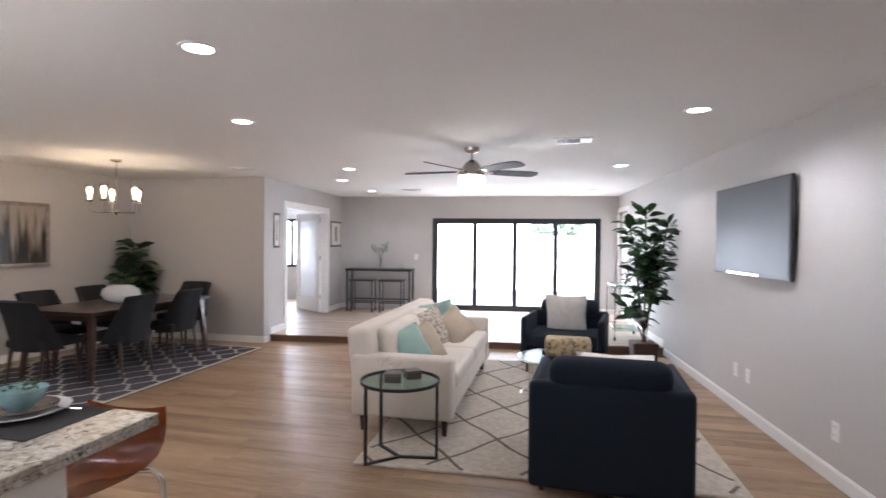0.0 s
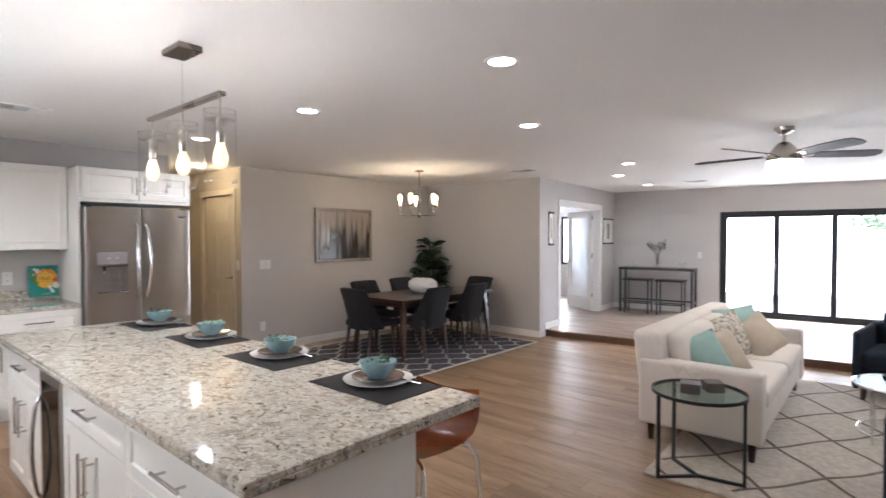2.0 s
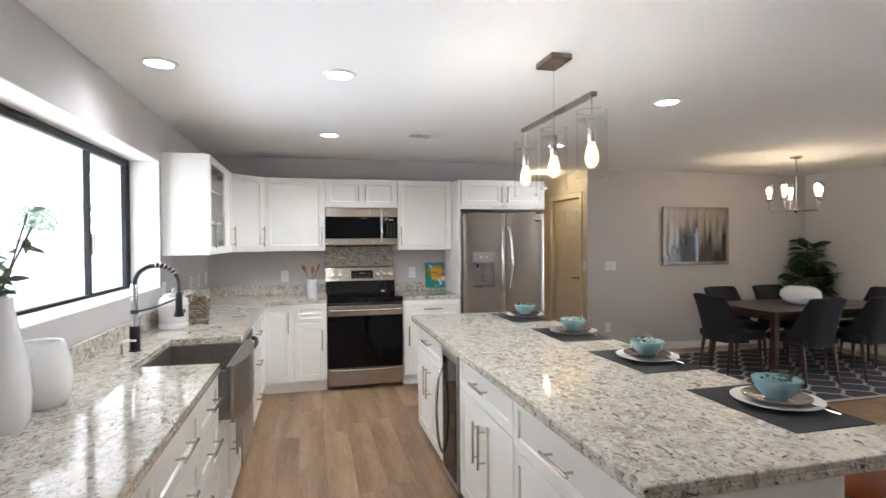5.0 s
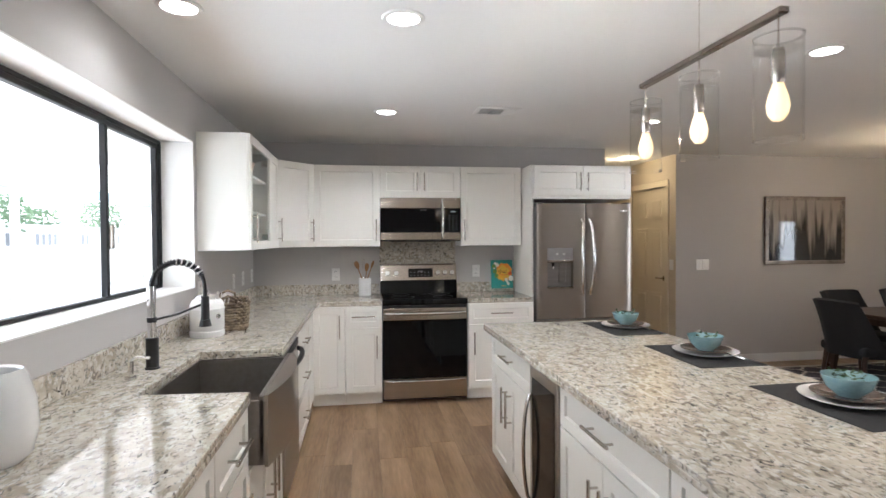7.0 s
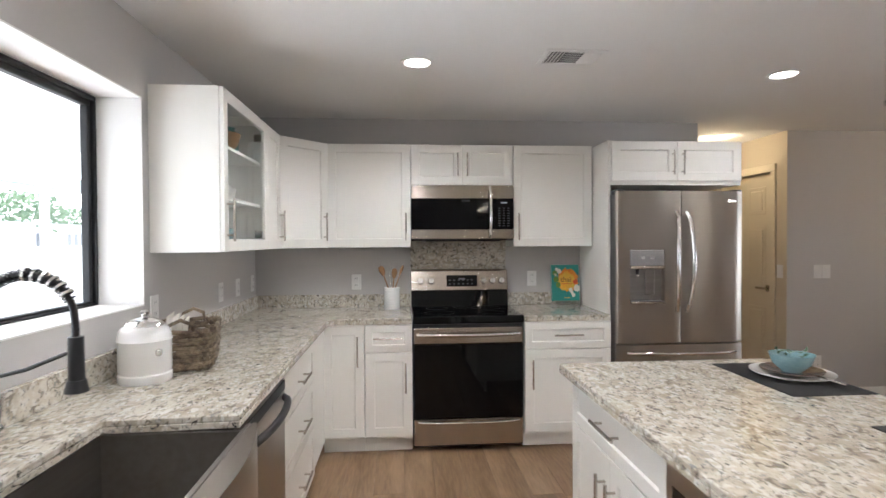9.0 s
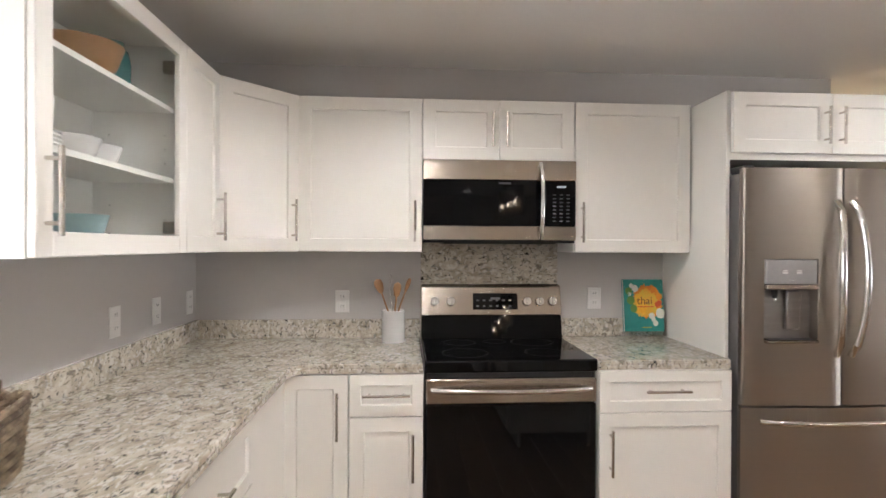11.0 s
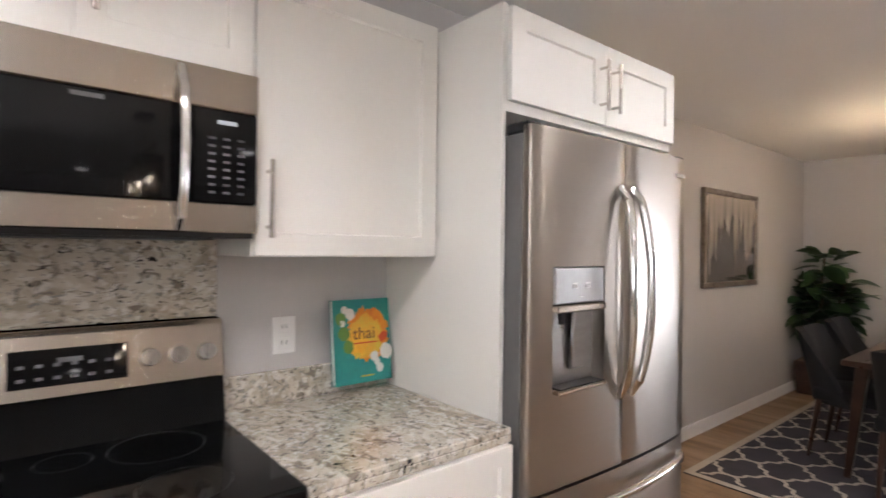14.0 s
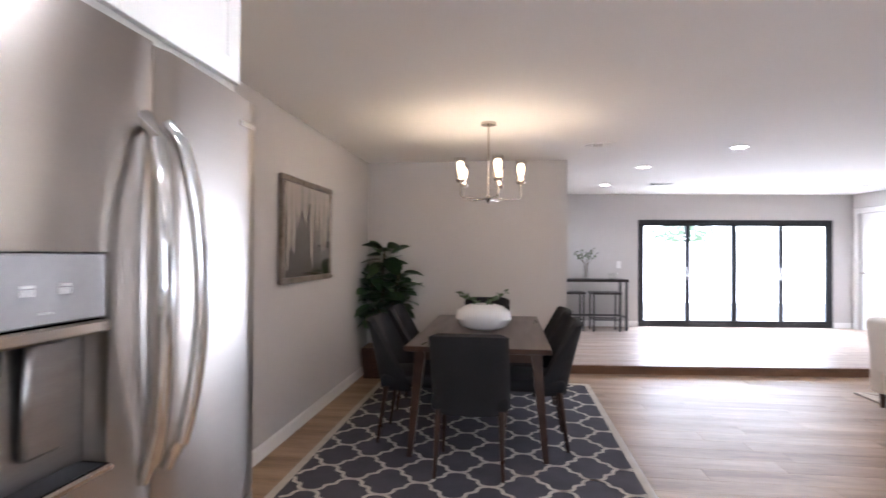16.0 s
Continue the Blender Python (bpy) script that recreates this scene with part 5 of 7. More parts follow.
# ---------- kitchen things ----------


def wall_plate(m, label, rows):
    o = thing("outlet" if rows == "o" else "light_switch", m, label, "outlet" if rows == "o" else "switch")
    part("plate", new_box(-0.038, -0.006, -0.06, 0.038, 0, 0.06, bevel=0.002), PLASTIC, o)
    if rows == "o":
        for z in (-0.026, 0.026):
            s = part("socket", new_box(-0.018, -0.008, z - 0.018, 0.018, -0.006, z + 0.018, bevel=0.001), PLASTIC, o)
            for x in (-0.008, 0.006):
                part("slot", new_box(x, -0.0085, z - 0.004, x + 0.002, -0.0078, z + 0.009), BLACK, s)
    else:
        part("rocker", new_box(-0.016, -0.010, -0.034, 0.016, -0.006, 0.034, bevel=0.002), PLASTIC, o)
    return o


wall_plate(pose(XR, -0.425, 1.11, 0, 0, 90), "white double outlet on the kitchen wall", "o")
wall_plate(pose(XR, 0.975, 1.125, 0, 0, 90), "white double outlet beside the range", "o")
for x in (-5.40, -5.74, -6.10):
    wall_plate(pose(x, YW, 1.117, 0, 0, 180), "white outlet above the window counter", "o")
wall_plate(pose(-4.51, YW, 1.13, 0, 0, 180), "white outlet beside the window", "o")
wall_plate(pose(XD, 3.62, 1.14, 0, 0, 90), "white switch plate on the dining wall", "s")
wall_plate(pose(XD, 3.70, 1.14, 0, 0, 90), "white switch plate on the dining wall", "s")
wall_plate(pose(-6.50, HALL, 1.14), "white switch plate in the passage", "s")
wall_plate(FAR @ pose(LW, -2.13, 0.36, 0, 0, -90), "white outlet low on the long wall", "o")
wall_plate(FAR @ pose(LW, -2.38, 0.36, 0, 0, -90), "white outlet low on the long wall", "o")
wall_plate(FAR @ pose(LW, -3.62, 0.33, 0, 0, -90), "white outlet low on the long wall", "o")
wall_plate(pose(XD, 3.62, 0.33, 0, 0, 90), "white outlet low on the dining wall", "o")
wall_plate(FAR @ pose(1.58, FD, 1.165), "white switch plate beside the patio door", "s")

# place settings on the island
FOLIAGE = mat("succulent_green", (0.035, 0.075, 0.03), 0.5, second=(0.07, 0.12, 0.05), scale=20, amount=0.5)
for i, (px, rot) in enumerate(((-1.69, 0), (-2.40, 1), (-3.12, -1), (-3.86, 0))):
    mt = thing("placemat", pose(px, 1.355, TZ, 0, 0, rot), "black woven placemat on the granite island", "placemat", "placemats")
    part("weave", new_box(-0.23, -0.15, 0, 0.23, 0.15, 0.003, bevel=0.001), PLACEMAT, mt)
    pl = thing("dinner_plate", pose(px - 0.01, 1.385, TZ + 0.003), "white dinner plate with a wide rim", "plate", "dinner plates")
    part("plate_body", lathe([(0, 0.003), (0.08, 0.0), (0.085, 0.003), (0.138, 0.016), (0.14, 0.02), (0.085, 0.009), (0, 0.008)], 40), CERAMIC, pl, smooth=True)
    sp2 = thing("side_plate", pose(px - 0.01, 1.385, TZ + 0.013), "brown glazed side plate under the bowl", "plate", "side plates")
    part("plate_body", lathe([(0, 0.003), (0.06, 0.0), (0.105, 0.016), (0.106, 0.019), (0.06, 0.008), (0, 0.007)], 36), BROWNPLATE, sp2, smooth=True)
    bo = thing("bowl", pose(px - 0.01, 1.385, TZ + 0.021), "teal ceramic bowl with a small green plant", "bowl", "bowls")
    part("bowl_body", bowl_mesh(0.077, 0.067), TEAL, bo, smooth=True)
    rng = random.Random(i)
    gm = bmesh.new()
    for k in range(30):
        a, r = rng.uniform(0, 6.28), 0.05 * rng.random() ** 0.5
        mm = Matrix.Translation((r * math.cos(a), r * math.sin(a), 0.055 + 0.025 * rng.random())) @ Euler((rng.uniform(-0.8, 0.8), rng.uniform(-0.8, 0.8), a)).to_matrix().to_4x4()
        vs = [gm.verts.new(mm @ Vector(q)) for q in ((0, 0, 0), (0.006, 0.009, 0.003), (0, 0.022, 0.006), (-0.006, 0.009, 0.003))]
        gm.faces.new(vs)
    part("plant", gm, FOLIAGE, bo, "small green succulent")

# forks laid across the plate rims
fk = bmesh.new()
tube(fk, [(-0.035, 0.0, 0.002), (0.0, 0.0, 0.0045), (0.05, 0.0, 0.009), (0.11, 0.0, 0.006)], 0.0032, 6)
for q in range(4):
    tube(fk, [(0.11, (q - 1.5) * 0.002, 0.006), (0.125, (q - 1.5) * 0.0055, 0.004), (0.165, (q - 1.5) * 0.0055, 0.006)], 0.0014, 5)
fk0 = thing("fork", pose(-1.56, 1.44, TZ + 0.012, 0, 0, 195), "chrome dinner fork resting on the plate's edge", "fork", "forks")
part("fork_body", fk, CHROME, fk0, smooth=True)
for px in (-2.27, -2.99, -3.73):
    copy_thing(fk0, pose(px, 1.44, TZ + 0.012, 0, 0, 195))

# bar stool
bt = thing("bar_stool", pose(-1.72, 1.62, 0, 0, 0, 0), "orange-brown bent plywood bar stool with chrome legs", "bar stool")
seatm = bmesh.new()
nu, nv = 10, 16
prof = [(-0.19, 0.625), (-0.17, 0.615), (-0.08, 0.605), (0.0, 0.60), (0.09, 0.605), (0.15, 0.625), (0.185, 0.67), (0.20, 0.72), (0.208, 0.77), (0.212, 0.80)]
rows_ = []
for y, z in prof:
    rows_.append([seatm.verts.new(((2 * j / nv - 1) * (0.205 - 0.03 * max(0, (z - 0.7) * 5)), y, z + 0.02 * (2 * j / nv - 1) ** 2)) for j in range(nv + 1)])
for ra, rb in zip(rows_, rows_[1:]):
    for j in range(nv):
        seatm.faces.new((ra[j], ra[j + 1], rb[j + 1], rb[j]))
bmesh.ops.solidify(seatm, geom=seatm.faces[:], thickness=0.012)
part("seat_shell", seatm, ORANGE, bt, "glossy orange-brown plywood shell", smooth=True)
for sx in (-1, 1):
    part("leg", tube(bmesh.new(), [(sx * 0.10, 0.13, 0.585), (sx * 0.16, 0.17, 0.575), (sx * 0.19, 0.19, 0.54), (sx * 0.22, 0.24, 0.0)], 0.011, 10), CHROME, bt, "bent chrome leg", smooth=True)
    part("leg", tube(bmesh.new(), [(sx * 0.10, -0.10, 0.585), (sx * 0.16, -0.13, 0.575), (sx * 0.19, -0.15, 0.54), (sx * 0.22, -0.20, 0.0)], 0.011, 10), CHROME, bt, "bent chrome leg", smooth=True)
part("footrest", tube(bmesh.new(), [(-0.212, -0.187, 0.2), (0.212, -0.187, 0.2)], 0.009, 8), CHROME, bt, smooth=True)
part("footrest", tube(bmesh.new(), [(-0.212, 0.223, 0.2), (0.212, 0.223, 0.2)], 0.009, 8), CHROME, bt, smooth=True)

# counter things
cn = thing("canister", pose(-4.06, -1.03, TZ), "white ceramic canister with a metal lid", "canister")
part("jar", lathe([(0, 0), (0.088, 0), (0.092, 0.006), (0.092, 0.030), (0.088, 0.034), (0.088, 0.040), (0.091, 0.044), (0.091, 0.150), (0.094, 0.155), (0.091, 0.161), (0.089, 0.178), (0.080, 0.198), (0.067, 0.206), (0.062, 0.2), (0, 0.2)], 36), CERAMIC, cn, smooth=True)
part("lid", lathe([(0.066, 0.204), (0.069, 0.209), (0.064, 0.216), (0.052, 0.226), (0.030, 0.234), (0.012, 0.237), (0.008, 0.243), (0.015, 0.251), (0.015, 0.258), (0.008, 0.265), (0, 0.266)], 28), CHROME, cn, "ornate metal lid", smooth=True)
part("label_plate", moved(lathe([(0, 0.004), (0.012, 0.003), (0.014, 0.0)], 20), pose(0.055, 0.074, 0.115, -90, 0, -37)), NICKEL, cn, "small oval metal label", smooth=True)
bk = thing("wicker_basket", pose(-4.34, -0.985, TZ, 0, 0, 14), "grey-brown wicker basket with two handles", "basket")
for k in range(10):
    z = 0.012 + k * 0.0165
    g_ = 1 + 0.10 * k / 8
    pts = [((0.175 + 0.003 * math.sin(a * 20 + k * math.pi)) * g_ * math.copysign(abs(math.cos(a)) ** 0.38, math.cos(a)), (0.105 + 0.003 * math.sin(a * 20 + k * math.pi)) * g_ * math.copysign(abs(math.sin(a)) ** 0.38, math.sin(a)), z + 0.004 * math.sin(a * 20 + k * math.pi)) for a in [2 * math.pi * q / 80 for q in range(80)]]
    part("strand", tube(bmesh.new(), pts, 0.0095, 6, True), WICKER, bk, smooth=True)
part("bottom", new_box(-0.14, -0.09, 0.0, 0.14, 0.09, 0.012, bevel=0.005), WICKER, bk)
for s in (-1, 1):
    part("handle", tube(bmesh.new(), [(s * 0.19, -0.05, 0.15), (s * 0.196, -0.042, 0.19), (s * 0.196, 0.0, 0.21), (s * 0.196, 0.042, 0.19), (s * 0.19, 0.05, 0.15)], 0.008, 8), WICKER, bk, smooth=True)
nb = thing("recipe_cards", pose(-4.27, -1.0, TZ + 0.045, 0, 0, 14), "stack of white cards standing in the basket", "paper")
for k in range(4):
    part("card", moved(new_box(-0.10, -0.002, 0, 0.07, 0.002, 0.175 - 0.006 * k), pose(0.01 * k, -0.05 + 0.022 * k, 0, -8, 0, 0)), PAPER, nb)
v1 = thing("tall_vase", pose(-2.10, -1.06, TZ), "tall white ceramic vase holding a leafy branch", "vase")
part("vase_body", lathe([(0, 0), (0.07, 0), (0.082, 0.03), (0.086, 0.10), (0.076, 0.22), (0.056, 0.31), (0.046, 0.37), (0.044, 0.40), (0.038, 0.40), (0.046, 0.30), (0.07, 0.1), (0, 0.02)], 36), CERAMIC, v1, smooth=True)
rng = random.Random(4)
for k in range(5):
    a = k * 1.25 + 0.3
    tip = Vector((0.13 * math.cos(a), 0.10 * math.sin(a), 0.56 + 0.05 * (k % 3)))
    pts = [Vector((0, 0, 0.2)), Vector((0.01 * math.cos(a), 0.01 * math.sin(a), 0.4)), Vector((tip.x * 0.5, tip.y * 0.5, 0.5)), tip]
    stx = part("branch", tube(bmesh.new(), pts, 0.003, 6), BARK, v1)
    lm = bmesh.new()
    for q in range(9):
        s = 0.35 + 0.65 * q / 8
        p = pts[1].lerp(pts[2], s * 2 - 0.7) if s < 0.7 else pts[2].lerp(pts[3], (s - 0.7) / 0.3)
        mm = Matrix.Translation(p) @ Euler((rng.uniform(-1, 1), rng.uniform(-1, 1), rng.uniform(0, 6.28))).to_matrix().to_4x4()
        vs = [lm.verts.new(mm @ Vector(c_)) for c_ in ((0, 0, 0), (0.013, 0.025, 0.004), (0.008, 0.05, 0.002), (0, 0.065, -0.004), (-0.008, 0.05, 0.002), (-0.013, 0.025, 0.004))]
        lm.faces.new(vs)
    part("leaves", lm, SAGE, stx, "narrow grey-green leaves")
v2 = thing("round_vase", pose(-2.34, -1.05, TZ), "squat white ceramic vase on the window counter", "vase")
part("vase_body", lathe([(0, 0), (0.065, 0), (0.085, 0.02), (0.098, 0.08), (0.093, 0.15), (0.075, 0.215), (0.068, 0.225), (0.062, 0.22), (0.085, 0.14), (0.09, 0.08), (0, 0.02)], 36), CERAMIC, v2, smooth=True)
ck = thing("utensil_crock", pose(-6.05, -0.145, TZ), "white ceramic crock with wooden spoons", "crock")
part("crock_body", lathe([(0, 0), (0.058, 0), (0.06, 0.006), (0.06, 0.162), (0.057, 0.165), (0.054, 0.162), (0.054, 0.02), (0, 0.015)], 32), CERAMIC, ck, smooth=True)
for k, (dx, dy, ln, r, mt_) in enumerate(((0.01, -0.075, 0.275, 0.024, SPOON), (0.0, 0.02, 0.255, 0.022, SPOON), (-0.02, -0.02, 0.26, 0.018, CHROME), (0.01, 0.075, 0.28, 0.012, SPOON))):
    uo = thing("utensil", pose(-6.05, -0.145, TZ + 0.02), "wooden spoon standing in the crock" if mt_ is SPOON else "metal whisk standing in the crock", "utensil")
    p, q = Vector((-dx * 0.3, -dy * 0.3, 0)), Vector((dx, dy, ln))
    part("stem", new_cyl(p, q, 0.005, 0.0045, 8), mt_, uo, smooth=True)
    if mt_ is SPOON:
        hd_ = lathe([(0, -0.05), (r * 0.6, -0.035), (r, 0.0), (r * 0.8, 0.025), (0, 0.036)], 16, 0.3, 1.0)
        part("spoon_head", moved(hd_, Matrix.Translation(q) @ pose(0, 0, 0, -math.degrees(math.atan2(dy * 1.3, ln)), math.degrees(math.atan2(dx * 1.3, ln)), 0)), mt_, uo, smooth=True)
    else:
        for w in range(4):
            t_ = tube(bmesh.new(), [(r * math.sin(math.pi * z / 8) * math.cos(w * 0.785), r * math.sin(math.pi * z / 8) * math.sin(w * 0.785), z * 0.009) for z in range(9)], 0.0012, 4)
            part("wire", moved(t_, Matrix.Translation(q)), mt_, uo)
part("writing_bar", moved(new_box(-0.07, 0.0022, 0.135, 0.03, 0.0028, 0.142), pose(0.03, 0.016, 0, -8, 0, 0)), KEYPRINT, nb)
# cookbook leaning on the upstand
BT = mat("book_teal", (0.02, 0.20, 0.19), 0.35, second=(0.03, 0.27, 0.24), scale=10, amount=0.5, bump=0.0)
BO = mat("book_orange", (0.75, 0.30, 0.02), 0.4, second=(0.62, 0.42, 0.05), scale=20, amount=0.6, bump=0.0)
BR = mat("book_red", (0.6, 0.08, 0.02), 0.4, bump=0.0)
BR2 = mat("book_deep_orange", (0.62, 0.16, 0.015), 0.4, second=(0.7, 0.25, 0.02), scale=24, amount=0.6, bump=0.0)
BY = mat("book_yellow", (0.8, 0.48, 0.05), 0.4, second=(0.75, 0.36, 0.02), scale=24, amount=0.6, bump=0.0)
BG = mat("book_green", (0.12, 0.24, 0.05), 0.4, bump=0.0)
cbk = thing("cookbook", pose(-6.105, 1.115, TZ + 0.035, 0, 0, 90) @ pose(0, 0, 0, -7), "teal cookbook with orange cover art on a clear stand", "book")
part("cover", new_box(0, -0.012, 0, 0.225, -0.010, 0.285, bevel=0.0005), BT, cbk)
part("pages", new_box(0.003, -0.010, 0.003, 0.222, 0.008, 0.282), PAPER, cbk)
part("back_cover", new_box(0, 0.008, 0, 0.225, 0.010, 0.285), BT, cbk)
rng = random.Random(9)


def blob(cx, cz, r, n, rough, y=-0.0126):
    bm_ = bmesh.new()
    bm_.faces.new([bm_.verts.new((cx + (r + rough * rng.uniform(-1, 1)) * math.cos(-2 * math.pi * k / n), y, cz + (r * 1.1 + rough * rng.uniform(-1, 1)) * math.sin(-2 * math.pi * k / n))) for k in range(n)])
    return bm_


part("cover_art", blob(0.135, 0.165, 0.082, 60, 0.012, -0.0124), BR2, cbk, "deep orange paint splash")
part("cover_art", blob(0.125, 0.15, 0.070, 60, 0.010), BO, cbk, "orange paint splash")
part("cover_art", blob(0.10, 0.135, 0.035, 30, 0.008, -0.0128), BY, cbk, "yellow paint splash")
part("cover_art", blob(0.195, 0.15, 0.018, 12, 0.006, -0.0129), BR, cbk)
for cx, cz, r, mt_ in ((0.03, 0.22, 0.02, BG), (0.04, 0.17, 0.022, BG), (0.055, 0.125, 0.02, BG), (0.065, 0.235, 0.018, PAPER), (0.045, 0.25, 0.012, PAPER), (0.035, 0.205, 0.010, PAPER),
                       (0.205, 0.098, 0.026, PAPER), (0.155, 0.085, 0.016, PAPER), (0.175, 0.045, 0.015, PAPER), (0.165, 0.065, 0.012, PAPER)):
    part("cover_art", blob(cx, cz, r, 26, r * 0.12, -0.0131), mt_, cbk)
digits(cbk, "thai", Matrix.Translation((0.118, -0.0135, 0.148)) @ pose(0, 0, 0, 90), 0.06, mat("book_ink", (0.16, 0.06, 0.02), 0.5, bump=0.0), "title")
part("subtitle_bar", new_box(0.075, -0.0136, 0.132, 0.17, -0.0132, 0.137), BR, cbk)
part("author_bar", new_box(0.10, -0.0136, 0.02, 0.15, -0.0132, 0.025), BO, cbk)
stn = thing("book_stand", pose(-6.105, 1.115, TZ, 0, 0, 90), "clear acrylic cookbook stand", "stand")
part("ledge", new_box(0.02, -0.06, 0.026, 0.205, 0.01, 0.031, bevel=0.001), GLASS, stn)
for x in (0.05, 0.17):
    part("leg", new_box(x, -0.055, 0.0, x + 0.005, 0.02, 0.026), GLASS, stn)

# ---------- dining ----------
RUGDARK = mat("rug_charcoal", (0.045, 0.043, 0.055), 0.95, second=(0.075, 0.07, 0.085), scale=6, fine=300, amount=0.5, bump=0.6, depth=0.004)
RUGCREAM = mat("rug_cream", (0.62, 0.57, 0.5), 0.95, second=(0.5, 0.45, 0.39), scale=8, fine=260, amount=0.5, bump=0.6, depth=0.004)
RUGSHAG = mat("rug_shag_cream", (0.66, 0.58, 0.49), 0.98, second=(0.50, 0.43, 0.35), scale=26, fine=190, amount=0.6, bump=1.0, depth=0.012)
RUGLINE = mat("rug_brown_line", (0.13, 0.09, 0.07), 0.95, second=(0.22, 0.17, 0.13), scale=30, fine=200, amount=0.5, bump=0.8, depth=0.008)


def ribbon(bm, pts, w, z):
    """A flat strip of constant width along points in the xy plane, with a little thickness."""
    pts = [Vector((x, y, 0)) for x, y in pts]
    lo, hi = [], []
    for i, p in enumerate(pts):
        d = (pts[min(i + 1, len(pts) - 1)] - pts[max(i - 1, 0)]).normalized()
        n = Vector((-d.y, d.x, 0)) * w / 2
        lo.append(bm.verts.new((p.x - n.x, p.y - n.y, z)))
        hi.append(bm.verts.new((p.x + n.x, p.y + n.y, z)))
    for i in range(len(pts) - 1):
        bm.faces.new((lo[i], lo[i + 1], hi[i + 1], hi[i]))


rx0, rx1, ry0_, ry1_ = -6.14, -3.98, 3.62, 6.52
dr_ = thing("dining_rug", pose(rx0, ry0_, 0), "charcoal rug with a cream trellis pattern under the table", "rug")
W, L = rx1 - rx0, ry1_ - ry0_
part("rug_body", new_box(0, 0, 0.0005, W, L, 0.009, bevel=0.002), RUGDARK, dr_)
bd = new_box(0.0, 0.0, 0.009, W, 0.05, 0.0105)
box(bd, 0.0, L - 0.05, 0.009, W, L, 0.0105)
box(bd, 0.0, 0.05, 0.009, 0.05, L - 0.05, 0.0105)
box(bd, W - 0.05, 0.05, 0.009, W, L - 0.05, 0.0105)
part("border", bd, RUGCREAM, dr_, "cream border")
tp = bmesh.new()
ca, cb_ = 0.205, 0.178
half = [(0, 0), (0.14, 0.02), (0.28, 0.10), (0.35, 0.22), (0.37, 0.42), (0.375, 0.425), (0.5, 0.5)]
edge = half + [(1 - x, 1 - y) for x, y in reversed(half[:-1])]
for i in range(-1, int(W / ca) + 2):
    for j in range(-1, int(L / cb_) + 2):
        if (i + j) % 2:
            continue
        for s in (1, -1):
            pts = [((i + x) * ca, (j + s * y) * cb_) for x, y in edge]
            pts = [p for p in pts if 0.045 < p[0] < W - 0.045 and 0.045 < p[1] < L - 0.045]
            if len(pts) > 1:
                ribbon(tp, pts, 0.025, 0.0102)
o = part("trellis_pattern", tp, RUGCREAM, dr_, "cream trellis lines")
o["kind"] = "stuff"

DTX, DTY = -5.01, 5.23
dt = thing("dining_table", pose(DTX, DTY, 0.0105), "dark walnut rectangular dining table", "table")
tw, tl = 0.96, 1.80
part("tabletop", new_box(-tw / 2, -tl / 2, 0.70, tw / 2, tl / 2, 0.735, bevel=0.006, seg=2), DARKWOOD, dt)
ap = new_box(-tw / 2 + 0.09, -tl / 2 + 0.09, 0.63, tw / 2 - 0.09, -tl / 2 + 0.11, 0.70)
for q in ((-tw / 2 + 0.09, tl / 2 - 0.11, tw / 2 - 0.09, tl / 2 - 0.09), (-tw / 2 + 0.07, -tl / 2 + 0.11, -tw / 2 + 0.09, tl / 2 - 0.11), (tw / 2 - 0.09, -tl / 2 + 0.11, tw / 2 - 0.07, tl / 2 - 0.11)):
    part("apron", new_box(q[0], q[1], 0.63, q[2], q[3], 0.70), DARKWOOD, dt)
part("apron", ap, DARKWOOD, dt)
for sx in (-1, 1):
    for sy in (-1, 1):
        lg = bmesh.new()
        x, y = sx * (tw / 2 - 0.095), sy * (tl / 2 - 0.095)
        box(lg, x - 0.036, y - 0.036, 0, x + 0.036, y + 0.036, 0.70, bevel=0.004)
        for v in lg.verts:
            if v.co.z < 0.1:
                v.co.x, v.co.y = x + (v.co.x - x) * 0.5 + sx * 0.06, y + (v.co.y - y) * 0.5 + sy * 0.06
        part("leg", lg, DARKWOOD, dt)
wb = thing("centre_bowl", pose(DTX, DTY - 0.05, 0.7455), "white oval ceramic bowl with greenery", "bowl")
part("bowl_body", lathe([(0, 0), (0.09, 0), (0.155, 0.03), (0.19, 0.09), (0.178, 0.15), (0.13, 0.19), (0.085, 0.205), (0.08, 0.2), (0.12, 0.184), (0.168, 0.145), (0.178, 0.09), (0.13, 0.04), (0, 0.02)], 40, 1.2, 0.9), CERAMIC, wb, smooth=True)
rng = random.Random(2)
for k in range(7):
    a = rng.uniform(0, 6.28)
    p = [Vector((0, 0, 0.1)), Vector((0.05 * math.cos(a), 0.045 * math.sin(a), 0.22)), Vector((0.19 * math.cos(a), 0.14 * math.sin(a), 0.21 + 0.1 * rng.random()))]
    sg = part("sprig", tube(bmesh.new(), p, 0.002, 5), SAGE, wb)
    lm = bmesh.new()
    for q in range(8):
        mm = Matrix.Translation(p[1].lerp(p[2], q / 7)) @ Euler((rng.uniform(-1, 1), rng.uniform(-1, 1), rng.uniform(0, 6.28))).to_matrix().to_4x4()
        lm.faces.new([lm.verts.new(mm @ Vector(c_)) for c_ in ((0, 0, 0), (0.015, 0.02, 0), (0, 0.046, 0), (-0.015, 0.02, 0))])
    part("leaves", lm, FOLIAGE, sg)


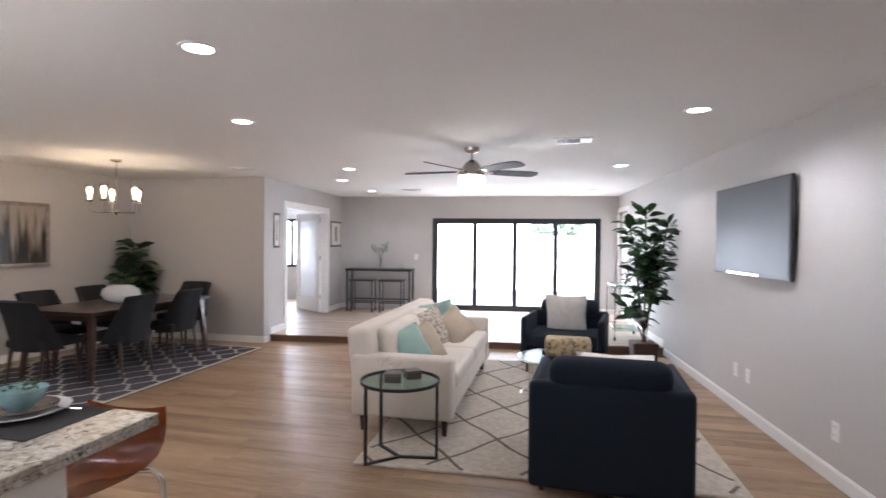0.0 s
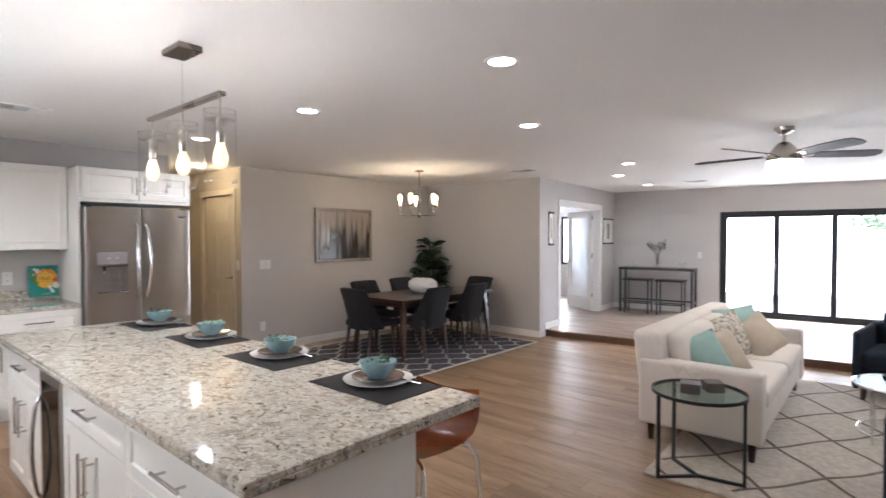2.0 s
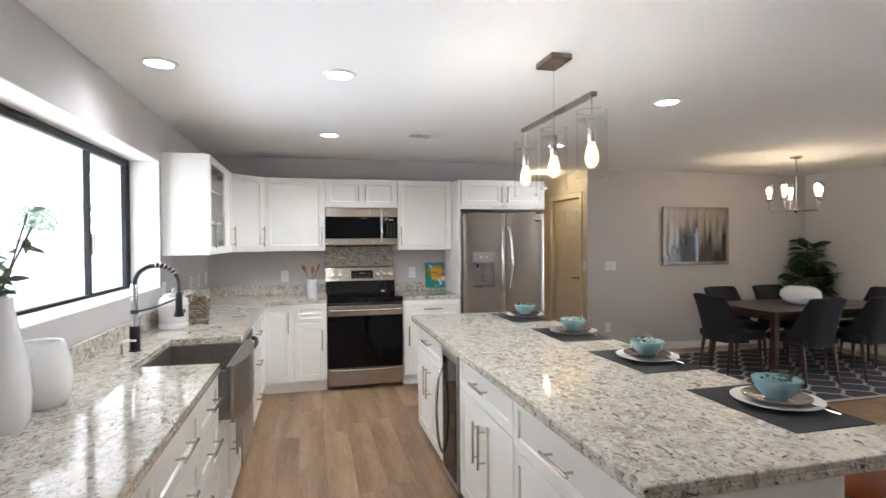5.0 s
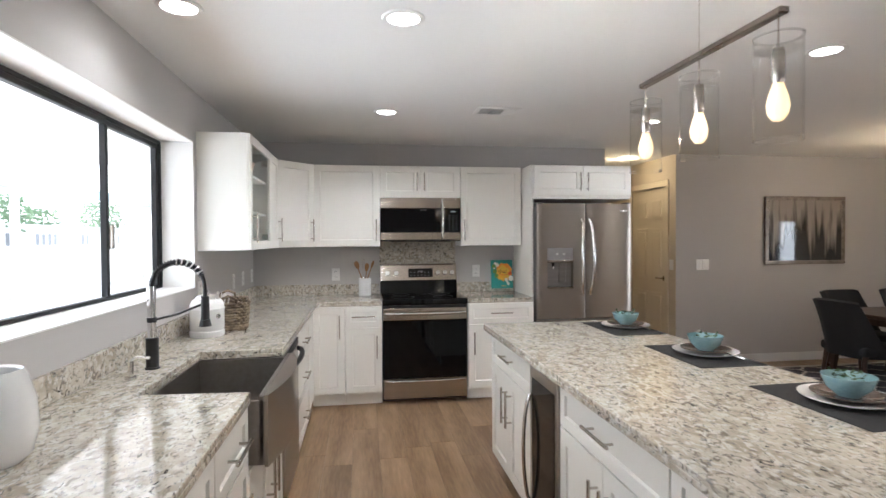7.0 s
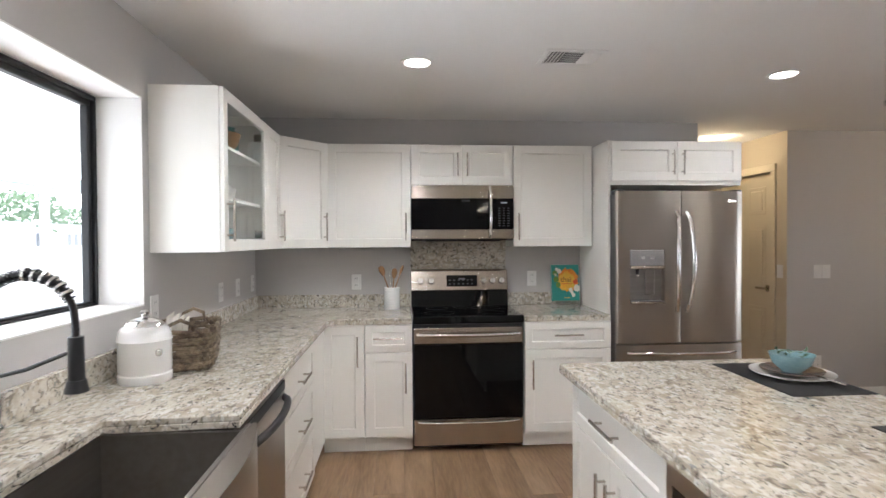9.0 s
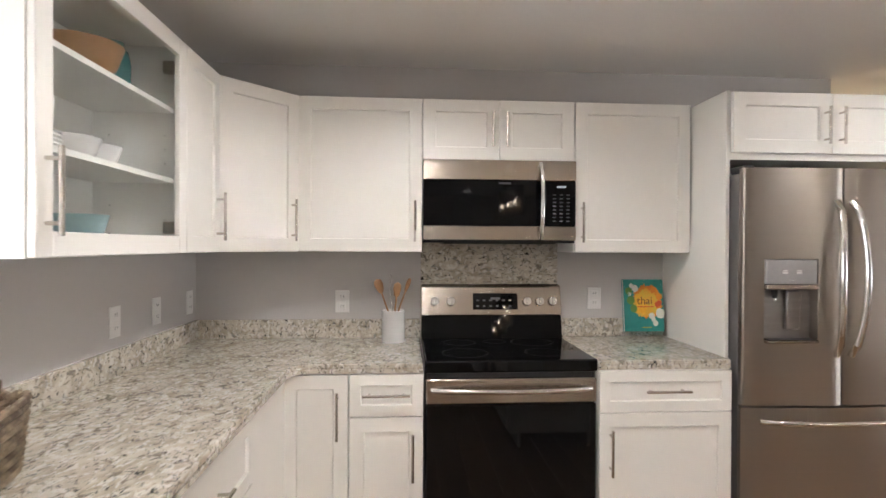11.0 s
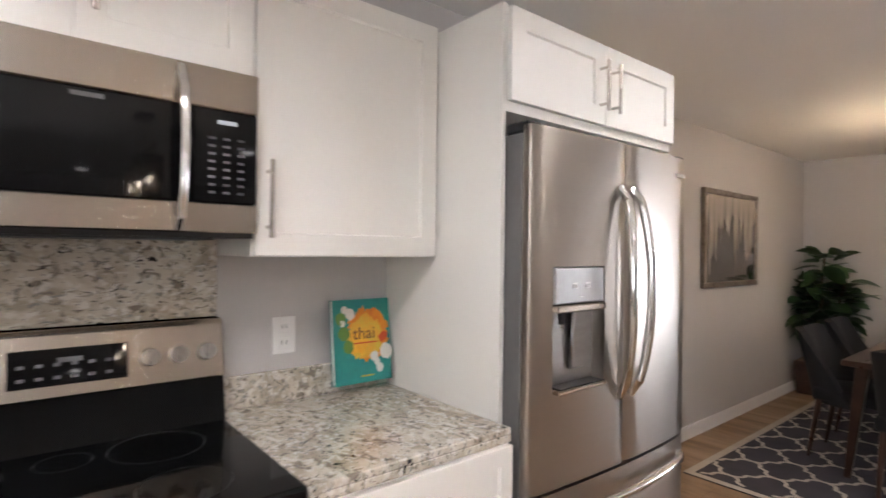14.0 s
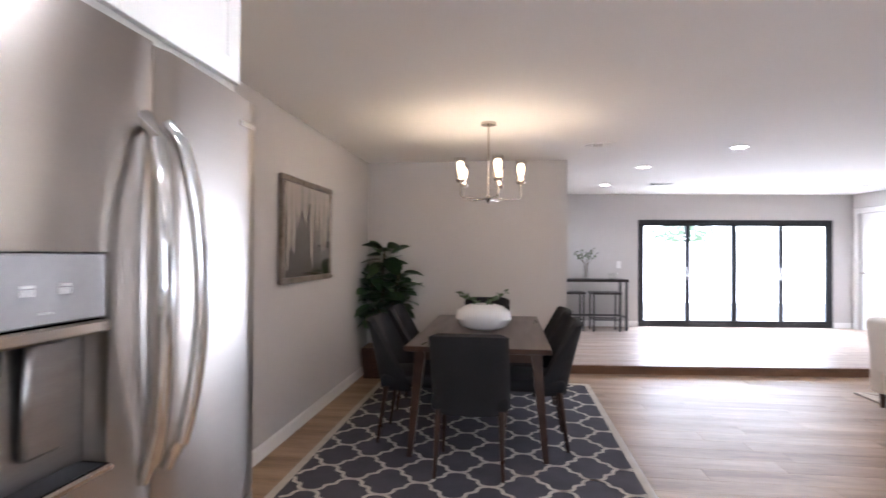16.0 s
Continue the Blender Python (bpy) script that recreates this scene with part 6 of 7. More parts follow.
def dining_chair(m):
    c = thing("dining_chair", m, "charcoal upholstered dining chair with dark wooden legs", "chair", "chairs round the dining table")
    s = new_box(-0.235, -0.22, 0.40, 0.235, 0.23, 0.485, bevel=0.03, seg=3)
    part("seat", s, CHARCOAL, c, smooth=True)
    bm_ = bmesh.new()
    rows2 = []
    for iz in range(9):
        z = 0.38 + 0.49 * iz / 8
        tilt_ = 0.11 * (iz / 8) ** 1.2
        reach = 0.30 - 0.24 * (iz / 8)
        r = []
        for ia in range(15):
            u = 2 * ia / 14 - 1
            x = 0.25 * math.sin(u * 1.35) / math.sin(1.35) * (1 - 0.06 * iz / 8)
            y = -0.24 - tilt_ + (reach + 0.02) * max(0, abs(u) - 0.35) ** 1.6 * 1.5
            r.append(bm_.verts.new((x, y, z - 0.012 * abs(u) ** 3 * iz / 8)))
        rows2.append(r)
    for ra, rb in zip(rows2, rows2[1:]):
        for j in range(14):
            bm_.faces.new((ra[j], ra[j + 1], rb[j + 1], rb[j]))
    bmesh.ops.recalc_face_normals(bm_, faces=bm_.faces)
    bmesh.ops.solidify(bm_, geom=bm_.faces[:], thickness=0.045)
    part("backrest", bm_, CHARCOAL, c, "curved charcoal backrest", smooth=True)
    for sx in (-1, 1):
        for sy, out in ((1, 0.02), (-1, 0.06)):
            part("leg", new_cyl((sx * 0.19, sy * 0.18, 0.41), (sx * 0.205, sy * (0.18 + out), 0.0), 0.022, 0.011, 10), DARKWOOD, c, smooth=True)
    return c


ch = dining_chair(pose(DTX - 0.03, DTY - 0.95, 0.0105, 0, 0, 0))
for x, y, a in ((DTX - 0.02, DTY + 1.0, 180), (DTX - 0.48, DTY - 0.44, -90), (DTX - 0.50, DTY + 0.30, -90), (DTX + 0.37, DTY - 0.45, 90), (DTX + 0.38, DTY + 0.28, 92)):
    copy_thing(ch, pose(x, y, 0.0105, 0, 0, a))

# framed picture on the dining wall
art = bpy.data.materials.new("city_painting")
art.use_nodes = True
an, ak = art.node_tree.nodes, art.node_tree.links
ab = an["Principled BSDF"]
aco = an.new("ShaderNodeTexCoord")
amp = an.new("ShaderNodeMapping")
amp.inputs["Scale"].default_value = (9, 1, 0.9)
ak.new(aco.outputs["Object"], amp.inputs[0])
ano = an.new("ShaderNodeTexNoise")
ano.inputs["Scale"].default_value, ano.inputs["Detail"].default_value = 1.6, 4
ak.new(amp.outputs[0], ano.inputs["Vector"])
arr = an.new("ShaderNodeValToRGB")
arr.color_ramp.elements[0].position, arr.color_ramp.elements[0].color = 0.40, (0.018, 0.015, 0.013, 1)
arr.color_ramp.elements[1].position, arr.color_ramp.elements[1].color = 0.66, (0.34, 0.30, 0.26, 1)
asx = an.new("ShaderNodeSeparateXYZ")
ak.new(aco.outputs["Object"], asx.inputs[0])
agr = an.new("ShaderNodeMath")
agr.operation, agr.inputs[1].default_value, agr.inputs[2].default_value = "MULTIPLY_ADD", 0.62, -0.24
ak.new(asx.outputs["Z"], agr.inputs[0])
asum = an.new("ShaderNodeMath")
ak.new(agr.outputs[0], asum.inputs[0])
ak.new(ano.outputs[0], asum.inputs[1])
ak.new(asum.outputs[0], arr.inputs[0])
ak.new(arr.outputs[0], ab.inputs["Base Color"])
ab.inputs["Roughness"].default_value = 0.06
ab.inputs["Coat Weight"].default_value = 1.0
ab.inputs["Coat Roughness"].default_value = 0.02
FRSILV = mat("silver_frame", (0.36, 0.31, 0.26), 0.3, 0.8, second=(0.16, 0.13, 0.11), scale=10, amount=0.5)
pf = thing("framed_picture", pose(XD + 0.04, 4.43, 1.13, 0, 0, 90), "dark abstract skyline picture in a silver frame", "picture")
pw, ph = 1.05, 0.79
fm = new_box(0, 0, 0, pw, 0.035, 0.045, bevel=0.006)
box(fm, 0, 0, ph - 0.045, pw, 0.035, ph, bevel=0.006)
box(fm, 0, 0, 0.045, 0.045, 0.035, ph - 0.045, bevel=0.006)
box(fm, pw - 0.045, 0, 0.045, pw, 0.035, ph - 0.045, bevel=0.006)
part("frame", fm, FRSILV, pf, "silver moulded frame")
part("canvas", new_box(0.04, 0.012, 0.04, pw - 0.04, 0.03, ph - 0.04), art, pf, "glazed dark painting")

# leafy plants


def leaf_mesh(l, w, bend):
    bm_ = bmesh.new()
    cols = []
    for i in range(6):
        s = i / 5
        ww = w * math.sin(math.pi * min(1, 0.06 + s * 0.94)) ** 0.7 * 0.5 + 0.001
        z = -bend * s * s
        cols.append([bm_.verts.new((-ww, s * l, z + ww * 0.25)), bm_.verts.new((0, s * l, z)), bm_.verts.new((ww, s * l, z + ww * 0.25))])
    for a_, b_ in zip(cols, cols[1:]):
        for j in range(2):
            bm_.faces.new((a_[j], a_[j + 1], b_[j + 1], b_[j]))
    me = bpy.data.meshes.new("leaf")
    bm_.to_mesh(me)
    bm_.free()
    me.polygons.foreach_set("use_smooth", [True] * len(me.polygons))
    me.materials.append(LEAF)
    return me


def potted_plant(m, label, pot_w, pot_h, stems, seed, leaf_l, pot_round=False):
    p = thing("potted_plant", m, label, "plant")
    pb_ = new_box(-pot_w / 2, -pot_w / 2, 0, pot_w / 2, pot_w / 2, pot_h, bevel=0.012, seg=2)
    for v in pb_.verts:
        k = 0.86 + 0.14 * v.co.z / pot_h
        v.co.x, v.co.y = v.co.x * k, v.co.y * k
    part("pot", pb_, POT, p, "dark brown woven pot")
    part("soil", new_box(-pot_w / 2 + 0.025, -pot_w / 2 + 0.025, pot_h, pot_w / 2 - 0.025, pot_w / 2 - 0.025, pot_h + 0.006), GROUT, p)
    meshes = [leaf_mesh(leaf_l * k, leaf_l * k * 0.62, leaf_l * 0.25 * b) for k, b in ((1, 1), (0.8, 0.5), (1.1, 1.4))]
    rg_ = random.Random(seed)
    for top, z0, n in stems:
        top = Vector(top)
        base = Vector((rg_.uniform(-0.03, 0.03), rg_.uniform(-0.03, 0.03), pot_h))
        mid = base.lerp(top, 0.5) + Vector((rg_.uniform(-0.03, 0.03), rg_.uniform(-0.03, 0.03), 0))
        st = part("trunk", tube(bmesh.new(), [base, mid, top], 0.009, 7), BARK, p, smooth=True)
        for i in range(n):
            s = z0 + (1 - z0) * (i + rg_.random()) / n
            q = base.lerp(mid, s * 2) if s < 0.5 else mid.lerp(top, s * 2 - 1)
            a = i * 2.4 + rg_.uniform(-0.4, 0.4)
            up = rg_.uniform(-0.5, 0.7) + (0.5 if s > 0.93 else 0)
            lf_ = new("leaf", rg_.choice(meshes))
            lf_.parent = st
            lf_.matrix_basis = Matrix.Translation(q + Vector((math.cos(a), math.sin(a), 0)) * rg_.uniform(0.01, 0.09)) @ Euler((up, rg_.uniform(-0.5, 0.5), a - math.pi / 2)).to_matrix().to_4x4()
    return p


potted_plant(pose(-6.22, 6.60, 0, 0, 0, 4), "leafy green plant in a dark woven pot in the dining corner", 0.34, 0.33,
             [((0.06, -0.02, 1.42), 0.45, 40), ((-0.10, 0.05, 1.15), 0.4, 28), ((0.24, -0.14, 1.14), 0.45, 30), ((0.08, -0.2, 0.98), 0.4, 24), ((0.28, 0.06, 0.98), 0.45, 24)], 3, 0.23)
potted_plant(pose(1.02, 7.05, 0, 0, 0, 5), "tall fiddle-leaf plant in a dark pot by the long wall", 0.31, 0.24,
             [((0.0, 0.0, 1.93), 0.48, 60), ((-0.18, 0.05, 1.74), 0.5, 44), ((0.26, -0.05, 1.76), 0.5, 52), ((0.14, 0.12, 1.52), 0.42, 40), ((-0.12, -0.08, 1.22), 0.3, 26), ((-0.2, -0.05, 0.72), 0.5, 18), ((0.16, -0.08, 1.25), 0.5, 28)], 5, 0.18)

# ---------- living room ----------
lr = thing("living_rug", pose(-1.33, 3.28, 0, 0, 0, 2.2), "cream shag rug with brown diamond lines", "rug")
LWD, LLN = 2.45, 3.25
rm = new_box(0, 0, 0.0005, LWD, LLN, 0.02, bevel=0.008, seg=2)
part("rug_body", rm, RUGSHAG, lr)
lm_ = bmesh.new()
da, db = 0.61, 0.78
for s in (1, -1):
    for k in range(-6, 10):
        pts = []
        for i in range(61):
            x = LWD * i / 60
            y = s * x * db / da + k * db + 0.018 * math.sin(x * 17 + k) + (0.2 if s > 0 else 0.2 + 2 * db)
            if 0.02 < y < LLN - 0.02 and 0.02 < x < LWD - 0.02:
                pts.append((x, y))
        if len(pts) > 1:
            ribbon(lm_, pts, 0.026, 0.0212)
o = part("diamond_pattern", lm_, RUGLINE, lr, "brown diamond lines")
o["kind"] = "stuff"
RZ = 0.021


def soft(x0, y0, z0, x1, y1, z1, r=0.04):
    return new_box(x0, y0, z0, x1, y1, z1, bevel=r, seg=4)


sf = thing("sofa", pose(-1.56, 3.80, RZ - 0.003, 0, 0, 1.0), "long cream linen sofa with dark feet", "sofa")
SD, SL = 0.79, 2.28
part("base", soft(0.03, 0.03, 0.13, SD - 0.02, SL - 0.03, 0.33, 0.02), CREAM, sf, smooth=True)
part("arm", soft(0.0, 0.0, 0.13, SD, 0.16, 0.60, 0.03), CREAM, sf, smooth=True)
part("arm", soft(0.0, SL - 0.16, 0.13, SD, SL, 0.60, 0.03), CREAM, sf, smooth=True)
bkx = soft(0.0, 0.02, 0.30, 0.20, SL - 0.02, 0.81, 0.05)
for v in bkx.verts:
    v.co.x -= 0.12 * (v.co.z - 0.3)
    if v.co.z > 0.5:
        v.co.z += 0.03 * math.sin(math.pi * (v.co.y / SL)) - 0.015
part("back", bkx, CREAM, sf, smooth=True)
for y in (0.165, SL / 2 + 0.003):
    part("seat_cushion", soft(0.16, y, 0.33, SD + 0.01, y + SL / 2 - 0.168, 0.47, 0.045), CREAM, sf, smooth=True)
    b2 = soft(0.14, y + 0.005, 0.45, 0.30, y + SL / 2 - 0.173, 0.77, 0.06)
    for v in b2.verts:
        v.co.x -= 0.14 * (v.co.z - 0.45)
    part("back_cushion", b2, CREAM, sf, smooth=True)
for x in (0.07, SD - 0.07):
    for y in (0.08, SL - 0.08):
        part("foot", new_cyl((x, y, 0.13), (x, y, 0.0), 0.028, 0.018, 10), DARKWOOD, sf, "dark tapered foot", smooth=True)


def pillow(m, w, h, t, material, label, fr=None):
    o_ = thing("cushion", m, label, "cushion", "throw cushions")
    part("cover", cushion(w, h, t), material, o_, smooth=True)
    return o_


S0 = pose(-1.56, 3.80, RZ - 0.003, 0, 0, 1.0)
pillow(S0 @ pose(0.35, 0.42, 0.60, 0, 62, -48) @ pose(0, 0, 0, 0, 0, 18), 0.33, 0.33, 0.14, MINT, "mint green square throw cushion on the sofa")
pillow(S0 @ pose(0.44, 0.60, 0.60, 0, 60, -40) @ pose(0, 0, 0, 0, 0, 12), 0.34, 0.34, 0.12, BEIGE, "beige square throw cushion on the sofa")
pillow(S0 @ pose(0.36, 1.24, 0.62, 0, 62, -35) @ pose(0, 0, 0, 0, 0, 16), 0.40, 0.40, 0.13, PATTERN, "black and cream patterned throw cushion on the sofa")
pillow(S0 @ pose(0.33, 1.62, 0.63, 0, 66, -60) @ pose(0, 0, 0, 0, 0, 10), 0.42, 0.42, 0.14, MINT, "mint green square throw cushion on the sofa")
pillow(S0 @ pose(0.55, 1.42, 0.62, 0, 60, -50) @ pose(0, 0, 0, 0, 0, 32), 0.36, 0.36, 0.14, BEIGE, "beige square throw cushion on the sofa")

# side table: round glass top on black frame
stb = thing("side_table", pose(-1.045, 3.42, 0.0), "round side table with black frame and glass top", "side table")
TR, TH = 0.27, 0.56
part("rim", lathe([(TR - 0.006, TH - 0.022), (TR, TH - 0.02), (TR, TH), (TR - 0.006, TH + 0.001), (TR - 0.012, TH - 0.002), (TR - 0.012, TH - 0.02)], 48), BLACK, stb, "black metal rim", smooth=True)
part("glass_top", new_cyl((0, 0, TH - 0.012), (0, 0, TH - 0.004), TR - 0.0125, n=48), GREENGLASS, stb, "glass top")
for k, a in enumerate((3.9, 0.15, 2.45)):
    u, v = (TR - 0.02) * math.cos(a), (TR - 0.02) * math.sin(a)
    lb = new_box(-0.009, -0.009, 0.022, 0.009, 0.009, TH - 0.018)
    box(lb, -0.009 - (TR - 0.03), -0.009, 0.022, -0.0095, 0.009, 0.038)
    part("leg", moved(lb, pose(u, v, 0, 0, 0, math.degrees(a))), BLACK, stb, "black square leg")
for dx, dy, w in ((-0.03, -0.06, 0.055), (0.07, 0.05, 0.05)):
    bx = thing("decor_box", pose(-1.045 + dx, 3.42 + dy, TH - 0.003, 0, 0, 20 + 200 * dx), "small dark lidded box on the glass table", "box")
    part("box_body", new_box(-w, -w, 0, w, w, 0.045, bevel=0.003), mat("grey_decor", (0.10, 0.085, 0.075), 0.5), bx)
    part("lid", new_box(-w - 0.002, -w - 0.002, 0.046, w + 0.002, w + 0.002, 0.06, bevel=0.003), mat("grey_decor_lid", (0.14, 0.12, 0.105), 0.5), bx)
for dx, dy in ((-0.06, -0.02), (0.0, -0.12)):
    gl = thing("martini_glass", pose(-1.045 + dx, 3.42 + dy, TH + (0.06 if dx < -0.01 else -0.004)), "clear stemmed martini glass", "glass")
    if dx < -0.01:
        gl.location.z = TH - 0.004
        gl.location.x -= 0.06
    go = part("glass_body", lathe([(0, 0), (0.034, 0), (0.034, 0.002), (0.004, 0.006), (0.003, 0.085), (0.05, 0.15), (0.049, 0.15), (0.002, 0.088), (0, 0.087)], 28), GLASS, gl, smooth=True)
    go.visible_shadow = False


def armchair(m, label):
    c = thing("armchair", m, label, "armchair", "navy armchairs")
    part("base", soft(-0.40, -0.36, 0.12, 0.40, 0.36, 0.32, 0.02), NAVY, c, smooth=True)
    for s in (-1, 1):
        am_ = soft(s * 0.455 - 0.065 if s > 0 else -0.455 - 0.0, -0.30, 0.12, s * 0.455 if s > 0 else -0.39, 0.40, 0.645, 0.03)
        part("arm", am_, NAVY, c, smooth=True)
    bk_ = soft(-0.455, -0.43, 0.035, 0.455, -0.30, 0.655, 0.035)
    part("back", bk_, NAVY, c, smooth=True)
    rl = soft(-0.345, -0.42, 0.60, 0.345, -0.22, 0.80, 0.085)
    part("back_cushion", rl, NAVY, c, "plump navy back cushion", smooth=True)
    part("seat_cushion", soft(-0.385, -0.25, 0.32, 0.385, 0.40, 0.47, 0.05), NAVY, c, smooth=True)
    for sx in (-1, 1):
        for y in (-0.36, 0.34):
            part("foot", new_cyl((sx * 0.37, y, 0.12), (sx * 0.38, y, 0.0), 0.026, 0.017, 10), DARKWOOD, c, smooth=True)
    return c


A1 = pose(0.305, 3.54, RZ - 0.002, 0, 0, -3)
A2 = pose(0.06, 6.34, 0.0, 0, 0, 172)
armchair(A1, "navy armchair with a rounded back on the rug's edge")
armchair(A2, "navy armchair facing the sofa with a white fur cushion")
fur = pillow(A2 @ pose(0.0, -0.02, 0.635, 76, 0, 0), 0.47, 0.50, 0.15, FUR, "fluffy white fur cushion on the armchair")
pillow(A1 @ pose(0.06, 0.02, 0.56, 50, 0, 4), 0.50, 0.46, 0.15, FUR, "fluffy white fur cushion on the armchair")

# glass coffee table between the seats
cf = thing("coffee_table", pose(-0.02, 5.0, 0.0212), "round glass coffee table with a chrome frame", "coffee table")
part("glass_top", new_cyl((0, 0, 0.40), (0, 0, 0.412), 0.36, n=48), GREENGLASS, cf, "glass top")
part("rim", tube(bmesh.new(), [(0.362 * math.cos(a * 0.1309), 0.362 * math.sin(a * 0.1309), 0.402) for a in range(48)], 0.009, 8, True), CHROME, cf, smooth=True)
for k in range(4):
    a = k * 1.5708 + 0.7854
    part("leg", new_cyl((0.35 * math.cos(a), 0.35 * math.sin(a), 0.395), (0.33 * math.cos(a), 0.33 * math.sin(a), 0.0), 0.009, n=8), CHROME, cf)
part("lower_ring", tube(bmesh.new(), [(0.332 * math.cos(a * 0.1309), 0.332 * math.sin(a * 0.1309), 0.06) for a in range(48)], 0.007, 8, True), CHROME, cf, smooth=True)

gb = thing("soft_basket", pose(0.07, 5.08, 0.4335), "soft basket in a gold and black pattern on the coffee table", "basket")
part("basket_body", soft(-0.21, -0.11, 0.0, 0.21, 0.11, 0.17, 0.04), GOLDPAT, gb, smooth=True)

# television
tv = thing("television", FAR @ pose(LW - 0.003, -1.77, 1.225, 0, 0, -90), "large flat black television on the wall", "television")
TVW, TVH = 1.39, 0.77
part("bezel", new_box(0, -0.06, 0, TVW, -0.03, TVH, bevel=0.004), BLACK, tv)
part("screen", new_box(0.018, -0.062, 0.03, TVW - 0.018, -0.0595, TVH - 0.018), SCREEN, tv, "grey reflective screen")
part("wall_mount", new_box(TVW / 2 - 0.3, -0.03, 0.2, TVW / 2 + 0.3, 0.0, 0.55), BLACK, tv)
part("lower_strip", new_box(0.3, -0.063, 0.004, 0.9, -0.0595, 0.02), CHROME, tv)

# ---------- raised room ----------
bc = thing("bar_cart", FAR @ pose(5.18, 0.85, STEP), "chrome and glass bar cart by the wall", "bar cart")
for x in (-0.2, 0.2):
    for y in (-0.32, 0.32):
        part("post", new_cyl((x, y, 0.05), (x, y, 0.78), 0.01, n=8), CHROME, bc)
        part("caster", new_cyl((x - 0.012, y, 0.028), (x + 0.012, y, 0.028), 0.028, n=14), BLACK, bc)
for z in (0.14, 0.74):
    part("glass_shelf", new_box(-0.2, -0.32, z, 0.2, 0.32, z + 0.008), GREENGLASS, bc)
    part("rail", tube(bmesh.new(), [(-0.2, -0.32, z + 0.04), (0.2, -0.32, z + 0.04), (0.2, 0.32, z + 0.04), (-0.2, 0.32, z + 0.04)], 0.006, 6, True), CHROME, bc)

bt_ = thing("console_table", FAR @ pose(0.27, 2.84, STEP), "tall dark console table with grey metal legs", "console table")
CW, CDp, CHt = 1.31, 0.40, 0.84
part("top", new_box(0, 0, CHt - 0.045, CW, CDp, CHt, bevel=0.003), mat("espresso_top", (0.03, 0.025, 0.025), 0.25), bt_, "dark espresso top")
GREYM = mat("grey_metal", (0.09, 0.09, 0.095), 0.35, 0.6)
for x in (0.03, CW - 0.03):
    for y in (0.03, CDp - 0.03):
        part("leg", new_box(x - 0.02, y - 0.02, 0, x + 0.02, y + 0.02, CHt - 0.046, bevel=0.002), GREYM, bt_, "grey metal leg")
    part("side_rail", new_box(x - 0.012, 0.05, 0.20, x + 0.012, CDp - 0.05, 0.23), GREYM, bt_)
part("back_rail", new_box(0.05, CDp - 0.04, 0.20, CW - 0.05, CDp - 0.02, 0.23), GREYM, bt_)


def console_stool(m):
    c = thing("stool", m, "backless dark stool tucked under the console table", "stool", "console stools")
    part("seat", new_box(-0.24, -0.16, 0.60, 0.24, 0.16, 0.635, bevel=0.006), mat("stool_seat", (0.035, 0.03, 0.03), 0.4), c)
    for sx in (-1, 1):
        for sy in (-1, 1):
            part("leg", new_box(sx * 0.21 - 0.012, sy * 0.13 - 0.012, 0, sx * 0.21 + 0.012, sy * 0.13 + 0.012, 0.60), GREYM, c)
    part("footrest", new_box(-0.2, -0.14, 0.18, 0.2, -0.12, 0.20), GREYM, c)
    part("footrest", new_box(-0.2, 0.12, 0.18, 0.2, 0.14, 0.20), GREYM, c)
    return c


s1 = console_stool(FAR @ pose(0.62, 2.90, STEP))
copy_thing(s1, FAR @ pose(1.20, 2.88, STEP))
fv = thing("flower_vase", FAR @ pose(0.93, 3.04, STEP + CHt), "clear glass vase with a leafy spray", "vase")
part("vase_body", lathe([(0, 0), (0.05, 0), (0.055, 0.05), (0.045, 0.2), (0.05, 0.22), (0.047, 0.22), (0.042, 0.2), (0.05, 0.05), (0, 0.01)], 24), GLASS, fv, smooth=True)
rng = random.Random(8)
for k in range(9):
    a = k * 0.7
    tip = Vector((0.2 * math.cos(a) * rng.uniform(0.4, 1.2), 0.12 * math.sin(a), 0.40 + 0.1 * rng.random()))
    br = part("stem", tube(bmesh.new(), [Vector((0, 0, 0.02)), Vector((tip.x * 0.2, tip.y * 0.2, 0.26)), tip], 0.0025, 5), BARK, fv)
    lm2 = bmesh.new()
    for q in range(8):
        mm = Matrix.Translation(Vector((tip.x * 0.2, tip.y * 0.2, 0.26)).lerp(tip, 0.4 + 0.6 * q / 7)) @ Euler((rng.uniform(-1, 1), rng.uniform(-1, 1), rng.uniform(0, 6.28))).to_matrix().to_4x4()
        lm2.faces.new([lm2.verts.new(mm @ Vector(c_)) for c_ in ((0, 0, 0), (0.016, 0.02, 0), (0, 0.05, 0), (-0.016, 0.02, 0))])
    part("leaves", lm2, SAGE, br, "grey-green leaves")
for x in (0.53, 1.33, 1.40):
    gg = thing("drinking_glass", FAR @ pose(x, 3.02, STEP + CHt), "clear glass tumbler on the console table", "glass")
    go = part("glass_body", lathe([(0, 0), (0.03, 0), (0.036, 0.10), (0.034, 0.10), (0.028, 0.006), (0, 0.006)], 20), GLASS, gg, smooth=True)
    go.visible_shadow = False


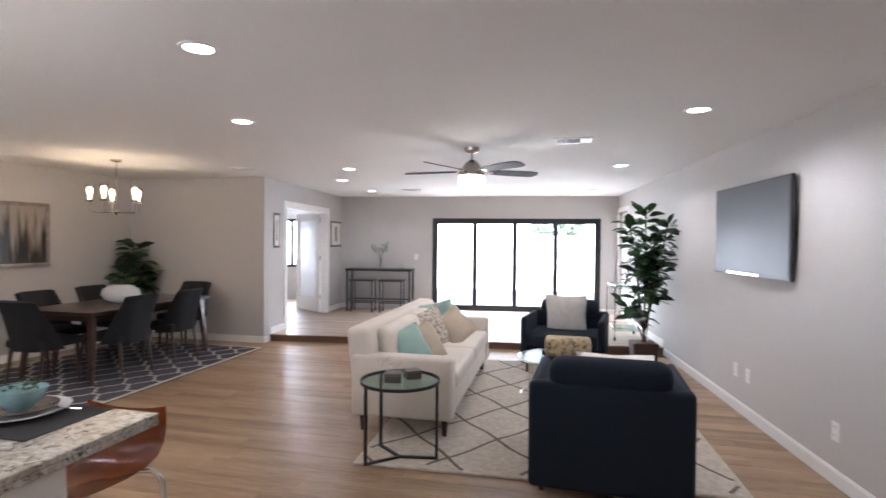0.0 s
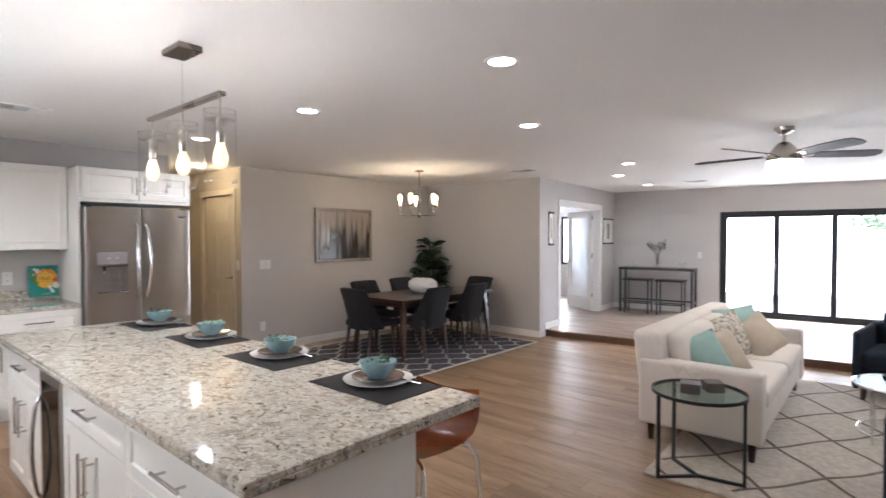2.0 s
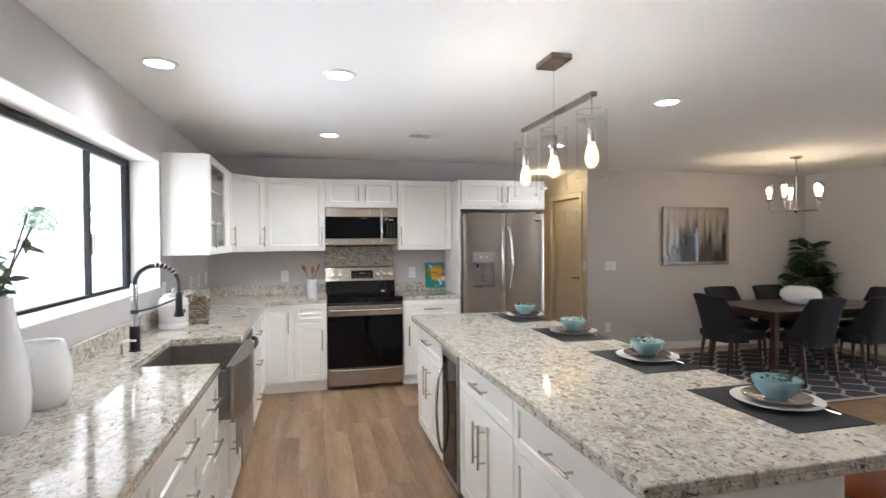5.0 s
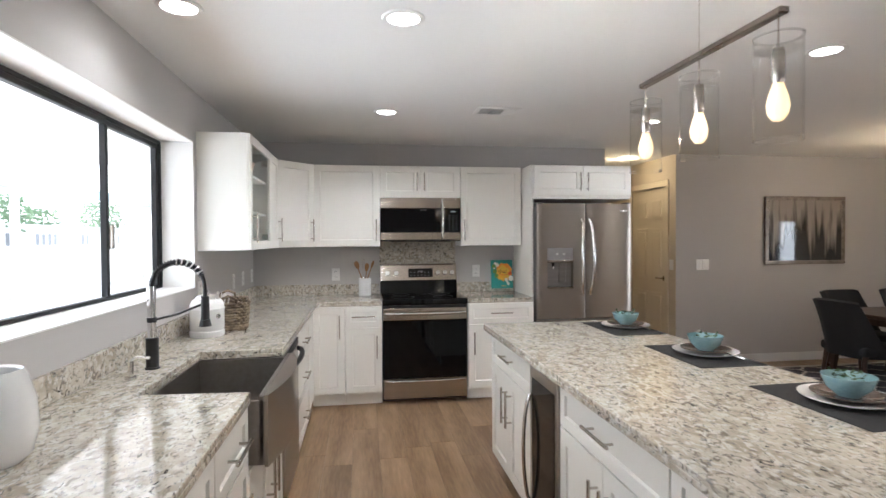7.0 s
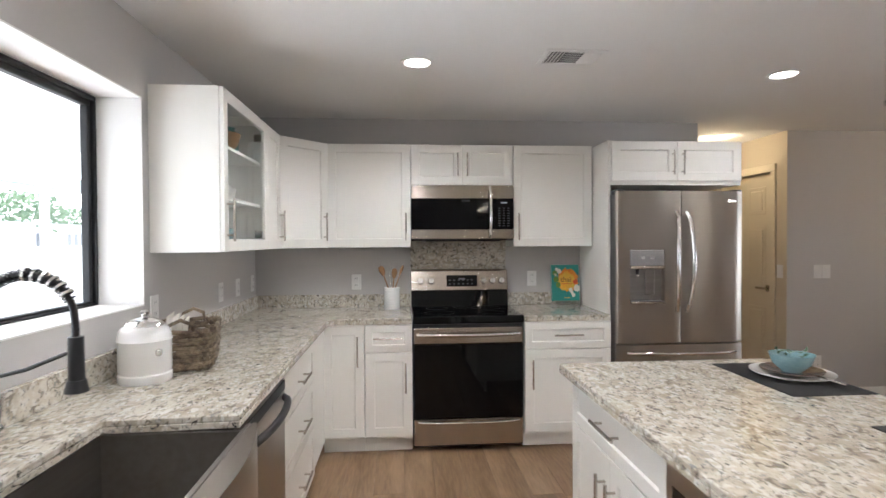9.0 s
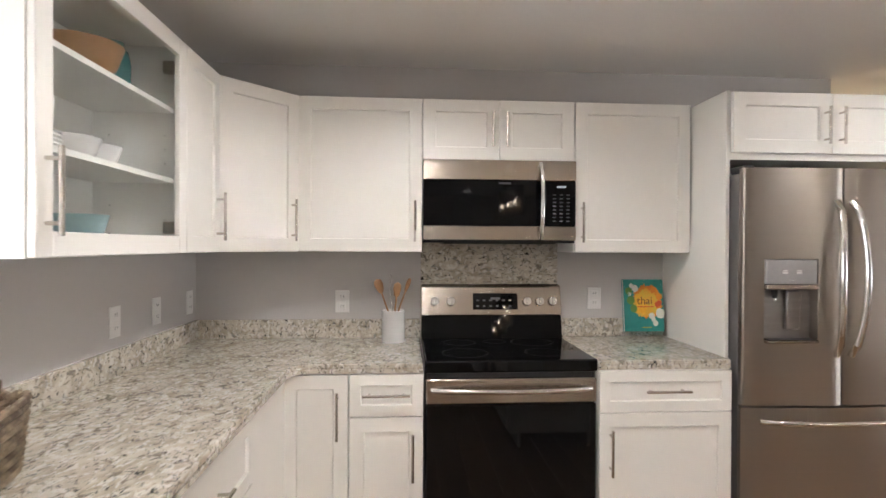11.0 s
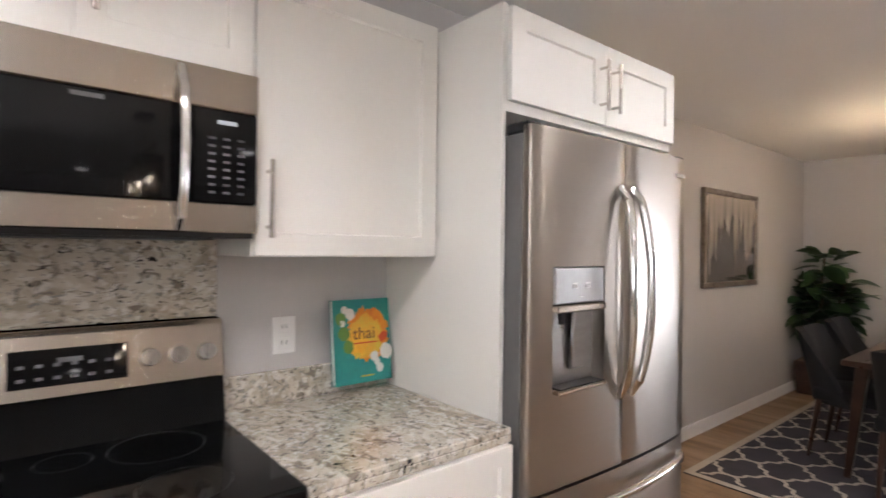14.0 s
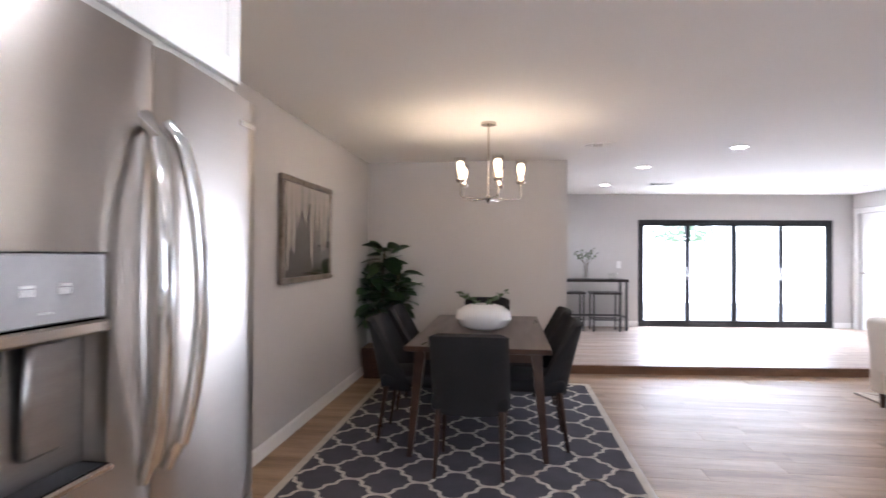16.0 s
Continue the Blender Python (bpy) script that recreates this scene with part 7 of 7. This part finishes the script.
def hall_picture(m, w, h, label):
    p = thing("framed_print", m, label, "picture", "hall prints")
    part("print", new_box(0.01, -0.012, 0.02, w - 0.01, -0.004, h - 0.02), PAPER, p, "pale print")
    part("print_motif", new_box(w * 0.38, -0.0135, h * 0.2, w * 0.62, -0.0125, h * 0.8), mat("print_grey", (0.3, 0.29, 0.28), 0.7), p, "grey vertical motif")
    for z in (0.0, h - 0.03):
        part("rail", new_box(0, -0.03, z, w, 0.0, z + 0.03, bevel=0.004), BLACK, p, "black hanging rail")
    for x in (0.0, w - 0.012):
        part("side", new_box(x, -0.014, 0.03, x + 0.012, 0.0, h - 0.03), BLACK, p)
    return p


hall_picture(FAR @ pose(0, 0.27, 1.37, 0, 0, 90), 0.17, 0.52, "narrow print on black hanging rails in the hall")
hall_picture(FAR @ pose(0, 2.74, 1.36, 0, 0, 90), 0.56, 0.50, "print in a thin black frame in the hall")
# floor register
fr_ = thing("floor_register", pose(-1.75, 4.62, 0.0), "small pale round floor outlet cover", "outlet")
part("cover", lathe([(0, 0.004), (0.06, 0.004), (0.068, 0.0)], 24), mat("register_tan", (0.42, 0.33, 0.25), 0.4, 0.3), fr_, smooth=True)

# ---------- floor planks ----------


def plank_mesh(name, l, w, material, t=0.008):
    bm_ = bmesh.new()
    g_ = 0.0006
    e_ = 0.0012
    lo = [bm_.verts.new(p) for p in ((g_, g_, -t), (l - g_, g_, -t), (l - g_, w - g_, -t), (g_, w - g_, -t))]
    md_ = [bm_.verts.new((v.co.x, v.co.y, -e_)) for v in lo]
    hi = [bm_.verts.new(p) for p in ((g_ + e_, g_ + e_, 0), (l - g_ - e_, g_ + e_, 0), (l - g_ - e_, w - g_ - e_, 0), (g_ + e_, w - g_ - e_, 0))]
    for a_, b_ in ((lo, md_), (md_, hi)):
        for i in range(4):
            bm_.faces.new((a_[i], a_[(i + 1) % 4], b_[(i + 1) % 4], b_[i]))
    bm_.faces.new(hi)
    me = bpy.data.meshes.new(name)
    bm_.to_mesh(me)
    bm_.free()
    me.materials.append(material)
    return me


PL, PW = 1.22, 0.18
pm = plank_mesh("plank", PL, PW, WOOD)
floor_ob = bpy.data.objects["floor"]
rest_v, rest_f = [], []
base_v = [tuple(v.co) for v in pm.vertices]
base_f = [tuple(f.vertices) for f in pm.polygons]
rg2 = random.Random(11)
y = YB
while y < 7.2:
    x = -8.0 - rg2.uniform(0, PL)
    while x < 3.2:
        if -6.6 < x + PL / 2 < 1.7 and -0.75 < y < 7.05:
            pk = new("plank", pm)
            pk.parent = floor_ob
            pk.location = (x, y, 0)
        else:
            n0 = len(rest_v)
            rest_v += [(a_ + x, b_ + y, c_) for a_, b_, c_ in base_v]
            rest_f += [tuple(i + n0 for i in f) for f in base_f]
        x += PL
    y += PW
me = bpy.data.meshes.new("outer_planks")
me.from_pydata(rest_v, [], rest_f)
me.materials.append(WOOD)
ro = new("outer_planks", me)
ro.parent = floor_ob
ro["kind"] = "stuff"
pm2 = plank_mesh("plank", PL, PW, WOOD2)
raised_ob = bpy.data.objects["floor_raised"]
y = 0.222
while y < 4.6:
    x = (0.0 if y < 0.6 else -2.6) - rg2.uniform(0, PL) * (0 if y < 0.6 else 1)
    while x < (LW if y < FD else -0.9):
        pk = new("plank", pm2)
        pk.parent = raised_ob
        pk.matrix_basis = FAR @ pose(x, y, STEP)
        x += PL
    y += PW
